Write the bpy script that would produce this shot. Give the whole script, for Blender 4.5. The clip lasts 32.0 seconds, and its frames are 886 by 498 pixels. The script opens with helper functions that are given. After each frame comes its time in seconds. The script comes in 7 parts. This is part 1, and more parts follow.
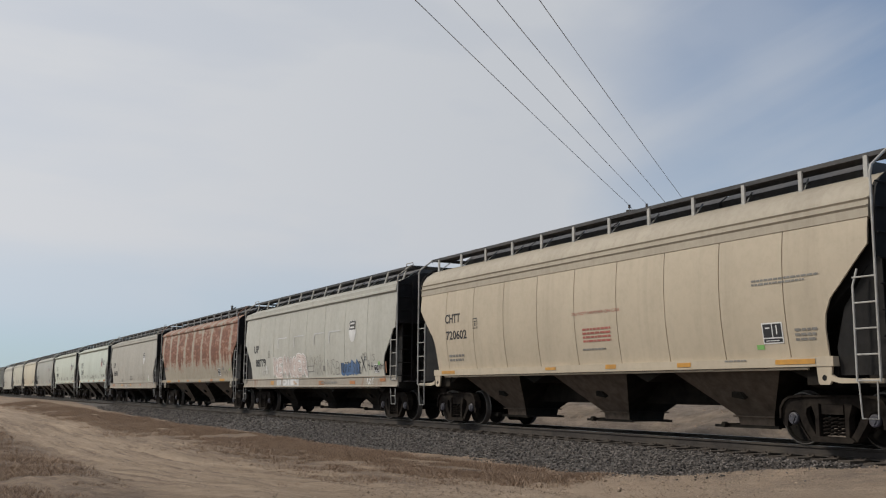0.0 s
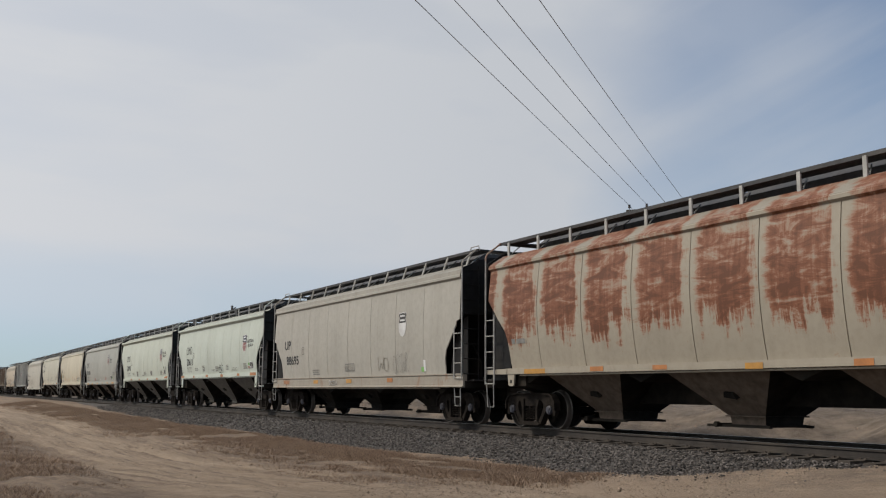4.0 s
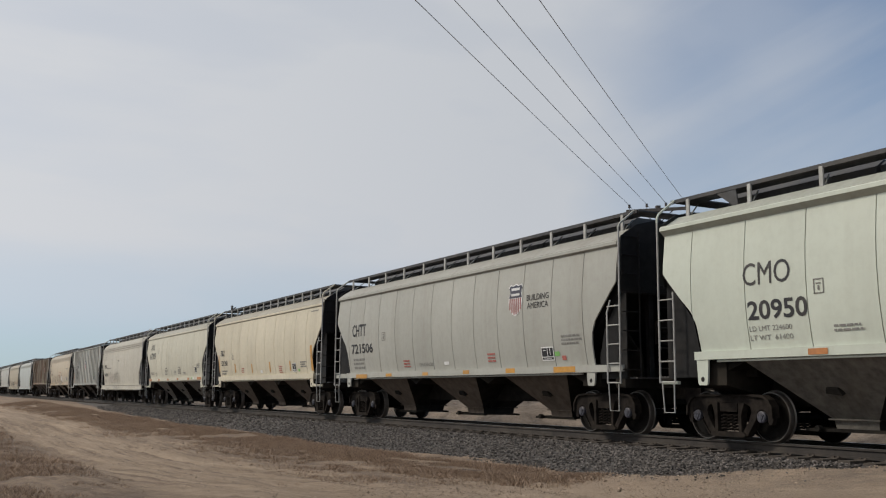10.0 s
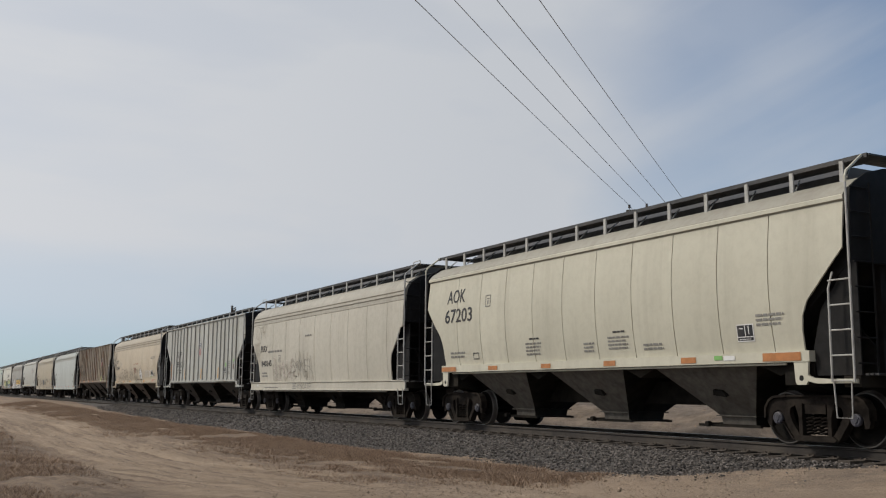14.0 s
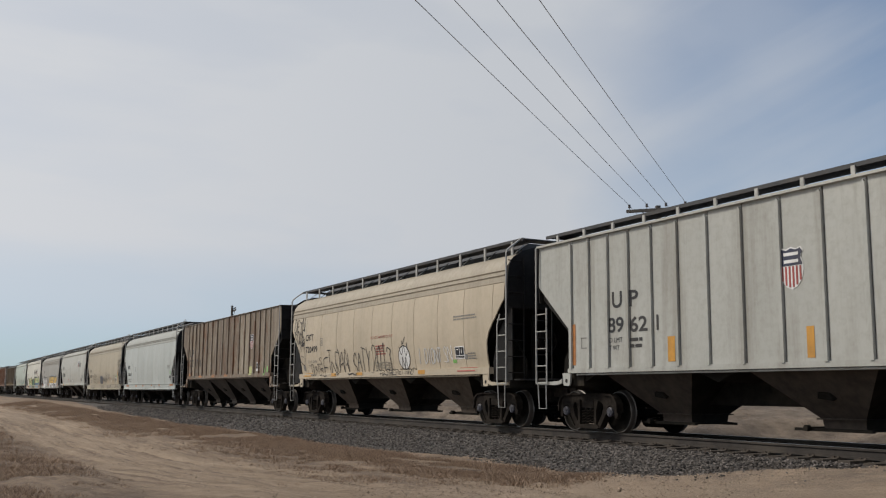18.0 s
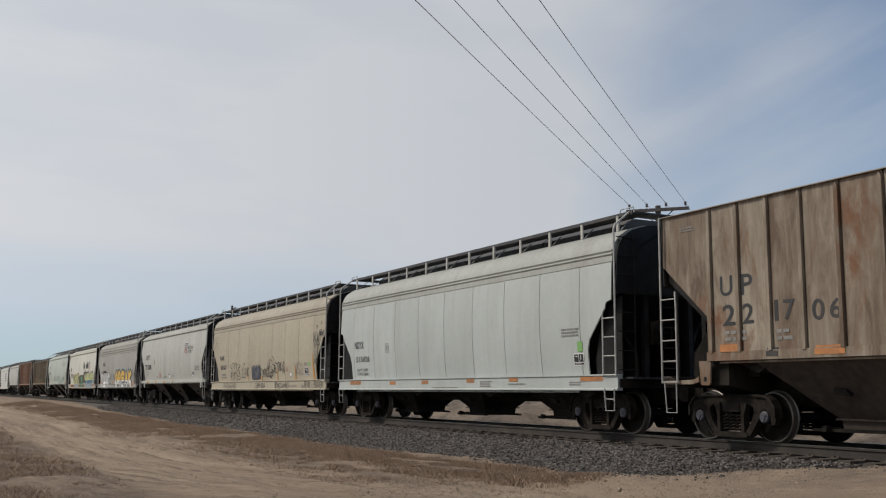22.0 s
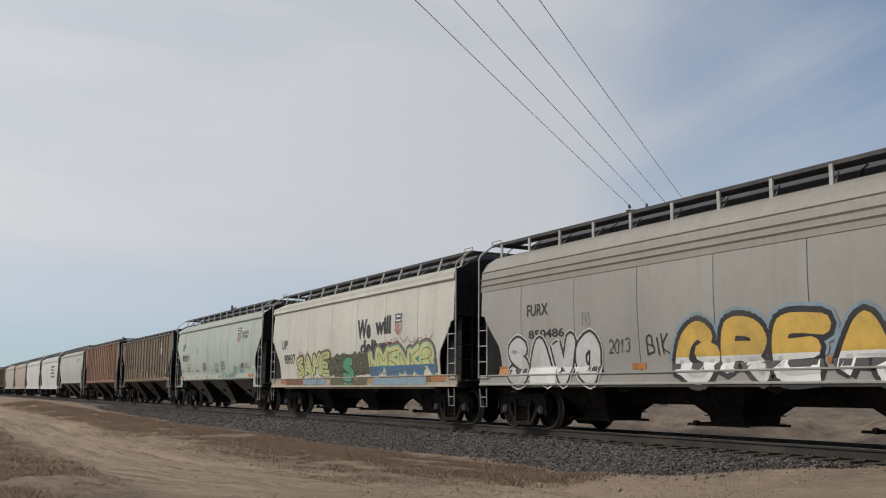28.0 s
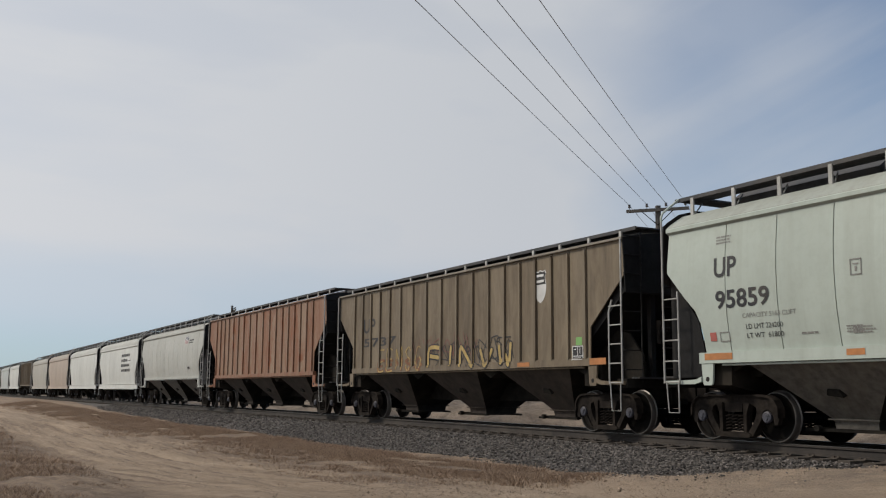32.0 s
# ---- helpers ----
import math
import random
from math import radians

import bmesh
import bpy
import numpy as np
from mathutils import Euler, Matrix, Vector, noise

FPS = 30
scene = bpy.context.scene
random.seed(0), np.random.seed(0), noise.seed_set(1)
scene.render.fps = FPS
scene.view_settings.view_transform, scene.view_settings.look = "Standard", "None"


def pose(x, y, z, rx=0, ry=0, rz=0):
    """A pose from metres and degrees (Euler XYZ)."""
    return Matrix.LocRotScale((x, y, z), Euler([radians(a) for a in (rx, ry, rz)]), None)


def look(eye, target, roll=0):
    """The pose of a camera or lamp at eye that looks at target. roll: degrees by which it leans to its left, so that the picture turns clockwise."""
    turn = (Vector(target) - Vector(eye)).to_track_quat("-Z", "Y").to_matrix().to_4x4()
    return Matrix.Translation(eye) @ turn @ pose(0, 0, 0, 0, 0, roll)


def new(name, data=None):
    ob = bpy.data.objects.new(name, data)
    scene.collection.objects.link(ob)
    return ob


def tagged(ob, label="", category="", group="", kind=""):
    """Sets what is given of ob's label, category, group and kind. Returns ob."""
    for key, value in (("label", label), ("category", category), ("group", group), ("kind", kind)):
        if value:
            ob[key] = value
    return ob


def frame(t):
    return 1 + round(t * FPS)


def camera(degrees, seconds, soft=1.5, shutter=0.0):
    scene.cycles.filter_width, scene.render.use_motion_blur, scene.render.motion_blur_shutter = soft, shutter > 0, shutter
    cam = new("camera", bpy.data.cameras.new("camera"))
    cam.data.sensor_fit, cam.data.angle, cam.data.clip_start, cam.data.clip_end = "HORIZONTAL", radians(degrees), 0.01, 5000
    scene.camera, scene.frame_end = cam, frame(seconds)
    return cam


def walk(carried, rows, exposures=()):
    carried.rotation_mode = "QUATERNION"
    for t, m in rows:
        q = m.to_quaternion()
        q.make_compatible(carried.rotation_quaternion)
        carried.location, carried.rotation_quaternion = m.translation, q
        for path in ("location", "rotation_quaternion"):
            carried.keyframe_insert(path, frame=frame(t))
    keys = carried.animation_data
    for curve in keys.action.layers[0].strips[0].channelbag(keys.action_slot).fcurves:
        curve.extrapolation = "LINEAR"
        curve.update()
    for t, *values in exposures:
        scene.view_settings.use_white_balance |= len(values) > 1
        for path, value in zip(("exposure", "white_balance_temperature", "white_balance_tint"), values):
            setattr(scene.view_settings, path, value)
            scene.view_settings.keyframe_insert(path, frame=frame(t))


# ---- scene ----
# ---------------------------------------------------------------- camera
# The track runs along +y at x = 0, railhead at z = 0. The camera stands still beside it.
cam = camera(48.26, 32.0, soft=1.15)
EYE = Vector((-14.47, 0.0, 0.839))
YAW, TILT = radians(27.866), radians(8.283)
AIM = EYE + Vector((math.sin(YAW) * math.cos(TILT), math.cos(YAW) * math.cos(TILT), math.sin(TILT))) * 10
walk(cam, [(0, look(EYE, AIM, 0.4675)), (32, look(EYE, AIM, 0.4675))])


def run(t):
    """How far the train has come since 16 s, in metres: about 10 m/s, slowly gaining speed."""
    s = t - 16.0
    return 9.8456 * s + 0.012532 * s * s + 0.000104 * s ** 3


# ---------------------------------------------------------------- sky and sun
SUN_FROM = Vector((-0.60, 0.44, 0.64)).normalized()
world = bpy.data.worlds.new("sky")
scene.world = world
world.use_nodes = True
wt = world.node_tree
wt.nodes.clear()
w_out = wt.nodes.new("ShaderNodeOutputWorld")
w_bg = wt.nodes.new("ShaderNodeBackground")
w_sky = wt.nodes.new("ShaderNodeTexSky")
w_sky.sky_type = "NISHITA"
w_sky.sun_disc = False
w_sky.sun_elevation = math.asin(SUN_FROM.z)
w_sky.sun_rotation = math.atan2(SUN_FROM.x, SUN_FROM.y)
w_sky.dust_density = 0.4
w_gain = wt.nodes.new("ShaderNodeVectorMath")
w_gain.operation = "SCALE"
w_gain.inputs["Scale"].default_value = 0.085
w_co = wt.nodes.new("ShaderNodeTexCoord")
L = wt.links.new


def sky_math(op, a, b=0.0):
    m = wt.nodes.new("ShaderNodeMath")
    m.operation = op
    for i, v in enumerate((a, b)):
        if isinstance(v, (int, float)):
            m.inputs[i].default_value = v
        else:
            L(v, m.inputs[i])
    return m.outputs["Value"]


def sky_noise(scale, stretch, turn, detail=5.0):
    m = wt.nodes.new("ShaderNodeMapping")
    m.inputs["Scale"].default_value, m.inputs["Rotation"].default_value = stretch, turn
    q = wt.nodes.new("ShaderNodeTexNoise")
    q.inputs["Scale"].default_value, q.inputs["Detail"].default_value, q.inputs["Roughness"].default_value = scale, detail, 0.5
    L(w_co.outputs["Generated"], m.inputs["Vector"])
    L(m.outputs["Vector"], q.inputs["Vector"])
    return q.outputs["Fac"]


def sky_ramp(fac, *stops):
    r = wt.nodes.new("ShaderNodeValToRGB")
    r.color_ramp.interpolation = "EASE"
    while len(r.color_ramp.elements) < len(stops):
        r.color_ramp.elements.new(0.5)
    for e, (p, v) in zip(r.color_ramp.elements, stops):
        e.position, e.color = p, (v, v, v, 1)
    L(fac, r.inputs["Fac"])
    return r.outputs["Color"]


# thin cloud: thick towards the sun's side, thinning to blue on the other side and low down
w_dot = wt.nodes.new("ShaderNodeVectorMath")
w_dot.operation = "DOT_PRODUCT"
w_dot.inputs[1].default_value = (-0.884, 0.467, 0.0)
L(w_co.outputs["Generated"], w_dot.inputs[0])
w_sep = wt.nodes.new("ShaderNodeSeparateXYZ")
L(w_co.outputs["Generated"], w_sep.inputs["Vector"])
across = sky_ramp(sky_math("ADD", sky_math("MULTIPLY", w_dot.outputs["Value"], 0.5), 0.5), (0.24, 0.10), (0.36, 0.52), (0.46, 1.0))
low_sky = sky_ramp(w_sep.outputs["Z"], (0.010, 0.50), (0.09, 0.78), (0.18, 1.0))
broad = sky_ramp(sky_noise(1.3, (1, 1, 2.0), (0.3, 0.2, 0.5)), (0.30, 0.93), (0.70, 1.07))
wisps = sky_ramp(sky_noise(3.4, (0.5, 2.4, 3.2), (0.5, 0.35, 0.9), 6.0), (0.35, 0.90), (0.66, 1.06))
streak_co = wt.nodes.new("ShaderNodeCombineXYZ")
for axis, along in (("X", (1.05, -0.28, 0.62)), ("Y", (-3.9, 1.4, 7.6))):
    q = wt.nodes.new("ShaderNodeVectorMath")
    q.operation = "DOT_PRODUCT"
    q.inputs[1].default_value = along
    L(w_co.outputs["Generated"], q.inputs[0])
    L(q.outputs["Value"], streak_co.inputs[axis])
w_streak = wt.nodes.new("ShaderNodeTexNoise")
w_streak.inputs["Scale"].default_value, w_streak.inputs["Detail"].default_value = 1.5, 5.0
L(streak_co.outputs["Vector"], w_streak.inputs["Vector"])
streaks = sky_math("MULTIPLY", sky_math("SUBTRACT", sky_ramp(w_streak.outputs["Fac"], (0.38, 0.0), (0.66, 1.0)), 0.4), sky_math("MULTIPLY", sky_math("SUBTRACT", 1.05, across), 0.30))
cover = sky_math("ADD", sky_math("MULTIPLY", sky_math("MULTIPLY", across, low_sky), sky_math("MULTIPLY", broad, wisps)), streaks)
w_mix = wt.nodes.new("ShaderNodeMixRGB")
w_mix.use_clamp = False
w_cloud = wt.nodes.new("ShaderNodeValToRGB")
w_cloud.color_ramp.elements[0].position, w_cloud.color_ramp.elements[0].color = 0.46, (0.535, 0.560, 0.600, 1)
w_cloud.color_ramp.elements[1].position, w_cloud.color_ramp.elements[1].color = 0.74, (0.655, 0.670, 0.700, 1)
L(sky_math("ADD", sky_math("MULTIPLY", w_dot.outputs["Value"], 0.5), 0.5), w_cloud.inputs["Fac"])
L(w_cloud.outputs["Color"], w_mix.inputs["Color2"])
w_lim = wt.nodes.new("ShaderNodeMath")
w_lim.operation, w_lim.use_clamp = "MULTIPLY", True
w_lim.inputs[1].default_value = 1.0
L(cover, w_lim.inputs[0])
w_tint = wt.nodes.new("ShaderNodeMixRGB")
w_tint.blend_type = "MULTIPLY"
w_tint.inputs["Fac"].default_value = 1.0
w_tint.inputs["Color2"].default_value = (0.76, 0.97, 1.14, 1)
L(w_sky.outputs["Color"], w_tint.inputs["Color1"])
L(w_tint.outputs["Color"], w_gain.inputs[0])
L(w_lim.outputs["Value"], w_mix.inputs["Fac"])
L(w_gain.outputs["Vector"], w_mix.inputs["Color1"])
w_low = wt.nodes.new("ShaderNodeValToRGB")
w_low.color_ramp.elements[0].position, w_low.color_ramp.elements[0].color = 0.0, (0.76, 0.87, 0.985, 1)
w_low.color_ramp.elements[1].position, w_low.color_ramp.elements[1].color = 0.15, (1, 1, 1, 1)
L(w_sep.outputs["Z"], w_low.inputs["Fac"])
w_air = wt.nodes.new("ShaderNodeMixRGB")
w_air.blend_type = "MULTIPLY"
w_air.inputs["Fac"].default_value = 1.0
L(w_mix.outputs["Color"], w_air.inputs["Color1"])
L(w_low.outputs["Color"], w_air.inputs["Color2"])
L(w_air.outputs["Color"], w_bg.inputs["Color"])
L(w_bg.outputs["Background"], w_out.inputs["Surface"])

sun = new("sun", bpy.data.lights.new("sun", "SUN"))
sun.data.energy, sun.data.angle, sun.data.color = 2.4, radians(10), (1.0, 0.92, 0.79)
sun.matrix_world = look(SUN_FROM * 50, (0, 0, 0))


# ---------------------------------------------------------------- materials
def srgb(r, g, b):
    return tuple(((c / 255) / 12.92 if c / 255 <= 0.04045 else ((c / 255 + 0.055) / 1.055) ** 2.4) for c in (r, g, b)) + (1.0,)


class Nodes:
    """A short way to write a node material."""

    def __init__(self, name):
        self.mat = bpy.data.materials.new(name)
        self.mat.use_nodes = True
        self.t = self.mat.node_tree
        self.bsdf = self.t.nodes["Principled BSDF"]
        self.co = self.t.nodes.new("ShaderNodeTexCoord").outputs["Object"]

    def link(self, a, b):
        self.t.links.new(a, b)

    def noise(self, scale, detail=4.0, rough=0.55, stretch=(1, 1, 1), distort=0.0, co=None):
        m = self.t.nodes.new("ShaderNodeMapping")
        m.inputs["Scale"].default_value = stretch
        n = self.t.nodes.new("ShaderNodeTexNoise")
        n.inputs["Scale"].default_value = scale
        n.inputs["Detail"].default_value = detail
        n.inputs["Roughness"].default_value = rough
        n.inputs["Distortion"].default_value = distort
        self.link(co or self.co, m.inputs["Vector"])
        self.link(m.outputs["Vector"], n.inputs["Vector"])
        return n.outputs["Fac"]

    def ramp(self, fac, lo, hi, a=(0, 0, 0, 1), b=(1, 1, 1, 1)):
        r = self.t.nodes.new("ShaderNodeValToRGB")
        r.color_ramp.elements[0].position, r.color_ramp.elements[0].color = lo, a
        r.color_ramp.elements[1].position, r.color_ramp.elements[1].color = hi, b
        self.link(fac, r.inputs["Fac"])
        return r.outputs["Color"]

    def math(self, op, a, b):
        m = self.t.nodes.new("ShaderNodeMath")
        m.operation = op
        for i, v in enumerate((a, b)):
            if isinstance(v, (int, float)):
                m.inputs[i].default_value = v
            else:
                self.link(v, m.inputs[i])
        return m.outputs["Value"]

    def mix(self, fac, a, b, kind="MIX"):
        m = self.t.nodes.new("ShaderNodeMixRGB")
        m.blend_type = kind
        for i, v in enumerate((fac, a, b)):
            if isinstance(v, (int, float)):
                m.inputs[i].default_value = v
            elif isinstance(v, tuple):
                m.inputs[i].default_value = v
            else:
                self.link(v, m.inputs[i])
        return m.outputs["Color"]

    def bump(self, height, strength=0.3, dist=0.02):
        b = self.t.nodes.new("ShaderNodeBump")
        b.inputs["Strength"].default_value = strength
        b.inputs["Distance"].default_value = dist
        self.link(height, b.inputs["Height"])
        self.link(b.outputs["Normal"], self.bsdf.inputs["Normal"])

    def done(self, colour, rough=0.6, metal=0.0):
        if isinstance(colour, tuple):
            self.bsdf.inputs["Base Color"].default_value = colour
        else:
            self.link(colour, self.bsdf.inputs["Base Color"])
        if isinstance(rough, (int, float)):
            self.bsdf.inputs["Roughness"].default_value = rough
        else:
            self.link(rough, self.bsdf.inputs["Roughness"])
        self.bsdf.inputs["Metallic"].default_value = metal
        return self.mat


def shade(c, k):
    return (c[0] * k, c[1] * k, c[2] * k, 1.0)


PAINTED = {}


def paint(name, col, dirt=0.35, rust=0.0, patchy=False, rust_col=(0.17, 0.065, 0.035, 1), dirt_col=(0.16, 0.135, 0.105, 1), streak=0.35, second=None):
    """Weathered railcar paint: dust clouds, rain streaks down the side, rust where asked."""
    n = Nodes(name)
    big = n.noise(0.45, 5, 0.6)
    own = n.t.nodes.new("ShaderNodeObjectInfo").outputs["Random"]
    c = n.mix(n.ramp(big, 0.3, 0.75), shade(col, 0.90), shade(col, 1.06))
    if second:
        tall = n.noise(2.6, 7, 0.7, (1, 1.3, 0.28), 0.5)
        c = n.mix(n.ramp(n.math("ADD", n.math("MULTIPLY", own, 0.32), n.math("MULTIPLY", tall, 1.25)), 0.55, 1.0), c, second)
    else:
        c = n.mix(1.0, c, n.ramp(own, 0.0, 1.0, (0.95, 0.95, 0.945, 1), (1.03, 1.03, 1.03, 1)), "MULTIPLY")
    runs = n.noise(1.1, 6, 0.62, (0.6, 2.0, 0.14), 0.5)
    c = n.mix(n.math("MULTIPLY", n.ramp(runs, 0.48, 0.85), streak * 0.8), c, dirt_col)
    fine = n.noise(6.0, 6, 0.7)
    c = n.mix(n.math("MULTIPLY", n.ramp(fine, 0.45, 0.85), dirt * 0.6), c, dirt_col)
    rough = n.ramp(fine, 0.2, 0.9, (0.42, 0.42, 0.42, 1), (0.72, 0.72, 0.72, 1))
    if rust > 0:
        a = n.noise(0.8, 6, 0.62, (1, 1.2, 0.75), 0.6)
        b = n.noise(5.0, 6, 0.7, (1, 1.6, 0.45))
        m = n.math("ADD", n.math("MULTIPLY", a, 0.75), n.math("MULTIPLY", b, 0.35))
        edge = 0.80 - 0.42 * rust
        if patchy:
            # eaten through in blocks between the welds, brushed sideways, running down at the foot
            sep = n.t.nodes.new("ShaderNodeSeparateXYZ")
            n.link(n.co, sep.inputs["Vector"])
            smear = n.noise(1.5, 6, 0.68, (1, 0.9, 3.2), 0.8)
            drip = n.noise(2.6, 6, 0.70, (1, 1.9, 0.22), 0.3)
            wob = n.math("ADD", sep.outputs["Z"], n.math("MULTIPLY", n.math("SUBTRACT", drip, 0.5), 2.2))
            foot = n.ramp(n.math("MULTIPLY", wob, 0.25), 0.46, 0.60, (1, 1, 1, 1), (0, 0, 0, 1))
            head = n.ramp(n.math("MULTIPLY", sep.outputs["Z"], 0.25), 0.90, 0.97)
            at = n.math("ADD", sep.outputs["Y"], n.math("MULTIPLY", n.math("SUBTRACT", drip, 0.5), 0.55))
            gap = n.math("ABSOLUTE", n.math("SUBTRACT", n.math("FRACT", n.math("MULTIPLY", n.math("ADD", at, 1.465), 0.5698), 0.0), 0.5), 0.0)
            m = n.math("ADD", n.math("MULTIPLY", smear, 0.72), n.math("MULTIPLY", drip, 0.38))
            m = n.math("SUBTRACT", m, n.math("MULTIPLY", n.ramp(gap, 0.34, 0.50), 0.26))
            m = n.math("SUBTRACT", n.math("SUBTRACT", m, n.math("MULTIPLY", foot, 0.30)), n.math("MULTIPLY", head, 0.05))
            edge = 0.405
        mask = n.ramp(m, edge - 0.02, edge + (0.12 if patchy else 0.10))
        rc = n.mix(n.ramp(b, 0.3, 0.7), shade(rust_col, 0.75), shade(rust_col, 1.35))
        if patchy:
            rc = n.mix(n.ramp(m, 0.46, 0.62), shade(rust_col, 1.70), shade(rust_col, 0.78))
        c = n.mix(mask, c, rc)
    n.bump(big, 0.25, 0.03)
    n.bsdf.inputs["Specular IOR Level"].default_value = 0.28
    PAINTED[name] = (col, rust, rust_col, patchy)
    return n.done(c, rough)


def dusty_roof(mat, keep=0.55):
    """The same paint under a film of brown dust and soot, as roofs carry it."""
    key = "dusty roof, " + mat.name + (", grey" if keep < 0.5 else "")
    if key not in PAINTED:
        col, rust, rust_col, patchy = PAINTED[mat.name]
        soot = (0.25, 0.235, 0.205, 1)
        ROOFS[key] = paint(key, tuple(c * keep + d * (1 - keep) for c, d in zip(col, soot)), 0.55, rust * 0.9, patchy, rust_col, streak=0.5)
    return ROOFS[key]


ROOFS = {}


def grime(name, col, rough=0.8, metal=0.0, var=0.45, scale=5.0, gloss=0.5, dust=0.5):
    n = Nodes(name)
    n.bsdf.inputs["Specular IOR Level"].default_value = gloss
    a = n.noise(scale, 6, 0.65)
    b = n.noise(scale * 0.2, 3, 0.5)
    c = n.mix(n.ramp(a, 0.3, 0.75), shade(col, 1 - var), shade(col, 1 + var))
    c = n.mix(n.math("MULTIPLY", n.ramp(b, 0.45, 0.8), dust), c, (0.11, 0.09, 0.07, 1))
    n.bump(a, 0.3, 0.01)
    return n.done(c, rough, metal)


# black of the ends, including the shade on ends turned from the sun
BLACK = grime("black end paint with shade", (0.015, 0.0145, 0.0150, 1), 0.55, var=0.35, gloss=0.14, dust=0.2)
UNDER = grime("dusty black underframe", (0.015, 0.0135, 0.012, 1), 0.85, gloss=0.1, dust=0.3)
STEEL = grime("dirty cast steel", (0.0170, 0.0138, 0.0122, 1), 0.85, var=0.6, scale=9, gloss=0.10, dust=0.22)
CAP = grime("worn bearing cap", (0.055, 0.056, 0.075, 1), 0.55, 0.0, 0.4, 14)
WHEEL = grime("dark wheel steel", (0.0070, 0.0062, 0.0058, 1), 0.7, var=0.4, scale=7, gloss=0.08, dust=0.10)
TREAD = grime("worn wheel rim", (0.115, 0.105, 0.098, 1), 0.45, 0.6, 0.25)
# ends of the mint cars: a dark teal that already holds their shade
END_SHADED_TEAL = grime("shaded teal end", (0.026, 0.031, 0.033, 1), 0.55, var=0.3, gloss=0.14, dust=0.2)
RAILTOP = grime("polished rail head", (0.33, 0.31, 0.29, 1), 0.35, 1.0, 0.2)
RAILWEB = grime("rusty rail", (0.030, 0.024, 0.021, 1), 0.8)
WALKWAY = grime("dark galvanised walkway", (0.052, 0.052, 0.056, 1), 0.6, 0.3, 0.3)
GALV = grime("pale painted bracket", (0.40, 0.395, 0.38, 1), 0.6, 0.0, 0.25)
REFLECT = grime("yellow reflector strip", (0.52, 0.26, 0.045, 1), 0.45, 0.0, 0.2)
ORANGE = grime("orange reflector strip", (0.42, 0.17, 0.055, 1), 0.5, 0.0, 0.25)
LETTER = grime("black stencil paint", (0.020, 0.021, 0.026, 1), 0.6, 0.0, 0.25)
GREYINK = grime("worn grey stencil paint", (0.215, 0.21, 0.20, 1), 0.7, 0.0, 0.3)
REDINK = grime("red stencil paint", (0.40, 0.115, 0.095, 1), 0.65, 0.0, 0.2)
WHITE = grime("white vinyl", (0.72, 0.72, 0.72, 1), 0.5, 0.0, 0.06)
NAVY = grime("dark blue vinyl", (0.035, 0.042, 0.075, 1), 0.5, 0.0, 0.15)
CRIMSON = grime("red vinyl", (0.34, 0.065, 0.060, 1), 0.5, 0.0, 0.15)
GREENTAG = grime("green tag", (0.20, 0.44, 0.13, 1), 0.5, 0.0, 0.1)
WOOD = grime("creosoted tie wood", (0.065, 0.052, 0.043, 1), 0.9)
POLEWOOD = grime("grey pole wood", (0.105, 0.095, 0.088, 1), 0.9)
WIRE = grime("grey aluminium wire", (0.42, 0.42, 0.43, 1), 0.55, 0.0)
PORCELAIN = grime("brown insulator", (0.08, 0.06, 0.055, 1), 0.35)


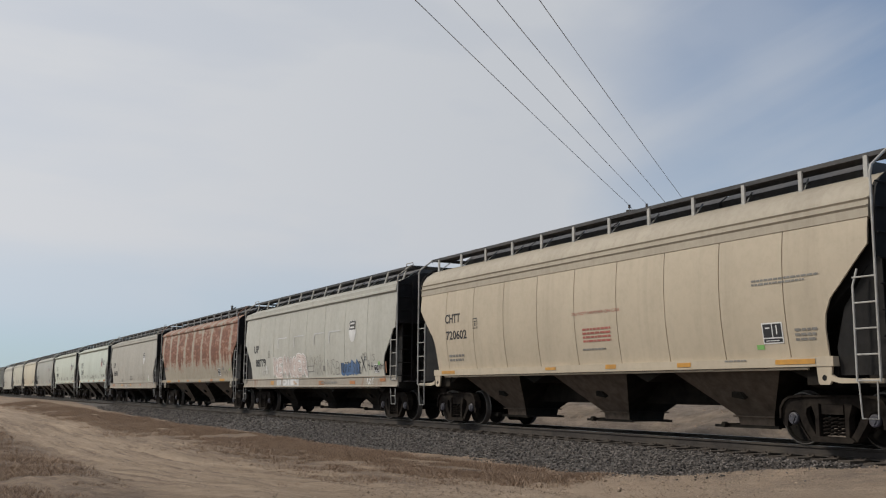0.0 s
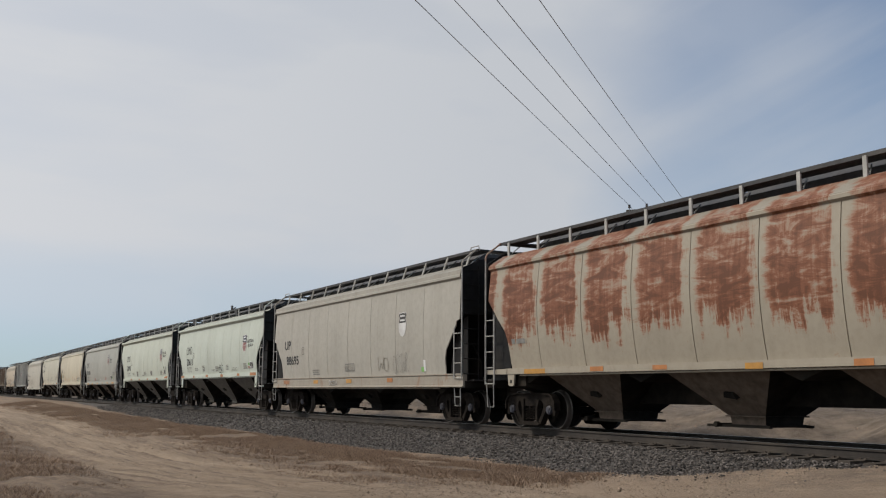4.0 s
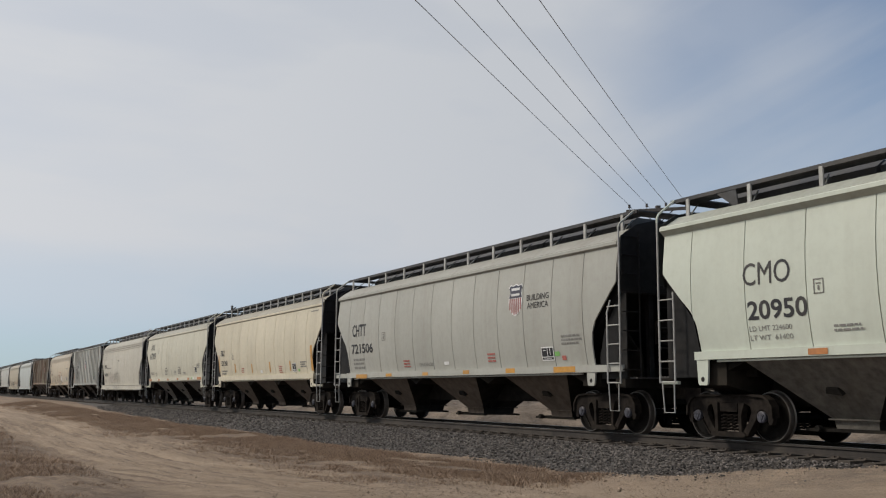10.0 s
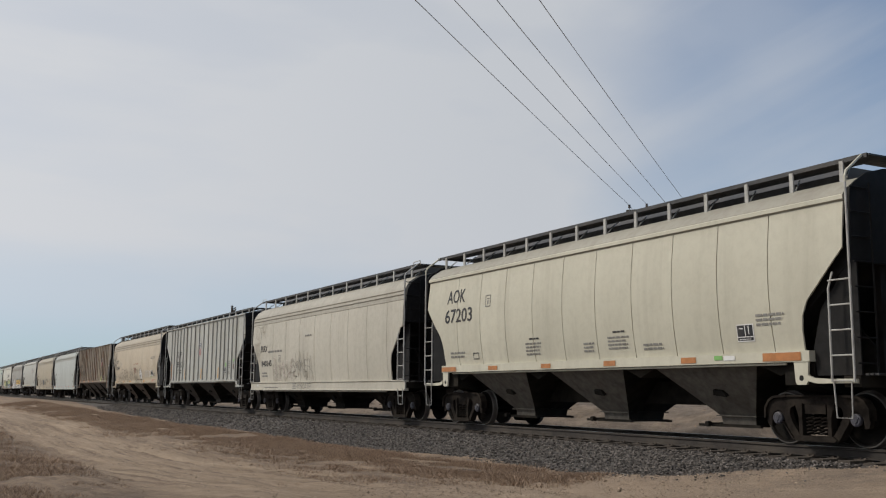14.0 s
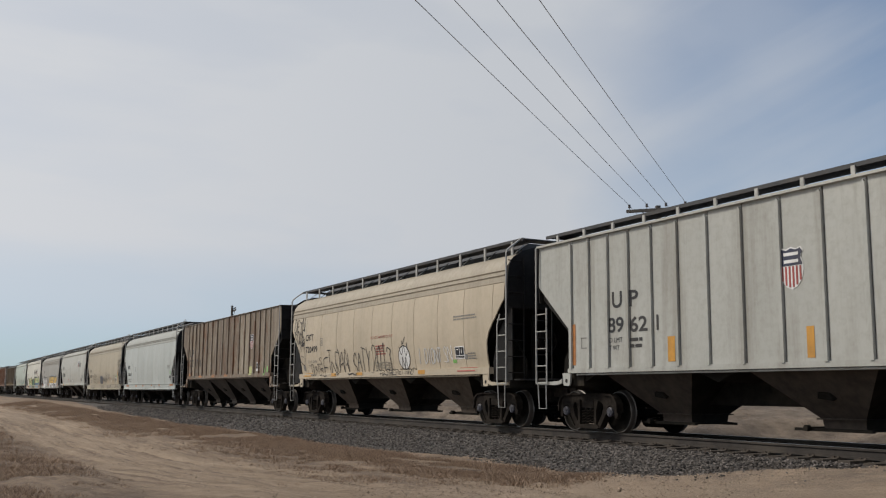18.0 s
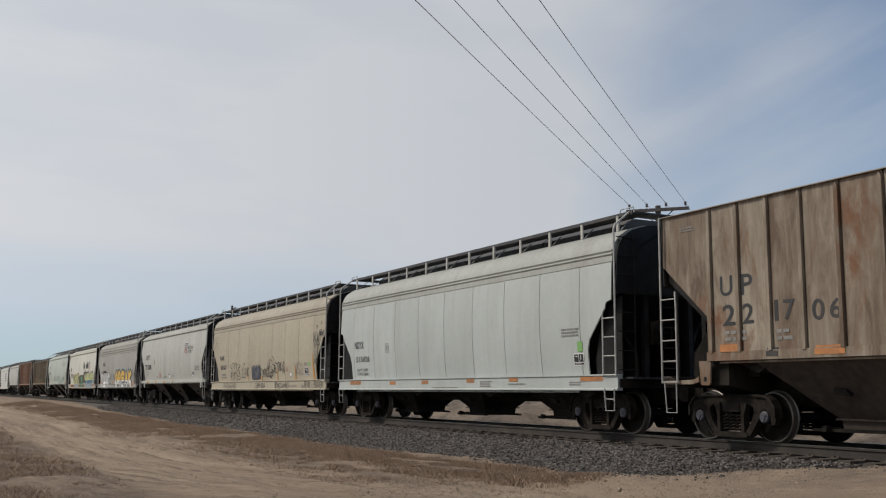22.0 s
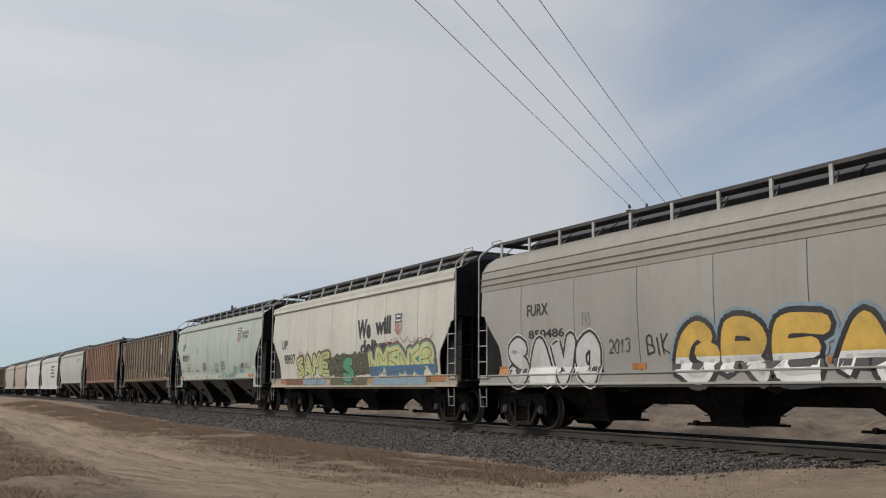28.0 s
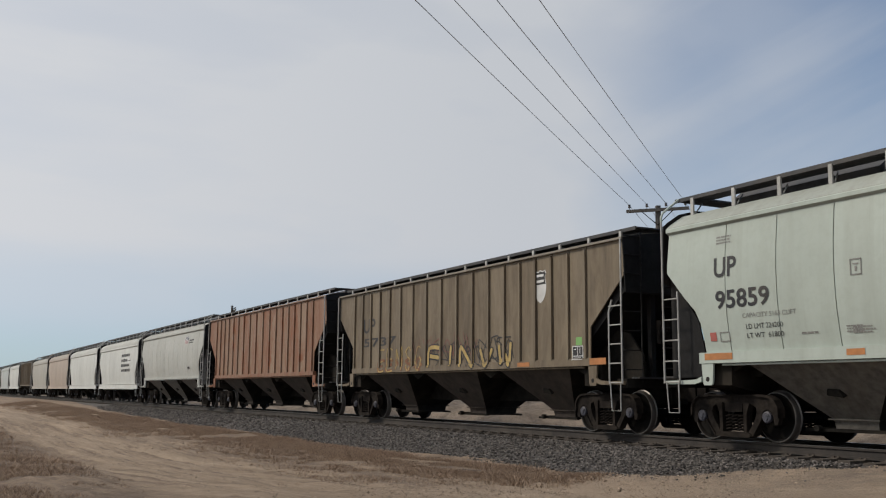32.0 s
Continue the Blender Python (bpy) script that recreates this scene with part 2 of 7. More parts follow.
# ---------------------------------------------------------------- mesh helpers
class Shape:
    """Vertices and faces of one mesh."""

    def __init__(self):
        self.v, self.f = [], []

    def add(self, verts, faces):
        n = len(self.v)
        self.v.extend(verts)
        self.f.extend([tuple(i + n for i in f) for f in faces])
        return self

    def box(self, x0, x1, y0, y1, z0, z1):
        return self.add([(x0, y0, z0), (x1, y0, z0), (x1, y1, z0), (x0, y1, z0), (x0, y0, z1), (x1, y0, z1), (x1, y1, z1), (x0, y1, z1)],
                        [(0, 3, 2, 1), (4, 5, 6, 7), (0, 1, 5, 4), (1, 2, 6, 5), (2, 3, 7, 6), (3, 0, 4, 7)])

    def prism_x(self, poly, x0, x1):
        """A polygon in (y, z) drawn out along x."""
        n = len(poly)
        v = [(x0, y, z) for y, z in poly] + [(x1, y, z) for y, z in poly]
        f = [tuple(range(n)), tuple(range(2 * n - 1, n - 1, -1))]
        f += [(i, i + n, (i + 1) % n + n, (i + 1) % n) for i in range(n)]
        return self.add(v, f)

    def prism_y(self, poly, y0, y1):
        """A polygon in (x, z) drawn out along y."""
        n = len(poly)
        v = [(x, y0, z) for x, z in poly] + [(x, y1, z) for x, z in poly]
        f = [tuple(range(n)), tuple(range(2 * n - 1, n - 1, -1))]
        f += [(i, i + n, (i + 1) % n + n, (i + 1) % n) for i in range(n)]
        return self.add(v, f)

    def rod(self, a, b, r, n=6):
        a, b = Vector(a), Vector(b)
        d = (b - a).normalized()
        s = d.orthogonal().normalized()
        q = d.cross(s)
        ring = [(s * math.cos(k * 2 * math.pi / n) + q * math.sin(k * 2 * math.pi / n)) * r for k in range(n)]
        v = [tuple(a + o) for o in ring] + [tuple(b + o) for o in ring]
        f = [(i, (i + 1) % n, (i + 1) % n + n, i + n) for i in range(n)] + [tuple(range(n - 1, -1, -1)), tuple(range(n, 2 * n))]
        return self.add(v, f)

    def tube(self, pts, r, n=6):
        pts = [Vector(p) for p in pts]
        rings, s = [], None
        for k, p in enumerate(pts):
            d = (pts[min(k + 1, len(pts) - 1)] - pts[max(k - 1, 0)]).normalized()
            s = d.orthogonal().normalized() if s is None else (s - d * s.dot(d)).normalized()
            q = d.cross(s)
            rings.append([tuple(p + (s * math.cos(j * 2 * math.pi / n) + q * math.sin(j * 2 * math.pi / n)) * r) for j in range(n)])
        m = len(pts)
        f = [(i * n + j, i * n + (j + 1) % n, (i + 1) * n + (j + 1) % n, (i + 1) * n + j) for i in range(m - 1) for j in range(n)]
        f += [tuple(range(n - 1, -1, -1)), tuple(range((m - 1) * n, m * n))]
        return self.add([p for ring in rings for p in ring], f)

    def disc_x(self, profile, y, z, n=28):
        """Turn a profile of (x, radius) round the x axis through (y, z)."""
        v, f = [], []
        for x, r in profile:
            v += [(x, y + r * math.cos(k * 2 * math.pi / n), z + r * math.sin(k * 2 * math.pi / n)) for k in range(n)]
        for j in range(len(profile) - 1):
            f += [(j * n + i, j * n + (i + 1) % n, (j + 1) * n + (i + 1) % n, (j + 1) * n + i) for i in range(n)]
        f += [tuple(range(n - 1, -1, -1)), tuple(range((len(profile) - 1) * n, len(profile) * n))]
        return self.add(v, f)

    def sheet(self, rows):
        """A grid of points, rows of equal length."""
        m = len(rows[0])
        v = [p for r in rows for p in r]
        f = [(i * m + j, i * m + j + 1, (i + 1) * m + j + 1, (i + 1) * m + j) for i in range(len(rows) - 1) for j in range(m - 1)]
        return self.add(v, f)

    def mesh(self, name, mat, smooth=False):
        me = bpy.data.meshes.new(name)
        me.from_pydata(self.v, [], self.f)
        bm = bmesh.new()
        bm.from_mesh(me)
        bmesh.ops.recalc_face_normals(bm, faces=bm.faces)
        bm.to_mesh(me)
        bm.free()
        if smooth:
            me.polygons.foreach_set("use_smooth", [True] * len(me.polygons))
            me.set_sharp_from_angle(angle=radians(35))
        me.materials.append(mat)
        return me


def part(name, shape, mat, parent, label="", smooth=False):
    """One mesh object under a thing or a part. shape: a Shape, or a mesh that is shared."""
    me = shape if isinstance(shape, bpy.types.Mesh) else shape.mesh(name, mat, smooth)
    ob = new(name, me)
    ob.parent = parent
    return tagged(ob, label)


def thing(name, label, category, group="", kind=""):
    return tagged(new(name), label, category, group, kind)


SHARED = {}


def shared(key, make, mat, smooth=False):
    """A mesh that is built once and used by many alike parts."""
    if key not in SHARED:
        SHARED[key] = make().mesh(key.split("|")[0], mat, smooth)
    return SHARED[key]


# ---------------------------------------------------------------- ground
def smooth_step(a, b, x):
    s = np.clip((x - a) / (b - a), 0, 1)
    return s * s * (3 - 2 * s)


def crossing_edge(x):
    """Where along the track the dirt of the crossing begins to cover the ballast."""
    return 11.0 + (-1.6 - np.clip(x, -7, 0)) * 1.15


def lattice(x, y, seed):
    """Smooth random values between -1 and 1 on a unit lattice."""
    table = np.random.RandomState(seed).uniform(-1, 1, (64, 64))
    i, j = np.floor(x).astype(int), np.floor(y).astype(int)
    u, v = x - i, y - j
    u, v = u * u * (3 - 2 * u), v * v * (3 - 2 * v)
    at = lambda a, b: table[(i + a) % 64, (j + b) % 64]
    return (at(0, 0) * (1 - u) + at(1, 0) * u) * (1 - v) + (at(0, 1) * (1 - u) + at(1, 1) * u) * v


def ground_z(x, y):
    """Height of the ground: a dirt road beside the track, a ramp up to the crossing, a low rough bank beyond."""
    z = -0.56 + 0.035 * np.sin(x * 0.9 + 0.6 * np.sin(y * 0.21)) * np.sin(y * 0.37 + 1.3) + 0.018 * np.sin(x * 2.3 + y * 0.5) * np.sin(y * 1.1)
    for c in (-11.35, -9.5):
        z = z - 0.05 * np.exp(-((x - c - 0.25 * np.sin(y * 0.16)) / 0.28) ** 2)
    z = z + 0.05 * smooth_step(-11.4, -12.6, x)
    drift = x + 0.35 * np.sin(y * 0.13) + 0.2 * np.sin(y * 0.31 + 1)
    z = z + 0.028 * lattice(drift / 0.42, y / 3.4, 1) + 0.018 * lattice(drift / 0.20, y / 1.5, 2) + 0.013 * lattice(x / 0.33, y / 0.4, 3)
    z = z + 0.33 * smooth_step(38, 100, y) * smooth_step(-8.5, -5.0, x)
    ramp = smooth_step(0.4, -2.6, y - crossing_edge(x)) * smooth_step(-6.8, -1.7, x) * smooth_step(-40, -5, y)
    z = z + ramp * 0.40
    bank = smooth_step(4.6, 8.2, x + 0.8 * lattice(x * 0 + 5, y / 3.1, 12))
    z = z + bank * (0.98 + 0.10 * lattice(x / 1.3, y / 1.6, 13)) + 0.10 * smooth_step(3.5, 5.5, x) * lattice(x / 0.5, y / 0.7, 14) * smooth_step(90, 60, y)
    return z - 0.5 * smooth_step(-1.8, -0.5, x) * (x < 1.8) * (1 - smooth_step(0.5, 1.8, x))


def spaced(lo, a, b, hi, step, grow=1.35):
    """Coordinates that are fine between a and b and coarser towards lo and hi."""
    mid = list(np.arange(a, b + step / 2, step))
    left, right, s = [], [], step
    p = a
    while p > lo:
        s *= grow
        p -= s
        left.append(max(p, lo))
    p, s = b, step
    while p < hi:
        s *= grow
        p += s
        right.append(min(p, hi))
    return np.array(left[::-1] + mid + right)


def mesh_object(name, verts, faces, mat, smooth=True):
    me = bpy.data.meshes.new(name)
    me.from_pydata(verts, [], faces)
    if smooth:
        me.polygons.foreach_set("use_smooth", [True] * len(me.polygons))
    me.materials.append(mat)
    return new(name, me)


def earth():
    n = Nodes("dry earth and dead grass")
    sep = n.t.nodes.new("ShaderNodeSeparateXYZ")
    n.link(n.co, sep.inputs["Vector"])
    wob = n.noise(0.30, 5, 0.6)
    wob2 = n.noise(1.6, 6, 0.65)
    x = n.math("ADD", sep.outputs["X"], n.math("MULTIPLY", n.math("SUBTRACT", wob, 0.5), 3.0))
    x = n.math("ADD", x, n.math("MULTIPLY", n.math("SUBTRACT", wob2, 0.5), 1.6))
    left = n.ramp(n.math("MULTIPLY", n.math("ADD", x, 12.75), 0.5), 0.25, 0.75)
    right = n.ramp(n.math("MULTIPLY", n.math("ADD", x, 9.0), 0.5), 0.25, 0.75, (1, 1, 1, 1), (0, 0, 0, 1))
    near = n.ramp(n.math("MULTIPLY", n.math("ADD", sep.outputs["Y"], n.math("MULTIPLY", wob2, 3.0)), 0.05), 0.70, 0.80, (1, 1, 1, 1), (0, 0, 0, 1))
    road = n.math("MULTIPLY", left, n.math("MAXIMUM", right, near))
    # dirt: pale dust along the wheel tracks, dark churned earth between; the tracks swing over to the crossing
    turn = n.math("MULTIPLY", n.math("POWER", n.math("MAXIMUM", n.math("SUBTRACT", 24.0, sep.outputs["Y"]), 0.0), 2.0), 0.022)
    bent = n.t.nodes.new("ShaderNodeCombineXYZ")
    n.link(n.math("SUBTRACT", sep.outputs["X"], turn), bent.inputs["X"])
    n.link(sep.outputs["Y"], bent.inputs["Y"])
    runs = n.noise(1.0, 7, 0.62, (2.0, 0.060, 1), 0.7, bent.outputs["Vector"])
    ruts = n.noise(2.4, 7, 0.62, (1.6, 0.075, 1), 0.9, bent.outputs["Vector"])
    fine = n.noise(16.0, 8, 0.78)
    grit = n.noise(55.0, 5, 0.8)
    lumps = n.noise(4.0, 7, 0.7, (1.2, 0.22, 1), 0.6, bent.outputs["Vector"])
    dirt = n.mix(n.ramp(runs, 0.36, 0.60), (0.195, 0.138, 0.092, 1), (0.400, 0.297, 0.205, 1))
    dirt = n.mix(n.math("MULTIPLY", n.ramp(ruts, 0.53, 0.62), 0.80), dirt, (0.155, 0.104, 0.070, 1))
    dirt = n.mix(n.math("MULTIPLY", n.ramp(lumps, 0.48, 0.72), 0.65), dirt, (0.545, 0.418, 0.300, 1))
    dirt = n.mix(n.math("MULTIPLY", n.ramp(fine, 0.42, 0.72), 0.45), dirt, (0.215, 0.147, 0.099, 1))
    dirt = n.mix(n.math("MULTIPLY", n.ramp(grit, 0.52, 0.70), 0.40), dirt, (0.60, 0.475, 0.36, 1))
    crossing = n.math("MULTIPLY", near, n.ramp(n.math("MULTIPLY", sep.outputs["X"], -0.1), 0.75, 0.95, (1, 1, 1, 1), (0, 0, 0, 1)))
    gravel = n.mix(n.ramp(grit, 0.35, 0.66), (0.215, 0.153, 0.110, 1), (0.60, 0.465, 0.345, 1))
    dirt = n.mix(n.math("MULTIPLY", crossing, 0.6), dirt, gravel)
    trodden = n.math("MULTIPLY", near, n.ramp(n.math("MULTIPLY", sep.outputs["X"], -0.1), 0.28, 0.62, (1, 1, 1, 1), (0, 0, 0, 1)))
    dirt = n.mix(n.math("MULTIPLY", trodden, n.ramp(wob2, 0.30, 0.62)), dirt, n.mix(n.ramp(grit, 0.38, 0.66), (0.110, 0.083, 0.065, 1), (0.345, 0.268, 0.208, 1)))
    grass = n.mix(n.ramp(n.noise(4.0, 8, 0.75), 0.32, 0.68), (0.150, 0.104, 0.073, 1), (0.365, 0.264, 0.180, 1))
    grass = n.mix(n.math("MULTIPLY", n.ramp(n.noise(0.35, 5, 0.6), 0.45, 0.72), 0.5), grass, (0.190, 0.135, 0.095, 1))
    tufts = n.noise(0.9, 7, 0.72, (1.4, 0.35, 1), 0.8)
    grass = n.mix(n.math("MULTIPLY", n.ramp(tufts, 0.42, 0.54, (1, 1, 1, 1), (0, 0, 0, 1)), 0.65), grass, (0.140, 0.098, 0.070, 1))
    grass = n.mix(n.math("MULTIPLY", n.ramp(tufts, 0.54, 0.68), 0.60), grass, (0.365, 0.265, 0.180, 1))
    field = n.ramp(n.math("MULTIPLY", sep.outputs["X"], 0.1), 0.25, 0.45)
    stubble = n.mix(n.ramp(n.noise(1.3, 8, 0.75, (1, 0.5, 1)), 0.35, 0.65), (0.078, 0.061, 0.048, 1), (0.290, 0.232, 0.180, 1))
    grass = n.mix(n.math("MULTIPLY", field, 0.85), grass, stubble)
    n.bump(n.math("ADD", n.math("ADD", fine, n.math("MULTIPLY", ruts, -1.6)), n.math("MULTIPLY", lumps, 1.2)), 1.0, 0.06)
    return n.done(n.mix(road, grass, dirt), 0.95)


EARTH = earth()
gx = np.concatenate([spaced(-2500, -17.0, -2.0, -2.0, 0.16, 1.4), np.arange(-1.6, 9.6, 0.28), spaced(9.6, 9.6, 9.7, 2500, 0.3, 1.4)])
gx = np.unique(np.round(gx, 4))
gy = spaced(-2500, 7.0, 46.0, 3500, 0.22, 1.3)
GX, GY = np.meshgrid(gx, gy)
GZ = ground_z(GX, GY)
rough_n = np.random.RandomState(3).normal(0, 1, GZ.shape)
GZ = GZ + np.where((np.abs(GX + 9) < 8) & (GY > 5) & (GY < 47), 0.007, 0.0) * rough_n
nv, nh = len(gy), len(gx)
g_faces = [(j * nh + i, j * nh + i + 1, (j + 1) * nh + i + 1, (j + 1) * nh + i) for j in range(nv - 1) for i in range(nh - 1)]
ground = mesh_object("ground", np.stack([GX.ravel(), GY.ravel(), GZ.ravel()], 1).tolist(), g_faces, EARTH)
tagged(ground, "dry brown earth with a rutted dirt road and dead grass", "ground", kind="structure")


# ---------------------------------------------------------------- ballast and track
def stone_mat(name, lo, hi):
    n = Nodes(name)
    geo = n.t.nodes.new("ShaderNodeNewGeometry")
    c = n.mix(geo.outputs["Random Per Island"], lo, hi)
    a = n.noise(30, 4, 0.7)
    c = n.mix(n.math("MULTIPLY", n.ramp(a, 0.35, 0.7), 0.45), c, shade(lo, 0.7))
    return n.done(c, 0.9)


STONE = stone_mat("grey crushed rock", (0.030, 0.026, 0.023, 1), (0.215, 0.188, 0.172, 1))
PEBBLE = stone_mat("brown clods and pebbles", (0.16, 0.115, 0.082, 1), (0.56, 0.44, 0.33, 1))
STRAW = stone_mat("dead grass blades", (0.185, 0.125, 0.086, 1), (0.540, 0.385, 0.262, 1))


def bed_z(x):
    a = np.abs(x)
    return np.where(a < 2.0, -0.215 - 0.01 * a, np.where(a < 4.6, -0.235 - (a - 2.0) * 0.152, -0.64))


def bed_mat():
    n = Nodes("ballast bed")
    a = n.noise(22, 6, 0.8)
    b = n.noise(0.8, 4, 0.6)
    c = n.mix(n.ramp(a, 0.35, 0.65), (0.036, 0.032, 0.030, 1), (0.165, 0.150, 0.142, 1))
    c = n.mix(n.math("MULTIPLY", n.ramp(b, 0.45, 0.8), 0.35), c, (0.12, 0.09, 0.065, 1))
    n.bump(a, 1.0, 0.06)
    return n.done(c, 0.95)


bx = np.array([-4.9, -4.6, -4.0, -3.3, -2.6, -2.0, -1.2, 0, 1.2, 2.0, 2.6, 3.3, 4.0, 4.6, 4.9])
by = spaced(-300, 6.0, 60.0, 900, 0.5, 1.3)
BX, BY = np.meshgrid(bx, by)
BZ = bed_z(BX)
ramp_b = smooth_step(0.2, -0.8, BY - crossing_edge(BX))
BZ = np.where(np.abs(BX) > 1.5, BZ - 0.45 * ramp_b * (BX < 0), BZ)
b_faces = [(j * 15 + i, j * 15 + i + 1, (j + 1) * 15 + i + 1, (j + 1) * 15 + i) for j in range(len(by) - 1) for i in range(14)]
ballast = mesh_object("ballast_bed", np.stack([BX.ravel(), BY.ravel(), BZ.ravel()], 1).tolist(), b_faces, bed_mat())
tagged(ballast, "sloping bed of grey crushed stone under the track", "ballast", kind="structure")


def scatter(name, xs, ys, zs, size, mat, label, category, seed, flat=0.7):
    """Many small angular stones in one mesh."""
    rs = np.random.RandomState(seed)
    n = len(xs)
    base = np.array([(1, 0, 0), (-1, 0, 0), (0, 1, 0), (0, -1, 0), (0, 0, 1), (0, 0, -1), (0.6, 0.6, 0.5), (-0.6, -0.6, -0.5)])[:6]
    tri = np.array([(0, 2, 4), (2, 1, 4), (1, 3, 4), (3, 0, 4), (2, 0, 5), (1, 2, 5), (3, 1, 5), (0, 3, 5)])
    v = base[None] * (0.6 + 0.7 * rs.rand(n, 6, 1)) + rs.normal(0, 0.16, (n, 6, 3))
    q = rs.normal(0, 1, (n, 3, 3))
    q, _ = np.linalg.qr(q)
    v = np.einsum("nij,nkj->nki", q, v)
    v[:, :, 2] *= flat
    v = v * size[:, None, None] + np.stack([xs, ys, zs], 1)[:, None, :]
    f = (tri[None] + 6 * np.arange(n)[:, None, None]).reshape(-1, 3)
    ob = mesh_object(name, v.reshape(-1, 3).tolist(), f.tolist(), mat, False)
    return tagged(ob, label, category, kind="stuff")


rs = np.random.RandomState(5)
n1, n2, n3 = 27000, 11000, 5000
sx = np.concatenate([rs.uniform(-4.75, -1.35, n1), rs.uniform(-4.7, -1.35, n2), rs.uniform(-1.3, 1.3, n3)])
sy = np.concatenate([8.0 + 25.0 * rs.rand(n1) ** 1.15, rs.uniform(33, 75, n2), rs.uniform(8, 36, n3)])
ok = (sy > crossing_edge(sx) + rs.normal(0, 0.4, len(sx))) | (sx > -1.4)
ok &= rs.rand(len(sx)) > 0.75 * smooth_step(-3.9, -4.7, sx)
sx, sy = sx[ok], sy[ok]
sz = bed_z(sx) + rs.uniform(-0.012, 0.022, len(sx))
scatter("ballast_stones", sx, sy, sz, rs.uniform(0.018, 0.042, len(sx)) * np.where(sy > 33, 1.5, 1.0), STONE, "loose grey crushed stones on the ballast slope", "ballast", 7)

px = np.concatenate([rs.uniform(-13, -5.5, 4200), rs.uniform(-9, -2.2, 8000)])
py = np.concatenate([8 + 30 * rs.rand(4200) ** 1.3, rs.uniform(9.5, 14.5, 8000)])
pz = ground_z(px, py) + 0.004
scatter("road_pebbles", px, py, pz, rs.uniform(0.005, 0.015, len(px)) * np.where(rs.rand(len(px)) > 0.98, 2.8, 1.0), PEBBLE, "small brown clods and pebbles on the dirt road", "pebbles", 9)


qx = rs.uniform(-5.6, -1.5, 5200)
qy = crossing_edge(qx) + 0.6 - np.abs(rs.normal(0, 1.1, 5200))
scatter("crossing_stones", qx, qy, ground_z(qx, qy) + 0.006, rs.uniform(0.010, 0.032, 5200), STONE, "scattered grey stones on the dirt of the crossing", "stones", 13)


def grass_mesh(name, xs, ys, hs, seed, label):
    rs = np.random.RandomState(seed)
    verts, faces = [], []
    zs = ground_z(xs, ys)
    zs = np.where((np.abs(xs) < 4.7) & (ys > 12), np.maximum(zs, bed_z(xs)), zs)
    for x, y, z, h in zip(xs.tolist(), ys.tolist(), zs.tolist(), hs.tolist()):
        for _ in range(7):
            a, lean = rs.rand() * 6.28, rs.uniform(0.5, 2.2)
            w = 0.004 + 0.005 * rs.rand()
            ox, oy = x + rs.normal(0, 0.07), y + rs.normal(0, 0.07)
            k = h * rs.uniform(0.5, 1.1)
            tx, ty = ox + math.cos(a) * lean * k, oy + math.sin(a) * lean * k
            n = len(verts)
            verts += [(ox - w, oy + w * 0.4, z - 0.02), (ox + w, oy - w * 0.4, z - 0.02), (tx, ty, z + k)]
            faces.append((n, n + 1, n + 2))
    ob = mesh_object(name, verts, faces, STRAW, False)
    return tagged(ob, label, "grass", kind="stuff")


vx = np.concatenate([rs.normal(-6.35, 1.25, 24000), rs.uniform(-6.3, -4.45, 15000), -11.5 - 3.6 * rs.rand(12000), rs.uniform(4, 40, 2500), rs.normal(-4.6, 0.35, 900)])
vy = np.concatenate([13.2 + 85 * rs.rand(24000) ** 1.8, 12.6 + 50 * rs.rand(15000) ** 1.5, 12 + 34 * rs.rand(12000) ** 1.7, rs.uniform(15, 70, 2500), 11.5 + 20 * rs.rand(900)])
patch = lattice(vx / 1.1, vy / 2.6, 5) + 0.6 * lattice(vx / 0.45, vy / 0.9, 6)
edge = 0.65 * lattice(vx * 0 + 3, vy / 2.2, 8) + 0.3 * lattice(vx * 0 + 7, vy / 0.8, 9) + rs.normal(0, 0.45, len(vx))
keep = ~((vx > -12.0 + edge) & (vx < -8.2 + edge)) & (np.abs(vx) > 4.35) & ((vy > 13.7 + 0.5 * (-4.7 - vx) + edge) | (vx < -11)) & (patch > -0.6)
vx, vy = vx[keep], vy[keep]
grass_mesh("dead_grass", vx, vy, rs.uniform(0.016, 0.075, len(vx)) * (1 + 0.5 * patch[keep]) * np.clip(0.7 + vy / 50, 0.9, 1.8), 11, "short dead brown grass along the verge")

track = thing("railroad_track", "single railroad track with dark wooden ties on stone ballast", "railroad track", kind="structure")
RAIL = [(-0.075, -0.172), (0.075, -0.172), (0.075, -0.160), (0.012, -0.140), (0.010, -0.045), (0.036, -0.036), (0.036, -0.004), (0.028, 0.0), (-0.028, 0.0), (-0.036, -0.004), (-0.036, -0.036), (-0.010, -0.045), (-0.012, -0.140), (-0.075, -0.160)]
for side in (-1, 1):
    rail = part("rail", Shape().prism_y([(x + side * 0.755, z) for x, z in RAIL], -300, 900), RAILWEB, track, "rusty steel rail with a bright head")
    part("rail_head", Shape().box(side * 0.755 - 0.026, side * 0.755 + 0.026, -300, 900, 0.0, 0.003), RAILTOP, rail)


def tie_shape():
    s = Shape().box(-1.30, 1.30, -0.115, 0.115, -0.36, -0.184)
    for c in (-0.755, 0.755):
        s.box(c - 0.19, c + 0.19, -0.10, 0.10, -0.186, -0.170)
        for dx in (-0.10, 0.10):
            for dy in (-0.05, 0.05):
                s.box(c + dx - 0.018, c + dx + 0.018, dy - 0.018, dy + 0.018, -0.172, -0.148)
    return s


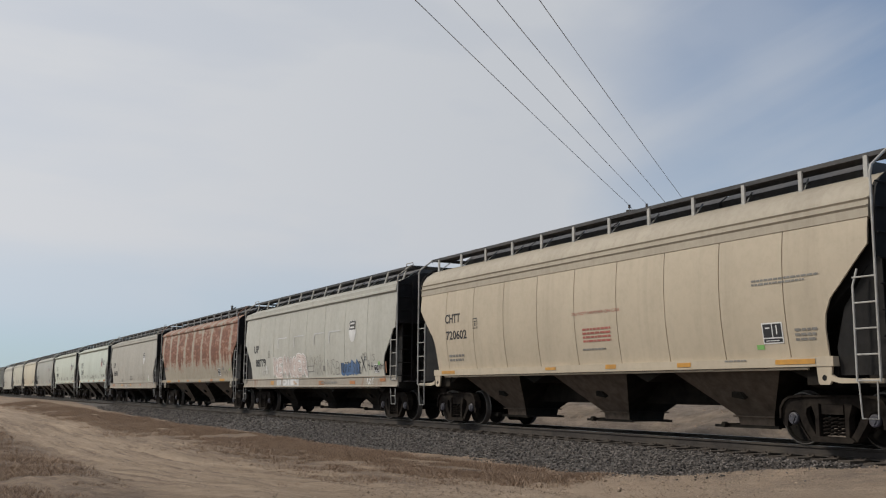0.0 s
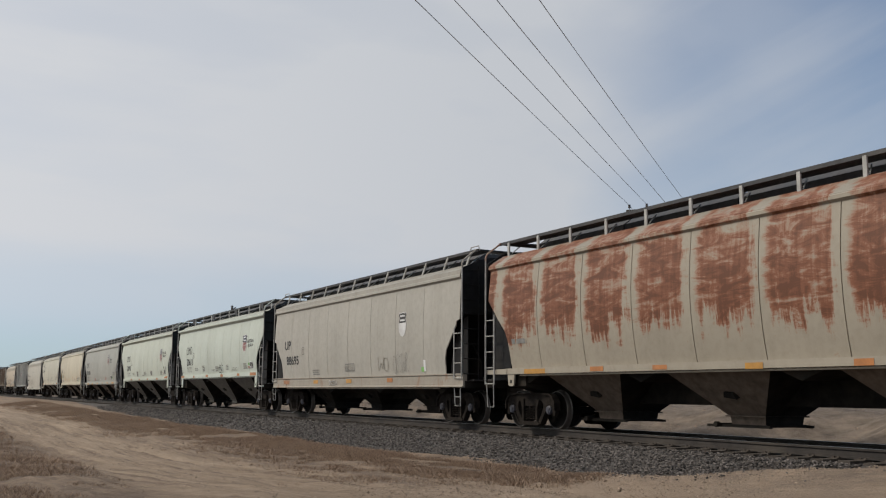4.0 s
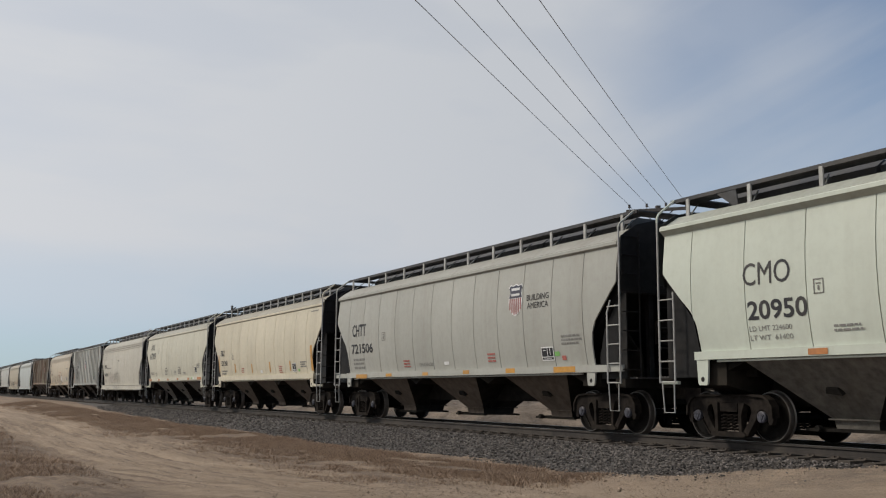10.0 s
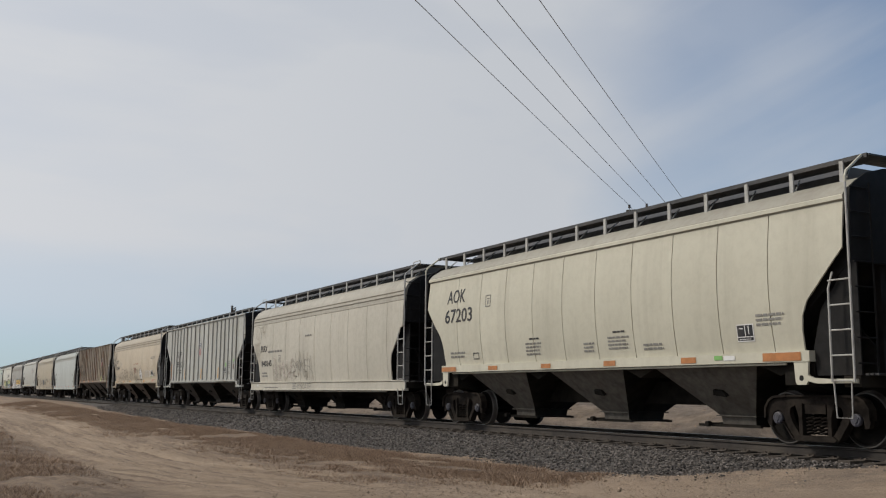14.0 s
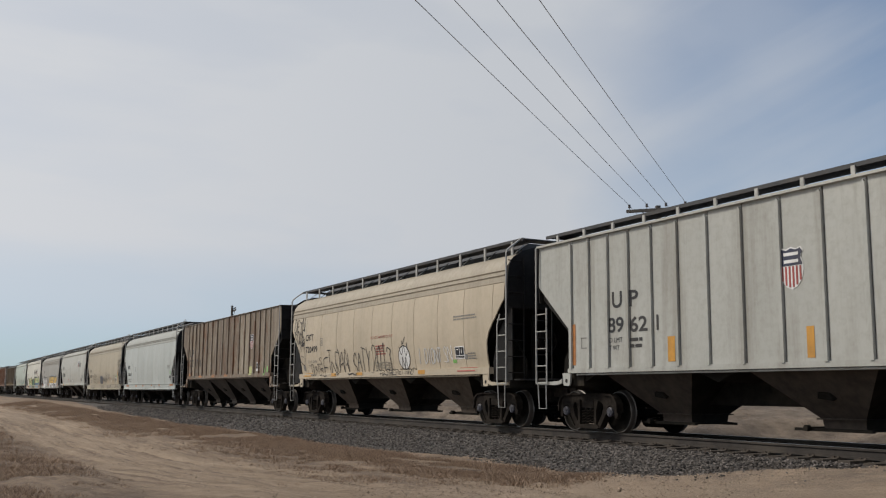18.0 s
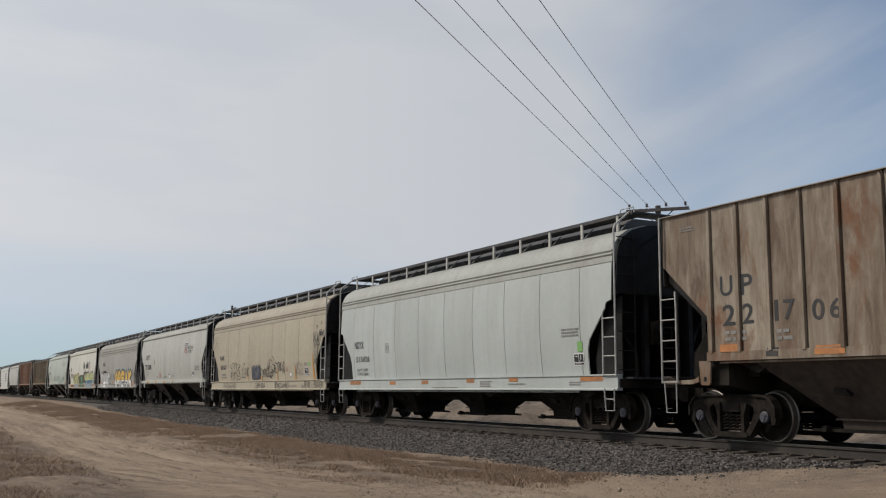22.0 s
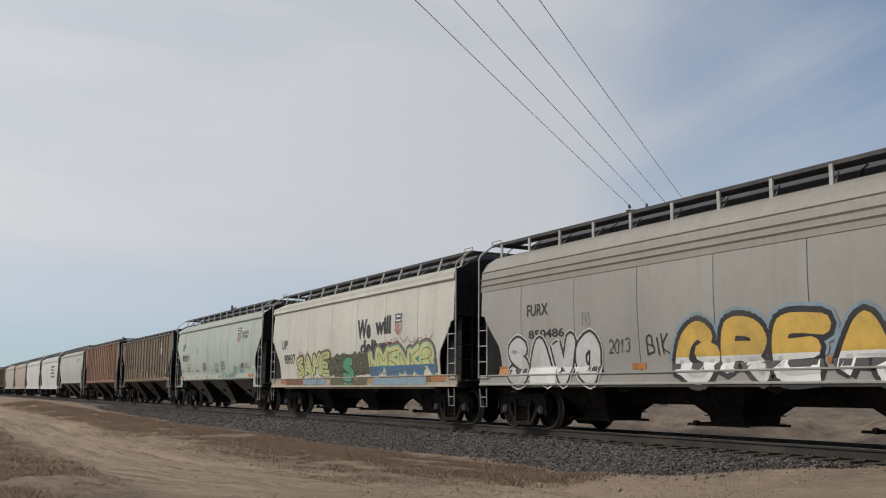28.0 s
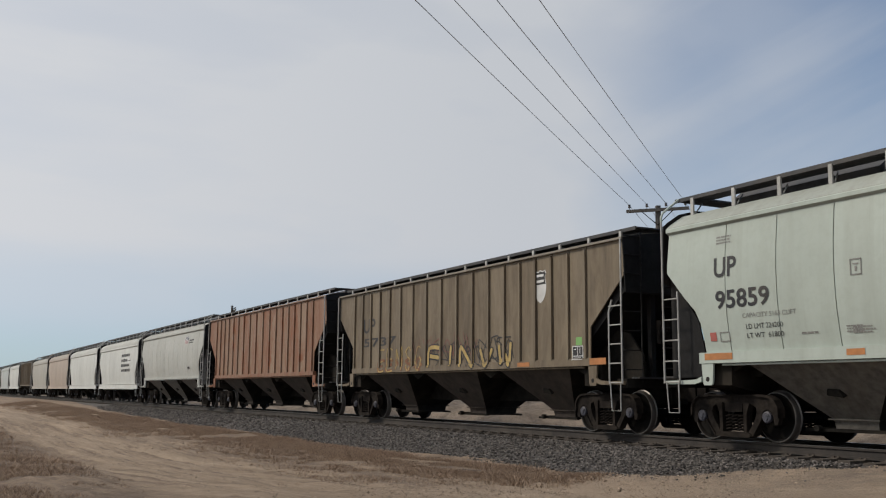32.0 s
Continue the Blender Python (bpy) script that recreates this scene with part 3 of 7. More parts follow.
# ---------------------------------------------------------------- poles and wires
WIRE_AZ = radians(48.55)
WDIR = Vector((math.sin(WIRE_AZ), math.cos(WIRE_AZ), 0))
ADIR = Vector((math.cos(WIRE_AZ), -math.sin(WIRE_AZ), 0))


def utility_pole(x, y, top, arm_z, label, turned=0.0):
    pole = thing("utility_pole", label, "utility pole", "utility poles")
    gz = -0.9
    s, n = Shape(), 12
    rows = []
    for k in range(7):
        z = gz + (top - gz) * k / 6
        r = 0.17 - 0.06 * k / 6
        rows.append([(x + r * math.cos(a * 2 * math.pi / n), y + r * math.sin(a * 2 * math.pi / n), z) for a in range(n + 1)])
    s.sheet(rows)
    s.f.append(tuple(range(6 * (n + 1), 6 * (n + 1) + n)))
    part("pole_shaft", s, POLEWOOD, pole, "weathered grey wooden shaft", True)
    a = Vector((math.cos(turned), math.sin(turned), 0)) if turned else ADIR
    b = Vector((-a.y, a.x, 0))
    arm = Shape()
    c = Vector((x, y, arm_z)) + b * -0.16
    q = [c + a * (1.24 * i) + b * (0.055 * j) + Vector((0, 0, 0.06 * k)) for i in (-1, 1) for j in (-1, 1) for k in (-1, 1)]
    arm.add([tuple(p) for p in q], [(0, 1, 3, 2), (4, 6, 7, 5), (0, 4, 5, 1), (2, 3, 7, 6), (0, 2, 6, 4), (1, 5, 7, 3)])
    part("crossarm", arm, POLEWOOD, pole, "wooden crossarm")
    for sgn in (-1, 1):
        part("brace", Shape().rod(c + a * 0.62 * sgn - Vector((0, 0, 0.04)), Vector((x, y, arm_z - 0.62)) + b * -0.15, 0.018), STEEL, pole)
    tips = []
    for k in (-1.12, -0.42, 0.34, 1.10):
        p = c + a * k + Vector((0, 0, 0.06))
        pin = Shape()
        pin.rod(p, p + Vector((0, 0, 0.10)), 0.012)
        for z0, z1, r in ((0.08, 0.13, 0.055), (0.13, 0.17, 0.04), (0.17, 0.21, 0.05)):
            pin.rod(p + Vector((0, 0, z0)), p + Vector((0, 0, z1)), r, 10)
        part("insulator", pin, PORCELAIN, pole, "brown porcelain pin insulator")
        tips.append(p + Vector((0, 0, 0.19)))
    return tips


pole_tips = utility_pole(11.45, 30.55, 8.36, 8.17, "weathered wooden utility pole with crossarm behind the track")
back = Vector((11.45, 30.55, 0)) - WDIR * 62
back_tips = utility_pole(back.x, back.y, 8.70, 8.28, "weathered wooden utility pole with crossarm beside the dirt road")
fore = Vector((11.45, 30.55, 0)) + WDIR * 62
fore_tips = utility_pole(fore.x, fore.y, 8.3, 7.9, "weathered wooden utility pole with crossarm in the field")
utility_pole(12.0, 93.3, 8.98, 8.5, "distant wooden utility pole beyond the train", 1.45)
utility_pole(12.0, 149.7, 8.55, 8.1, "distant wooden utility pole beyond the train", 1.45)
for i in range(4):
    for a, b, sag in ((back_tips[i], pole_tips[i], 0.25), (pole_tips[i], fore_tips[i], 0.5)):
        pts = [a.lerp(b, k / 24) - Vector((0, 0, sag * 4 * (k / 24) * (1 - k / 24))) for k in range(25)]
        wire = new("power_line", Shape().tube(pts, 0.0088, 8).mesh("power_line", WIRE, True))
        tagged(wire, "thin grey overhead power line strung between poles", "power line", "power lines")


# ---------------------------------------------------------------- the train
TRAIN, TURNING = [], []
WB = 0.82          # half the wheelbase of a truck
GATES = 4.2         # spacing of the hopper bays


class Kind:
    """Section and outline of one type of covered hopper; u runs inwards from an end."""

    def __init__(self, side, roof, cut, sill, top):
        self.side, self.roof, self.cut, self.sill, self.top = side, roof, cut, sill, top

    def fitted(self, sill, top):
        """The same type with its sill and eave at other heights."""
        d = (top or self.top) - self.top
        roof = [(x, z + d * (1 if self.top > 4.1 else min(1, max(0, (4.2 - z) / 0.4)))) for x, z in self.roof]
        return Kind(self.side, roof, self.cut, sill or self.sill, self.top + d)

    def x(self, z):
        return float(np.interp(z, [p[0] for p in self.side], [p[1] for p in self.side]))

    def low(self, u):
        return float(np.interp(u, [p[0] for p in self.cut], [p[1] for p in self.cut]))


KINDS = {
    "round": Kind([(1.25, 1.395), (1.45, 1.440), (1.8, 1.505), (2.2, 1.558), (2.6, 1.584), (3.0, 1.586), (3.4, 1.562), (3.75, 1.522), (4.0, 1.495)],
                  [(1.645, 3.80), (1.630, 3.87), (1.56, 4.00), (1.42, 4.18), (1.12, 4.37), (0.70, 4.48), (0.0, 4.52)],
                  [(0, 3.30), (0.15, 3.20), (0.32, 3.02), (0.62, 2.70), (0.92, 2.40), (1.04, 2.16), (1.08, 1.90), (1.09, 1.0)], (1.49, 1.615), 3.95),
    "deep": Kind([(1.2, 1.475), (1.6, 1.525), (2.2, 1.570), (2.8, 1.585), (3.4, 1.565), (3.8, 1.535)],
                 [(1.645, 3.835), (1.620, 3.93), (1.54, 4.08), (1.38, 4.24), (1.10, 4.38), (0.70, 4.47), (0.0, 4.51)],
                 [(0, 2.86), (0.34, 2.78), (0.38, 2.66), (0.98, 2.02), (1.06, 1.80), (1.08, 0.9)], (0.945, 1.29), 3.74),
    "ribbed": Kind([(1.2, 1.50), (4.4, 1.50)],
                   [(1.57, 4.27), (1.56, 4.32), (1.20, 4.40), (0.70, 4.47), (0.0, 4.50)],
                   [(0, 3.36), (1.22, 2.29), (1.23, 1.0)], (1.32, 1.46), 4.27),
}


def mirror(pts):
    return pts + [(-x, z) for x, z in reversed(pts)]


def shell(kind, half, y0, y1, zlow, sgn, thick=0.03):
    """A curved sheet with thickness between y0 and y1 on one side of a car."""
    ys = sorted({round(v, 4) for v in [y0, y1] + [s * (half - u) for s in (-1, 1) for u, _ in kind.cut if y0 < s * (half - u) < y1]})
    outer, inner = [], []
    for y in ys:
        lo = max(zlow, kind.low(half - abs(y)))
        zs = [lo + (kind.top - lo) * k / 8 for k in range(9)]
        outer.append([(sgn * kind.x(z), y, z) for z in zs])
        inner.append([(sgn * (kind.x(z) - thick), y, z) for z in zs])
    s = Shape().sheet(outer)
    n = len(s.v)
    s.sheet(inner)
    m, k = 9, len(ys)
    rim = [i for i in range(m)] + [j * m + m - 1 for j in range(1, k)] + [(k - 1) * m + i for i in range(m - 2, -1, -1)] + [j * m for j in range(k - 2, 0, -1)]
    for a, b in zip(rim, rim[1:] + rim[:1]):
        s.f.append((a, b, b + n, a + n))
    return s


# -- trucks
def sideframe(sgn):
    """Cast frame: hoods over the two journals, a top chord, raking legs round open windows, and a spring seat between columns."""
    s = Shape()
    x0, x1 = sgn * 0.95, sgn * 1.05
    for m in (-1, 1):
        def q(pts):
            return [(m * y, z) for y, z in pts]

        def arc(r, a, b, n=9):
            return [(WB + r * math.cos(radians(a + (b - a) * k / n)), 0.457 + r * math.sin(radians(a + (b - a) * k / n))) for k in range(n + 1)]
        s.prism_x(q([(0, 0.835), (0.66, 0.835), (0.88, 0.815), (1.00, 0.75), (1.075, 0.63), (1.085, 0.43), (1.05, 0.33), (0.97, 0.32)] + arc(0.137, 0, 180)
                    + [(0.66, 0.38), (0.47, 0.10), (0.33, 0.10), (0.36, 0.19), (0.50, 0.38), (0.565, 0.54), (0.545, 0.63), (0.45, 0.68), (0.30, 0.70), (0, 0.71)]), x0, x1)
        s.prism_x(q([(0.60, 0.82), (0.88, 0.80), (0.985, 0.74), (1.06, 0.62), (1.07, 0.45), (1.105, 0.45), (1.10, 0.64), (1.015, 0.77), (0.89, 0.84), (0.60, 0.86)]), x0 - sgn * 0.03, x1 + sgn * 0.05)
        s.prism_x(q([(0.66, 0.36), (0.70, 0.40), (0.50, 0.12), (0.45, 0.10)]), x0 - sgn * 0.02, x1 + sgn * 0.04)
        s.prism_x(q([(0.265, 0.13), (0.335, 0.13), (0.345, 0.50), (0.42, 0.70), (0.265, 0.72)]), x0 - sgn * 0.01, x1 + sgn * 0.03)
        s.prism_x(q([(0, 0.085), (0.40, 0.085), (0.45, 0.12), (0.38, 0.175), (0, 0.175)]), x0 - sgn * 0.04, x1 + sgn * 0.05)
        s.prism_x(q([(0, 0.825), (0.61, 0.825), (0.61, 0.855), (0, 0.850)]), x0 - sgn * 0.02, x1 + sgn * 0.04)
    return s


def bearing_cap():
    s = Shape()
    s.disc_x([(-1.02, 0.105), (-1.07, 0.105), (-1.085, 0.085), (-1.085, 0.05), (-1.10, 0.045)], 0, 0, 16)
    for k in range(3):
        a = k * 2.094 + 0.5
        s.disc_x([(-1.08, 0.018), (-1.10, 0.018)], 0.066 * math.cos(a), 0.066 * math.sin(a), 6)
    return s


def spring_shape():
    pts = [(0.072 * math.cos(a * 0.785), 0.072 * math.sin(a * 0.785), 0.20 + 0.30 * a / 40) for a in range(41)]
    return Shape().tube(pts, 0.016, 4)


def wheelset_shape():
    s = Shape()
    for sgn in (-1, 1):
        s.disc_x([(sgn * 0.685, 0.12), (sgn * 0.690, 0.475), (sgn * 0.715, 0.485), (sgn * 0.728, 0.462), (sgn * 0.815, 0.452), (sgn * 0.826, 0.444), (sgn * 0.828, 0.425), (sgn * 0.822, 0.395), (sgn * 0.785, 0.375),
                  (sgn * 0.765, 0.20), (sgn * 0.835, 0.14), (sgn * 0.845, 0.10)], 0, 0, 36)
    s.disc_x([(-1.0, 0.075), (-0.7, 0.085), (0.7, 0.085), (1.0, 0.075)], 0, 0, 14)
    for a in range(5):
        c, d = 0.29 * math.cos(a * 1.2566), 0.29 * math.sin(a * 1.2566)
        for sgn in (-1, 1):
            s.disc_x([(sgn * 0.770, 0.035), (sgn * 0.778, 0.033)], c, d, 8)
    return s


def add_truck(car, y, near):
    truck = new("truck")
    truck.parent = car
    truck.location = (0, y, 0)
    for sgn in (-1, 1):
        part("sideframe", shared("sideframe|%d" % sgn, lambda: sideframe(sgn), STEEL), STEEL, truck, "cast steel sideframe")
        for y in (-0.18, -0.02, 0.14):
            part("spring", shared("spring", spring_shape, STEEL, True), STEEL, truck).location = (sgn * 1.0, y, 0)
    part("bolster", shared("bolster", lambda: Shape().prism_y([(-1.06, 0.54), (1.06, 0.54), (1.06, 0.70), (0.5, 0.80), (-0.5, 0.80), (-1.06, 0.70)], -0.22, 0.22), STEEL), STEEL, truck)
    for m in (-1, 1):
        beam = Shape().box(-0.85, 0.85, m * 0.36 - 0.04, m * 0.36 + 0.04, 0.33, 0.42)
        for sgn in (-1, 1):
            beam.prism_x([(m * 0.37, 0.28), (m * 0.43, 0.25), (m * 0.47, 0.50), (m * 0.40, 0.52)], sgn * 0.70, sgn * 0.82)
        part("brake_beam", shared("brake_beam|%d" % m, lambda: beam, STEEL), STEEL, truck)
        if "wheelset" not in SHARED:
            me = shared("wheelset", wheelset_shape, WHEEL, True)
            me.materials.append(TREAD)
            for face in me.polygons:
                r = math.hypot(face.center.y, face.center.z)
                if r > 0.43 and 0.70 < abs(face.center.x) < 0.84:
                    face.material_index = 1
        ws = part("wheelset", shared("wheelset", wheelset_shape, WHEEL, True), WHEEL, truck, "dark steel wheels on an axle")
        ws.location = (0, m * WB, 0.457)
        cap = part("bearing_cap", shared("bearing_cap", bearing_cap, CAP, True), CAP, truck, "round worn bearing end cap")
        cap.location = (0, m * WB, 0.457)
        adapter = shared("adapter", lambda: Shape().prism_x([(-0.13, 0.03), (0.13, 0.03), (0.16, 0.15), (-0.16, 0.15)], -1.03, -0.95), STEEL)
        part("bearing_adapter", adapter, STEEL, truck).location = (0, m * WB, 0.457)
        if near:
            TURNING.append((ws, m * WB))


# -- bodies
def ladder_shape(sx, sy, half, high, kind):
    """Corner ladder: two stiles and rungs on the side, a stirrup step below; sy is the end it stands at."""
    s = Shape()
    x = sx * 1.585
    o, i = sy * (half - 0.03), sy * (half - 0.46)
    low = 1.06 if kind != "deep" else 1.22
    s.rod((x, o, low), (x, o, high), 0.022)
    s.tube([(x, i, low), (x, i, 2.55), (x - sx * 0.04, sy * (half - 0.40), 2.82)], 0.020)
    z = low + 0.02
    while z < 2.75:
        s.rod((x, o, z), (x, i, z), 0.014)
        z += 0.40
    t = 1.06 if kind != "deep" else 0.96
    s.tube([(x, o - sy * 0.06, t), (x - sx * 0.02, o - sy * 0.09, 0.50), (x - sx * 0.02, i + sy * 0.05, 0.50), (x, i + sy * 0.03, t)], 0.014)
    if kind == "deep":
        s.rod((x - sx * 0.02, o - sy * 0.08, 0.74), (x - sx * 0.02, i + sy * 0.04, 0.74), 0.012)
    return s


def end_ladder_shape(sx, sy, half):
    s = Shape()
    y = sy * (half + 0.03)
    s.rod((sx * 1.10, y, 1.1), (sx * 1.10, y, 4.25), 0.018)
    for k in range(8):
        s.rod((sx * 1.10, y, 1.35 + 0.40 * k), (sx * 1.56, y, 1.35 + 0.40 * k), 0.013)
    return s


def coupler_shape(sy, half, gap):
    s = Shape()
    e = sy * (half - 0.5)
    s.box(-0.12, 0.12, min(e, sy * (half + gap - 0.25)), max(e, sy * (half + gap - 0.25)), 0.76, 0.98)
    k = sy * (half + gap)
    s.prism_y([(-0.20, 0.70), (0.14, 0.70), (0.18, 0.80), (0.18, 0.98), (-0.20, 1.02)], k - sy * 0.27, k - sy * 0.02)
    s.prism_y([(0.02, 0.72), (0.14, 0.72), (0.14, 1.0), (0.02, 1.0)], k - sy * 0.05, k + sy * 0.07)
    s.tube([(0.3, e, 0.80), (0.32, sy * (half + gap - 0.3), 0.70), (0.22, sy * (half + gap - 0.08), 0.42), (0.05, sy * (half + gap), 0.40)], 0.025)
    return s


def hopper_bay(yc, top, half):
    """A tapered discharge bay: four sloping sheets, a flange, and the upright neck of the outlet."""
    s = Shape()
    k = (top - 0.46) / 0.94
    rings = [(top, 0.52 + 0.88 * k, 0.47 + (half - 0.47) * k), (0.46, 0.52, 0.47), (0.46, 0.57, 0.52), (0.435, 0.57, 0.52), (0.435, 0.50, 0.45), (0.29, 0.48, 0.43)]
    v = [p for z, x, h in rings for p in ((-x, yc - h, z), (x, yc - h, z), (x, yc + h, z), (-x, yc + h, z))]
    f = [(4 * r + i, 4 * r + (i + 1) % 4, 4 * r + 4 + (i + 1) % 4, 4 * r + 4 + i) for r in range(len(rings) - 1) for i in range(4)]
    return s.add(v, f + [(0, 1, 2, 3), (20, 21, 22, 23)])


def gate_shape(yc):
    """Outlet gate: a frame, its drawn slide rails and the opening shaft with capstans."""
    s = Shape().box(-0.56, 0.56, yc - 0.52, yc + 0.52, 0.25, 0.292)
    for sgn in (-1, 1):
        x0, x1 = sorted((sgn * 0.50, sgn * 0.57))
        s.box(x0, x1, yc - 0.62, yc + 1.02, 0.235, 0.285)
        s.disc_x([(sgn * 0.70, 0.055), (sgn * 0.60, 0.055)], yc + 0.66, 0.285, 8)
    s.rod((-0.68, yc + 0.66, 0.285), (0.68, yc + 0.66, 0.285), 0.026)
    return s


def shaker_shape(yc, top):
    """The small bracket welded to the sloping side sheet of a bay."""
    z = 0.46 + (top - 0.46) * 0.46
    x = -(0.52 + 0.88 * (z - 0.46) / 0.94) - 0.03
    s = Shape()
    s.add([(x, yc - 0.17, z - 0.10), (x, yc + 0.17, z - 0.06), (x - 0.05, yc + 0.12, z + 0.04), (x - 0.05, yc - 0.11, z + 0.02), (x + 0.16, yc - 0.17, z - 0.02), (x + 0.16, yc + 0.17, z - 0.02), (x + 0.16, yc + 0.10, z + 0.12), (x + 0.16, yc - 0.10, z + 0.12)],
          [(0, 1, 2, 3), (4, 7, 6, 5), (0, 4, 5, 1), (1, 5, 6, 2), (2, 6, 7, 3), (3, 7, 4, 0)])
    return s


def hopper_car(spec):
    """One covered hopper with its panels, roof, walkways, ladders, bays and trucks."""
    near_end, far_end = spec["span"]
    half = (far_end - near_end) / 2
    kd = spec["kind"]
    kind = KINDS[kd].fitted(spec.get("sill_z"), spec.get("top"))
    close = spec.get("close", True)
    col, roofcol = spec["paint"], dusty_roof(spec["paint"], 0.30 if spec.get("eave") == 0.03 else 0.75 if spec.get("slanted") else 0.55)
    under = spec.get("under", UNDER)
    car = thing("hopper_car", spec["label"], "train car", "freight train cars")
    TRAIN.append((car, (near_end + far_end) / 2))
    gap = spec.get("gap", 0.62)
    inset_end = 0.15
    # roof outline: the eave stands out over the side, more on some types than on others
    xt, lines = kind.x(kind.top), spec.get("roof_lines", ())
    eave = spec.get("eave", 0.012 if lines else 0.05)
    if spec.get("flat_top"):
        roof_line = [(1.56, kind.top - 0.02), (1.55, kind.top), (0.8, kind.top + 0.02), (0.0, kind.top + 0.03)]
    elif kd == "ribbed":
        roof_line = kind.roof
    elif lines:
        roof_line = [(xt + 0.012, kind.top + 0.01), (xt + 0.005, kind.top + 0.12), (xt - 0.012, 3.88), (1.495, 4.02), (1.38, 4.19), (1.12, 4.36), (0.70, 4.48), (0.0, 4.52)]
    else:
        fascia = 0.20 if spec.get("slanted") else 0.10
        base = kind.top + eave * 0.9
        roof_line = [(xt + eave, base), (xt + eave - 0.012, base + fascia)] + [p for p in kind.roof if p[1] > base + fascia + 0.03 and p[0] < xt + eave - 0.03]

    # inner hull: end sheets and slope sheets, always dark: end shade is in the colour
    e = half - 0.07
    ht = float(np.interp(1.40, [p[0] for p in reversed(roof_line)], [p[1] for p in reversed(roof_line)])) - 0.04
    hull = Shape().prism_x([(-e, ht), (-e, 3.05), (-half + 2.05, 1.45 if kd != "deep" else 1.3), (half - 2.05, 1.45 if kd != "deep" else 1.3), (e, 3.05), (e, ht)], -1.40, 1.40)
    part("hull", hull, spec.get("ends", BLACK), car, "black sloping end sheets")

    for m in (-1, 1):
        y0, y1 = m * (half - 0.035), m * (half - 0.006)
        low_x = kind.x(3.0) - 0.02
        fuller = 0.0 if (spec.get("arc_end") or kd == "ribbed") else 0.07
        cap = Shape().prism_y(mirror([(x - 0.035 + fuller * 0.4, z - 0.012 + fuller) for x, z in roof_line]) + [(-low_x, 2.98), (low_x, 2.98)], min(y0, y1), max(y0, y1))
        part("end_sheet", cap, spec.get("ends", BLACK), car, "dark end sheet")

    # side sheets
    if kd == "ribbed":
        n = 17
        wide = [0.68 + 0.27 * math.exp(-((k - 8.6) / 4.0) ** 2) for k in range(n)]
        reach, at = 2 * half - 1.33 - 1.40, -half + 1.33
        seams = [-half + 0.02, at]
        for w in wide:
            at += w * reach / sum(wide)
            seams.append(at)
        seams.append(half - 0.02)
    else:
        n = spec.get("seams", 9)
        inset = spec.get("inset", 0.95)
        seams = [-half + inset_end] + [-half + inset + (2 * half - 2 * inset) * k / n for k in range(n + 1)] + [half - inset_end]
        if spec.get("weld"):
            # first weld from the far end, and the width of a sheet
            first, sheet = spec["weld"]
            welds = [half - first - sheet * k for k in range(20) if first + sheet * k < 2 * half - 0.55]
            seams = [-half + inset_end] + sorted(welds) + [half - inset_end]
    zlow = kind.sill[1] - 0.01
    for a, b in zip(seams, seams[1:]):
        part("side_panel", shell(kind, half, a + (0.018 if kd == "ribbed" else 0.010), b - (0.012 if kd == "ribbed" else 0.010), zlow, -1), col, car, "", True)
    part("side_sheet", shell(kind, half, -half + inset_end, half - inset_end, zlow, 1), col, car, "", True)
    if kd == "ribbed":
        for k, y in enumerate(seams[1:-1]):
            lo = max(zlow, kind.low(half - abs(y)) + 0.02)
            for sgn in (-1, 1):
                s = Shape().prism_x([(y + 0.012, lo), (y + 0.085, lo), (y + 0.085, kind.top - 0.10), (y + 0.048, kind.top - 0.05), (y + 0.012, kind.top - 0.10)], sgn * 1.49, sgn * 1.552)
                part("side_rib", s, col, car)

    # sills
    z0, z1 = kind.sill
    for sgn in (-1, 1):
        s = Shape()
        if kd == "deep":
            s.prism_y([(sgn * 1.42, z0), (sgn * 1.575, z0), (sgn * 1.575, z0 + 0.03), (sgn * 1.545, z0 + 0.05), (sgn * 1.545, z1 - 0.05), (sgn * 1.575, z1 - 0.03), (sgn * 1.575, z1), (sgn * 1.42, z1)], -half + 0.02, half - 0.02)
        else:
            q = 0.95 if kd == "round" else 1.22
            s.prism_y([(sgn * 1.38, z0), (sgn * 1.53, z0), (sgn * 1.53, z1), (sgn * 1.40, z1)], -half + q, half - q)
            for m in (-1, 1):
                y0, y1 = m * (half - 1.02), m * (half - 1.28)
                pad = [(m * (half - u), z) for u, z in ((0.99, z0 + 0.004), (1.30, z0 + 0.004), (1.27, 1.06), (1.24, 1.02), (1.05, 1.02), (1.02, 1.06))]
                s.prism_x(pad, sgn * 1.475, sgn * 1.515)
                style = spec.get("bar", "low")
                if style == "high":
                    bar = ((0.02, z0 + 0.005), (0.99, z0 - 0.002), (0.99, z1 - 0.01), (0.02, z1 - 0.02))
                elif style == "low":
                    bar = ((0.02, 1.04), (0.80, 1.04), (1.00, 1.08), (1.00, 1.18), (0.88, 1.13), (0.60, 1.115), (0.02, 1.11))
                else:
                    bar = ((0.02, 1.04), (0.50, 1.04), (0.50, 1.10), (0.02, 1.10))
                s.prism_x([(m * (half - u), z) for u, z in bar], sgn * 1.49, sgn * 1.545)
        sill = part("side_sill", s, spec.get("sill", col), car)
        if close and kd != "deep":
            for m in (-1, 1):
                part("jacking_hole", Shape().disc_x([(sgn * 1.517, 0.048), (sgn * 1.512, 0.050)], m * (half - 1.145), 1.13, 10), BLACK, sill)
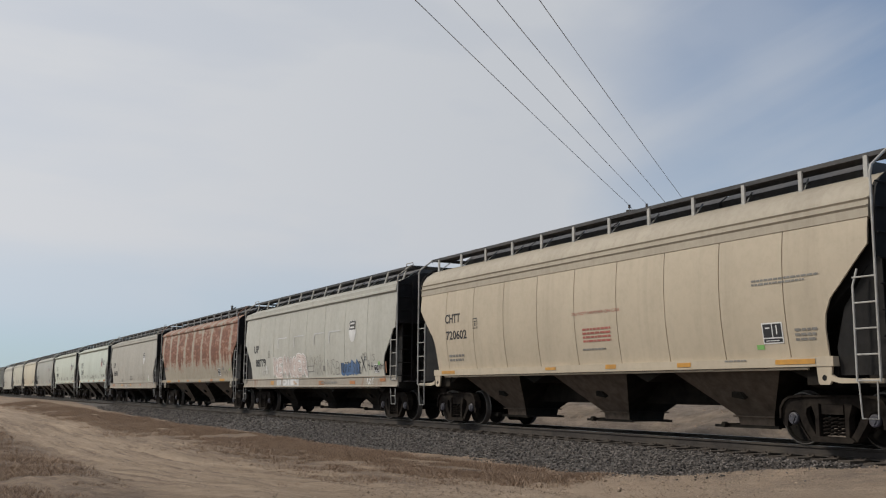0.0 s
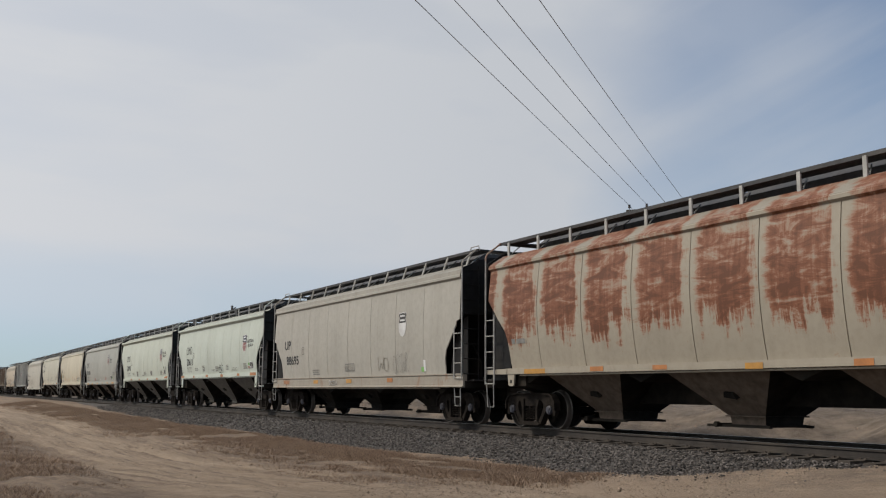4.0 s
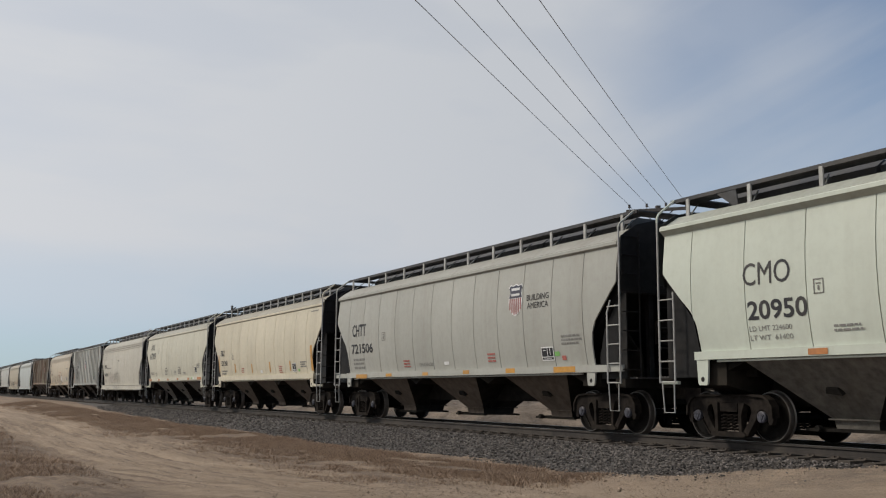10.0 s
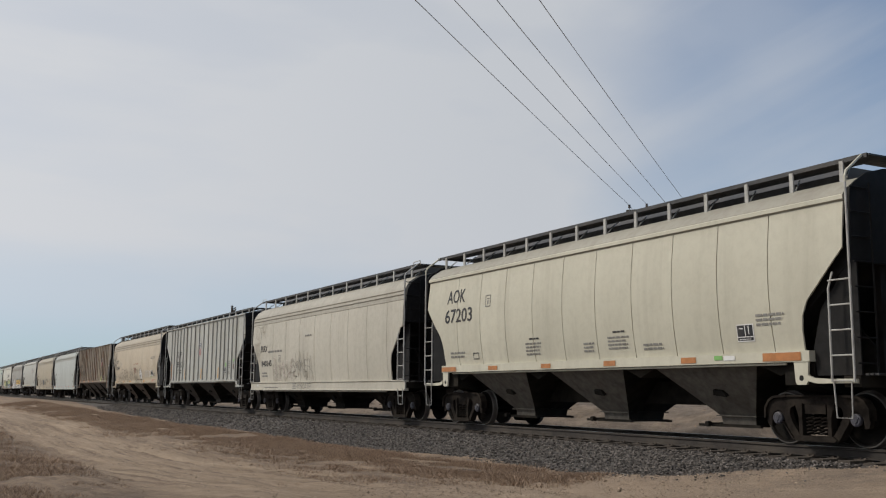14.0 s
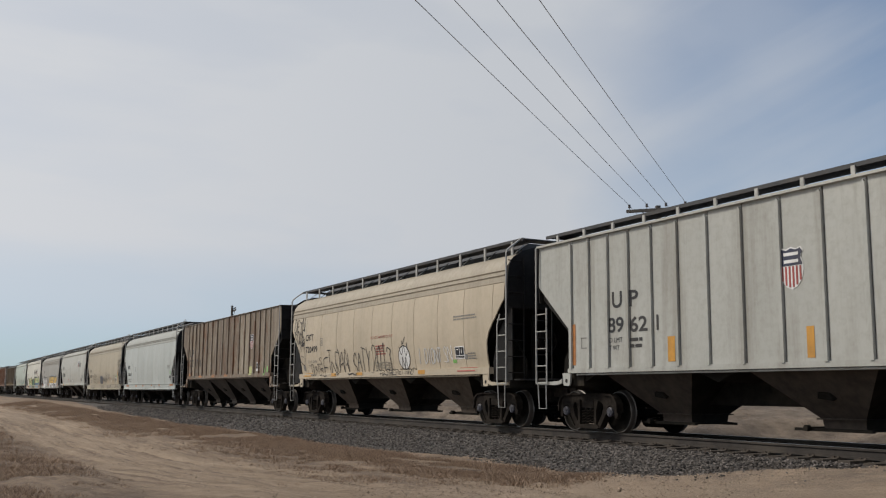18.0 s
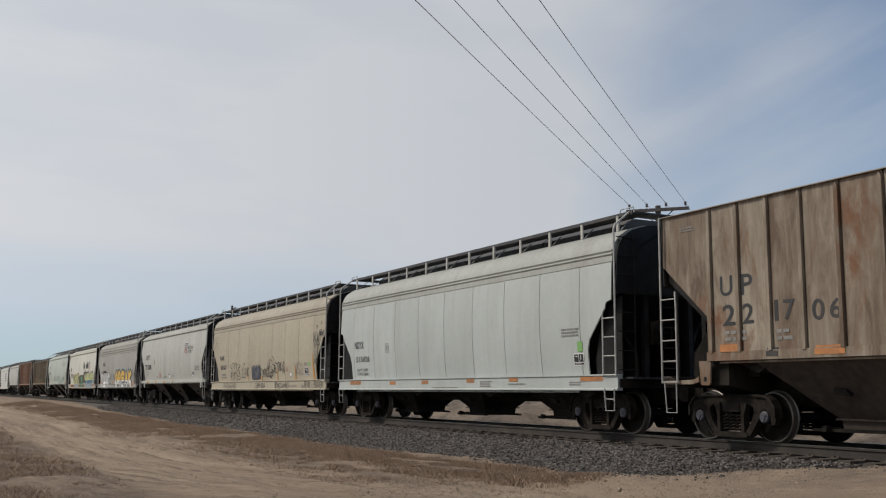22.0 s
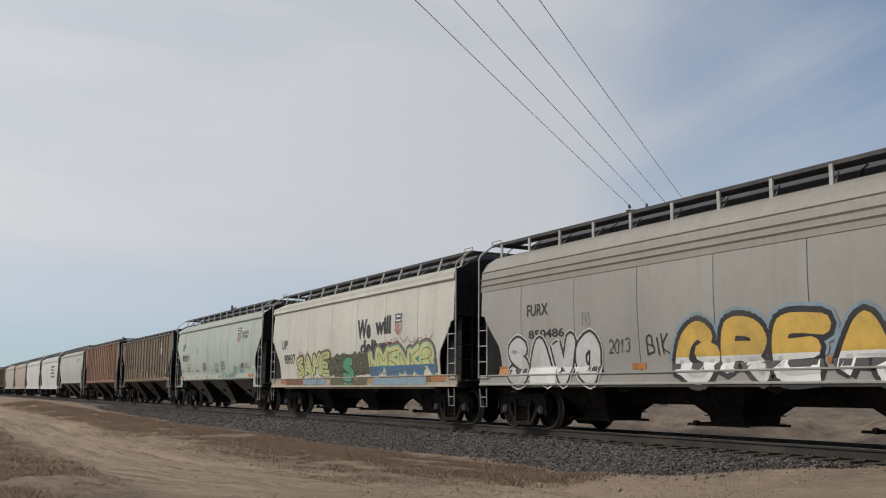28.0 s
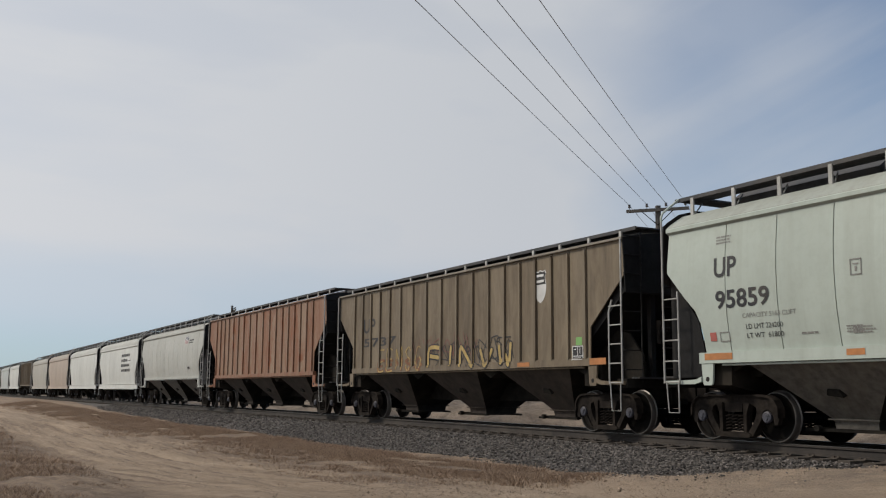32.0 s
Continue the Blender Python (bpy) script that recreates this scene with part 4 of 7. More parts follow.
    if close:
        pipe = Shape()
        pipe.rod((-1.47, -half + 1.5, z0 - 0.03), (-1.47, half - 1.5, z0 - 0.03), 0.022)
        part("train_line_pipe", pipe, spec.get("sill", col), car)

    # roof
    ri = 0.02 if kd == "ribbed" else inset_end - 0.02
    roof = Shape().prism_y(mirror(roof_line) + [(-xt + 0.012, kind.top - 0.006), (xt - 0.012, kind.top - 0.006)], -half + ri, half - ri)
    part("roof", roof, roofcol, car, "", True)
    if not lines and kd != "ribbed":
        s = Shape()
        for sgn in (-1, 1):
            s.prism_y([(sgn * (xt + eave - 0.01), roof_line[0][1] + 0.002), (sgn * (xt + eave + 0.012), roof_line[0][1] + 0.002), (sgn * (xt + eave + 0.012), roof_line[0][1] + 0.07), (sgn * (xt + eave - 0.01), roof_line[0][1] + 0.085)], -half + ri, half - ri)
        part("eave_rail", s, col, car, "clean painted eave strip")
    for z in lines:
        s = Shape()
        for sgn in (-1, 1):
            xs = sgn * float(np.interp(z, [p[1] for p in roof_line], [p[0] for p in roof_line]))
            s.prism_y([(xs - sgn * 0.02, z - 0.042), (xs + sgn * 0.004, z - 0.038), (xs + sgn * 0.032, z), (xs + sgn * 0.028, z + 0.012), (xs - sgn * 0.02, z + 0.02)], -half + ri + 0.01, half - ri - 0.01)
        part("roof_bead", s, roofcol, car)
    lift = -0.44 if spec.get("flat_top") else -0.14 if kd == "ribbed" else 0.0
    lift += min(0.0, kind.top - KINDS[kd].top) if kd == "ribbed" else 0.0
    for k in range(4):
        a = -half + 0.9 + (2 * half - 1.8) * k / 4
        b = a + (2 * half - 1.8) / 4 - 0.08
        part("hatch_cover", Shape().prism_y([(x, z + lift) for x, z in [(-0.56, 4.40), (0.56, 4.40), (0.56, 4.64), (0.36, 4.78), (-0.36, 4.78), (-0.56, 4.64)]], a, b), WALKWAY, car, "long dark hatch cover")

    # running boards on brackets
    flat = kd == "ribbed"
    bz = kind.top + spec.get("board", 0.29) if flat else 4.705
    bx = spec.get("board_x", 1.22) if flat else 1.12
    for sgn in (-1, 1):
        s = Shape()
        for k in range(4):
            x0 = bx - 0.50 + 0.13 * k
            s.box(min(sgn * x0, sgn * (x0 + 0.124)), max(sgn * x0, sgn * (x0 + 0.124)), -half - 0.05, half + 0.05, bz, bz + 0.028)
        s.box(min(sgn * (bx - 0.01), sgn * (bx + 0.02)), max(sgn * (bx - 0.01), sgn * (bx + 0.02)), -half - 0.05, half + 0.05, bz - 0.035, bz + 0.04)
        part("running_board", s, WALKWAY, car, "dark steel running board")
    n = spec.get("brackets", 12)
    roof_x = bx - 0.01
    rz = float(np.interp(roof_x, [p[0] for p in reversed(roof_line)], [p[1] for p in reversed(roof_line)]))
    for k in range(n):
        y = -half + 0.45 + (2 * half - 0.9) * k / (n - 1)
        lean = 0.14 if spec.get("slanted") else 0.0
        for sgn in (-1, 1):
            s = Shape()
            s.prism_x([(y - 0.04 + lean, rz - 0.03), (y + 0.04 + lean, rz - 0.03), (y + 0.04 - lean, bz - 0.005), (y - 0.04 - lean, bz - 0.005)], sgn * bx, sgn * (bx + 0.035))
            s.rod((sgn * (bx - 0.02), y - 0.05, rz + 0.02), (sgn * 0.6, y + 0.3, bz - 0.02), 0.014, 4)
            part("bracket", s, GALV, car)
    for m in (-1, 1):
        y0, y1 = m * (half - 0.42), m * (half + 0.10)
        s = Shape()
        for k in range(5):
            a = y0 + (y1 - y0) * k / 5
            b = a + (y1 - y0) / 5 * 0.85
            s.box(-bx, bx, min(a, b), max(a, b), bz - 0.002, bz + 0.026)
        part("end_platform", s, WALKWAY, car)
        for sgn in (-1, 1):
            s = Shape()
            s.tube([(sgn * 1.585, m * (half - 0.03), kind.top + 0.28), (sgn * 1.585, m * (half - 0.03), min(4.32, bz - 0.05)), (sgn * 1.54, m * (half - 0.035), min(4.42, bz - 0.02)), (sgn * (bx + 0.02), m * (half - 0.05), bz + 0.02)], 0.024)
            if kd != "ribbed":
                part("corner_post", s, GALV if lines else spec.get("sill", col), car)
            if spec.get("slanted") or spec.get("arc_end") or not close:
                part("roof_grab_iron", Shape().tube([(sgn * bx, m * (half - 0.4), bz + 0.02), (sgn * bx, m * (half - 0.36), bz + 0.12), (sgn * bx, m * (half + 0.06), bz + 0.12), (sgn * bx, m * (half + 0.10), bz)], 0.013), spec.get("sill", col), car)

    if spec.get("gussets"):
        for k in range(4):
            y = -half + 1.6 + (2 * half - 3.4) * k / 3
            part("gusset_plate", Shape().prism_x([(y, 4.36), (y + 0.12, 4.36), (y + 0.55, 4.66), (y + 0.05, 4.68)], -1.13, -1.10), WALKWAY, car, "dark triangular plate")

    # ends
    lad = GALV
    for m in (-1, 1):
        for sgn in (-1, 1):
            part("ladder", ladder_shape(sgn, m, half, kind.top + (0.30 if kd != "ribbed" else 0.0), kd), lad, car, "side ladder with stirrup step")
            part("end_ladder", end_ladder_shape(sgn, m, half), BLACK, car)
        y0, y1 = m * (half - 0.30), m * (half + 0.02)
        part("end_sill", Shape().box(-1.50, 1.50, min(y0, y1), max(y0, y1), 0.98, 1.16), UNDER, car)
        for x in (-0.62, 0.62):
            part("end_post", Shape().box(x - 0.06, x + 0.06, min(y0, y0 + m * 0.12), max(y0, y0 + m * 0.12), 1.16, 3.1), BLACK, car)
        posts = Shape().box(-1.45, 1.45, min(m * (half - 0.05), m * (half - 0.02)), max(m * (half - 0.05), m * (half - 0.02)), 2.95, 3.15)
        part("end_brace", posts, BLACK, car)
        part("coupler", coupler_shape(m, half, gap), STEEL, car)
        walkb = Shape()
        for k in range(3):
            a = m * (half - 0.02 + 0.09 * k)
            walkb.box(-1.35, 1.35, min(a, a + m * 0.07), max(a, a + m * 0.07), 1.165, 1.20)
        part("crossover_step", walkb, WALKWAY, car)
        for sgn in (-1, 1):
            yb = m * (half - 1.15)
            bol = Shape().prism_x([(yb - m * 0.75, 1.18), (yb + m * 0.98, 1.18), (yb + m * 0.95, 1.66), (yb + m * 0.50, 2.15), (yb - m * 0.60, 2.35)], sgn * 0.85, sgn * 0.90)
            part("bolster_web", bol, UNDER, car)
            if kd != "ribbed":
                ye, k = m * half, kind.low(0.0)
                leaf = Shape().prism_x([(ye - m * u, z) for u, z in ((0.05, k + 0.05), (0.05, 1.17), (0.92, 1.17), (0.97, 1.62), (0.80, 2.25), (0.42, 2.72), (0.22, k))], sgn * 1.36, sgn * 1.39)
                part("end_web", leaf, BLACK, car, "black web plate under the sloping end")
    wheel = Shape()
    ring = [(-0.45 + 0.27 * math.cos(a * math.pi / 8), -half - 0.12, 2.15 + 0.27 * math.sin(a * math.pi / 8)) for a in range(17)]
    wheel.tube(ring, 0.016)
    for a in range(4):
        wheel.rod((-0.45, -half - 0.12, 2.15), ring[a * 4], 0.012)
    wheel.rod((-0.45, -half - 0.12, 2.15), (-0.45, -half + 0.08, 2.15), 0.05)
    wheel.box(-0.60, -0.30, -half - 0.02, -half + 0.1, 1.9, 2.4)
    part("brake_wheel", wheel, STEEL, car, "dark hand brake wheel")
    tank = Shape().rod((0.75, half - 1.3, 1.50), (0.75, half - 0.35, 1.50), 0.2, 12)
    part("air_reservoir", tank, UNDER, car)

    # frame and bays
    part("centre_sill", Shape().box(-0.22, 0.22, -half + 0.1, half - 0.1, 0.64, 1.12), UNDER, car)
    top = kind.sill[0] + 0.02 if kd != "deep" else kind.sill[0] + 0.06
    pitch = spec.get("pitch", 3.76 if half < 7.5 else GATES)
    wide = 1.44 if spec.get("pitch") else 1.40 if half < 7.5 else 1.50
    bays = (-1.5, -0.5, 0.5, 1.5) if spec.get("pitch") else (-1, 0, 1)
    for k in bays:
        yc = pitch * k
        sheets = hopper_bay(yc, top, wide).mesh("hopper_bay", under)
        # end-facing slopes take near-black UNDER, so their shade is in the colour
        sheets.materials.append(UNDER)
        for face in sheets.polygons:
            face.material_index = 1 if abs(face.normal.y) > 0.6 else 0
        bay = part("hopper_bay", sheets, under, car, "dusty tapered hopper bay, end slopes darkened for shade")
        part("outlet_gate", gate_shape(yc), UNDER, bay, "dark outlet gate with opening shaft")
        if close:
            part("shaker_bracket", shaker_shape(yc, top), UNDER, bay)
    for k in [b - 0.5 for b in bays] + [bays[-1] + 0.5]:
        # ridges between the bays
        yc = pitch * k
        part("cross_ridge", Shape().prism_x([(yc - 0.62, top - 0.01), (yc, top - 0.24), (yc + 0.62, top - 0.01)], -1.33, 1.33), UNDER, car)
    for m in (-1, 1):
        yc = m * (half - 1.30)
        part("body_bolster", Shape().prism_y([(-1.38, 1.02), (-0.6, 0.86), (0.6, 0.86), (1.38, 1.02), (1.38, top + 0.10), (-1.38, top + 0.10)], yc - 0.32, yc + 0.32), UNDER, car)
    for m in (-1, 1):
        add_truck(car, m * (half - (1.42 if lines and kd == "round" else 1.30)), close)
    return car, half, kind


# place of each car's two ends along the track at 16 s
P = paint
tan = P("tan paint", (0.50, 0.43, 0.335, 1), 0.30, 0.0)
grey1 = P("pale grey paint", (0.46, 0.455, 0.415, 1), 0.40, 0.06)
rusted = P("grey paint gone to rust", (0.365, 0.325, 0.265, 1), 0.5, 0.97, True, (0.170, 0.070, 0.040, 1))
grey2 = P("dusty grey paint", (0.42, 0.40, 0.36, 1), 0.45, 0.05)
mint = P("pale mint paint", (0.54, 0.585, 0.528, 1), 0.15, 0.0, streak=0.16)
mint2 = P("pale mint paint, dusty", (0.545, 0.58, 0.512, 1), 0.22, 0.0, streak=0.2)
grey3 = P("grey paint", (0.385, 0.385, 0.355, 1), 0.30, 0.0)
cream = P("cream paint", (0.575, 0.525, 0.415, 1), 0.25, 0.0)
cream2 = P("pale cream paint", (0.54, 0.52, 0.435, 1), 0.30, 0.0)
chalk = P("chalky grey paint", (0.50, 0.475, 0.415, 1), 0.45, 0.10)
rib_grey = P("weathered grey paint", (0.425, 0.43, 0.41, 1), 0.60, 0.08, False, streak=0.95)
rib_brown = P("brown weathered paint", (0.118, 0.080, 0.056, 1), 0.55, 0.52, False, (0.135, 0.066, 0.036, 1), streak=0.8, second=(0.330, 0.285, 0.228, 1))
ice = P("pale blue grey paint", (0.445, 0.475, 0.47, 1), 0.20, 0.0)
sand = P("sandy paint", (0.42, 0.372, 0.292, 1), 0.40, 0.04)
grey4 = P("light grey paint", (0.45, 0.455, 0.43, 1), 0.35, 0.0)
grey5 = P("warm grey paint", (0.335, 0.325, 0.305, 1), 0.30, 0.0)
ivory = P("ivory paint", (0.585, 0.575, 0.522, 1), 0.25, 0.0)
sage = P("pale sage paint", (0.425, 0.475, 0.435, 1), 0.25, 0.0)
rib_olive = P("olive brown weathered paint", (0.110, 0.083, 0.057, 1), 0.50, 0.25, False, (0.13, 0.062, 0.035, 1), streak=0.7, second=(0.215, 0.172, 0.120, 1))
rib_rust = P("rust brown paint", (0.225, 0.098, 0.056, 1), 0.45, 0.50, False, (0.20, 0.075, 0.038, 1), streak=0.6, second=(0.28, 0.195, 0.140, 1))
pinkish = P("faded pinkish tan paint", (0.42, 0.345, 0.29, 1), 0.40, 0.05)
dull = P("dull grey paint", (0.27, 0.265, 0.25, 1), 0.40, 0.0)
rust_sill = P("rust-stained sill paint", (0.37, 0.33, 0.28, 1), 0.5, 0.42, False, (0.22, 0.11, 0.065, 1))
tan_sill = P("stained ivory sill paint", (0.42, 0.36, 0.29, 1), 0.4, 0.25, False, (0.25, 0.12, 0.06, 1))
pale = P("white paint", (0.58, 0.59, 0.57, 1), 0.25, 0.0)

# bay colours: dust over the paint, with underside shade mixed into tan and grey
U_TAN = grime("dusty shaded tan bay paint", (0.118, 0.088, 0.066, 1), 0.85)
U_GREY = grime("dusty shaded grey bay paint", (0.125, 0.112, 0.096, 1), 0.85)
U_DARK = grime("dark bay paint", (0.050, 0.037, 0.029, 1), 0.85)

CARS = [
    dict(span=(-161.9, -146.2), kind="round", paint=grey2, label="tan covered hopper car with black ends"),
    dict(span=(-144.58, -128.85), weld=(1.73, 1.515), kind="round", paint=tan, roof_lines=(3.80, 3.92), under=U_TAN, sill_z=(1.315, 1.475), top=3.61, label="tan curved-side covered hopper car with black lettering"),
    dict(span=(-127.45, -111.55), weld=(2.16, 1.90), kind="deep", paint=grey1, slanted=True, sill_z=(1.02, 1.36), top=3.92, sill=rust_sill, label="weathered pale grey hopper car with pink and blue graffiti"),
    dict(span=(-110.45, -94.5), weld=(2.42, 1.755), kind="round", bar="high", paint=rusted, eave=0.045, under=U_TAN, sill_z=(1.31, 1.45), label="grey hopper car with large rust patches down its side"),
    dict(span=(-93.3, -77.4), weld=(2.16, 1.90), kind="deep", paint=grey2, slanted=True, sill_z=(1.0, 1.36), top=3.92, sill=rust_sill, label="dusty grey hopper car with a shield emblem"),
    dict(span=(-76.05, -60.5), ends=END_SHADED_TEAL, weld=(0.96, 1.38), kind="round", paint=mint, under=U_GREY, brackets=10, gussets=True, eave=0.10, sill_z=(1.50, 1.66), bar="none", label="clean pale mint covered hopper car with shield emblem"),
    dict(span=(-59.15, -43.38), ends=END_SHADED_TEAL, weld=(0.96, 1.38), kind="round", paint=mint2, under=U_GREY, brackets=10, gussets=True, eave=0.10, sill_z=(1.49, 1.64), bar="none", label="pale mint covered hopper car with shield emblem"),
    dict(span=(-42.2, -26.3), weld=(1.21, 1.213), kind="round", bar="high", paint=grey3, eave=0.045, under=U_TAN, sill_z=(1.31, 1.47), label="grey covered hopper car with shield emblem"),
    dict(span=(-25.0, -10.2), weld=(1.91, 1.24), kind="round", paint=cream, eave=0.03, under=U_TAN, brackets=15, sill_z=(1.33, 1.52), label="cream covered hopper car with yellow reflector strips"),
    dict(span=(-9.0, 5.8), weld=(1.91, 1.24), kind="round", paint=cream2, eave=0.03, under=U_GREY, brackets=14, sill_z=(1.40, 1.58), label="pale cream covered hopper car with black lettering"),
    dict(span=(7.15, 22.5), kind="deep", seams=8, inset=1.3, paint=chalk, roof_lines=(3.80, 3.92), sill_z=(0.90, 1.22), top=3.63, arc_end=True, label="chalky grey hopper car covered in faint graffiti"),
    dict(span=(23.75, 39.4), kind="ribbed", paint=rib_grey, under=U_DARK, brackets=15, sill_z=(1.30, 1.40), label="weathered grey hopper car with vertical side ribs"),
    dict(span=(40.7, 56.77), weld=(1.73, 1.515), kind="round", paint=tan, roof_lines=(3.80, 3.92), under=U_TAN, sill_z=(1.33, 1.50), top=3.61, label="tan curved-side hopper car with black graffiti"),
    dict(span=(58.2, 74.75), kind="ribbed", paint=rib_brown, under=U_DARK, brackets=15, sill_z=(1.46, 1.62), top=4.33, board=0.025, board_x=0.8, flat_top=True, pitch=3.0, label="rusty brown hopper car with vertical side ribs"),
    dict(span=(76.15, 91.55), kind="deep", seams=8, inset=1.3, paint=ice, roof_lines=(3.80, 3.88), sill_z=(0.92, 1.26), top=3.63, arc_end=True, label="pale blue-grey hopper car with orange reflectors"),
    dict(span=(92.8, 108.2), kind="deep", seams=8, inset=1.3, paint=sand, roof_lines=(3.80, 3.88), sill_z=(0.92, 1.29), top=3.63, arc_end=True, label="sandy tan hopper car with black graffiti tags"),
    dict(span=(109.3, 125.7), weld=(1.08, 1.177), kind="round", bar="high", paint=grey4, eave=0.045, under=U_DARK, sill_z=(1.29, 1.46), label="light grey covered hopper car with shield emblem"),
    dict(span=(127.0, 142.5), weld=(2.06, 2.20), kind="deep", paint=grey5, roof_lines=(3.60, 3.75, 3.95), sill_z=(1.04, 1.30), top=3.43, arc_end=True, label="grey hopper car with large yellow and white graffiti"),
    dict(span=(143.7, 159.5), weld=(2.03, 2.28), kind="deep", paint=ivory, slanted=True, sill_z=(1.01, 1.35), top=3.92, sill=tan_sill, label="ivory hopper car with slogan and green graffiti"),
    dict(span=(160.8, 176.3), weld=(1.74, 1.214), kind="round", paint=sage, eave=0.045, under=U_GREY, brackets=14, sill_z=(1.42, 1.62), label="pale sage green covered hopper car with shield emblem"),
    dict(span=(177.55, 193.3), kind="ribbed", paint=rib_olive, under=U_DARK, brackets=14, sill_z=(1.45, 1.62), top=4.08, board=0.25, label="olive brown ribbed hopper car with yellow graffiti"),
    dict(span=(194.6, 210.6), kind="ribbed", paint=rib_rust, under=U_DARK, brackets=14, sill_z=(1.45, 1.60), label="rust brown ribbed hopper car"),
    dict(span=(211.5, 227.2), kind="round", seams=12, inset=1.2, paint=grey4, under=U_GREY, label="pale grey covered hopper car"),
    dict(span=(228.3, 243.6), kind="deep", seams=8, inset=1.3, paint=pale, label="white hopper car with dark lettering"),
]
# the far end of the train never comes close
tail = 245.0
for k, (kd, pt, what) in enumerate([("deep", pale, "white"), ("deep", pinkish, "faded pinkish"), ("deep", grey2, "dusty grey"), ("ribbed", rib_olive, "olive brown ribbed"), ("deep", pale, "white"),
                                    ("deep", ice, "pale grey"), ("deep", dull, "dull grey"), ("deep", pinkish, "pinkish tan"), ("round", cream2, "cream"), ("ribbed", rib_brown, "brown ribbed"),
                                    ("round", grey3, "grey"), ("round", pale, "white"), ("deep", grey1, "pale grey"), ("deep", tan, "tan")]):
    CARS.append(dict(span=(tail, tail + 15.6), kind=kd, paint=pt, close=False, label=what + " covered hopper car far back in the train"))
    tail += 16.85
BUILT = [hopper_car(spec) for spec in CARS]


# ---------------------------------------------------------------- lettering and paint on the car sides
# a: metres from the far end of the car; z: metres above the rail
PINK = grime("faded pink spray paint", (0.62, 0.545, 0.52, 1), 0.7, 0.0, 0.1)
BLUE = grime("blue spray paint", (0.075, 0.15, 0.30, 1), 0.7, 0.0, 0.2)
SKYBLUE = grime("pale blue spray paint", (0.22, 0.31, 0.38, 1), 0.7, 0.0, 0.15)
YELLOW = grime("yellow spray paint", (0.62, 0.40, 0.085, 1), 0.65, 0.0, 0.15)
LIME = grime("lime spray paint", (0.50, 0.53, 0.25, 1), 0.7, 0.0, 0.15)
MOSS = grime("moss green spray paint", (0.10, 0.105, 0.055, 1), 0.7, 0.0, 0.2)
JADE = grime("jade spray paint", (0.085, 0.30, 0.18, 1), 0.7, 0.0, 0.15)
MAROON = grime("maroon spray paint", (0.19, 0.075, 0.065, 1), 0.7, 0.0, 0.2)
TEAL = grime("teal spray paint", (0.06, 0.24, 0.24, 1), 0.7, 0.0, 0.2)
SILVER = grime("silver spray paint", (0.53, 0.53, 0.53, 1), 0.5, 0.0, 0.1)
SMOKE = grime("thin grey spray paint", (0.27, 0.25, 0.21, 1), 0.75, 0.0, 0.15)
ROSE = grime("dusty rose spray paint", (0.40, 0.31, 0.285, 1), 0.75, 0.0, 0.1)
HAZE = grime("worn thin spray paint", (0.36, 0.335, 0.285, 1), 0.75, 0.0, 0.12)
OCHRE = grime("dull ochre spray paint", (0.40, 0.285, 0.105, 1), 0.7, 0.0, 0.3)
SANDY = grime("sand-coloured spray paint", (0.40, 0.355, 0.28, 1), 0.75, 0.0, 0.1)
RUSTINK = grime("rusty brown stain", (0.20, 0.09, 0.05, 1), 0.85, 0.0, 0.3)
STRIPE = {"k": LETTER, "g": GREYINK, "r": REDINK, "w": WHITE, "y": REFLECT, "o": ORANGE, "n": GREENTAG, "p": PINK, "b": BLUE, "s": SMOKE, "t": TEAL, "u": SILVER, "f": RUSTINK,
          "d": SANDY, "z": HAZE, "h": OCHRE, "x": ROSE, "l": LIME, "m": MOSS, "j": JADE, "q": MAROON, "e": YELLOW, "a": SKYBLUE, "v": NAVY, "c": CRIMSON}


def skin(kind_name, kind, z):
    """How far out the painted surface lies at that height."""
    if z > kind.sill[1] - 0.005 and z > kind.sill[0]:
        return kind.x(z)
    return 1.545 if kind_name == "deep" else 1.53


COATS = [0] * len(CARS)


def decal(name, i, flat, mat, label="", lift=0.006, coats=True):
    """Lay flat shapes, a bmesh in (metres from the far end, height), on the side of car i."""
    car, half, kind = BUILT[i]
    if coats:
        COATS[i] += 1
        lift += 0.0002 * (COATS[i] % 31)
    kn = CARS[i]["kind"]
    zs = [v.co.y for v in flat.verts]
    z = math.ceil(min(zs) / 0.16) * 0.16
    cuts = [kind.sill[1] - 0.005] + [z + 0.16 * k for k in range(int((max(zs) - z) / 0.16) + 1)]
    for z in cuts:
        if min(zs) < z < max(zs):
            bmesh.ops.bisect_plane(flat, geom=flat.verts[:] + flat.edges[:] + flat.faces[:], plane_co=(0, z, 0), plane_no=(0, 1, 0))
    for v in flat.verts:
        v.co = Vector((-(skin(kn, kind, v.co.y) + lift + v.co.z), half - v.co.x, v.co.y))
    bmesh.ops.recalc_face_normals(flat, faces=flat.faces)
    me = bpy.data.meshes.new(name)
    flat.to_mesh(me)
    flat.free()
    me.materials.append(mat)
    return part(name, me, mat, car, label)


def poly(bm, pts):
    bm.faces.new([bm.verts.new((a, z, 0)) for a, z in pts])


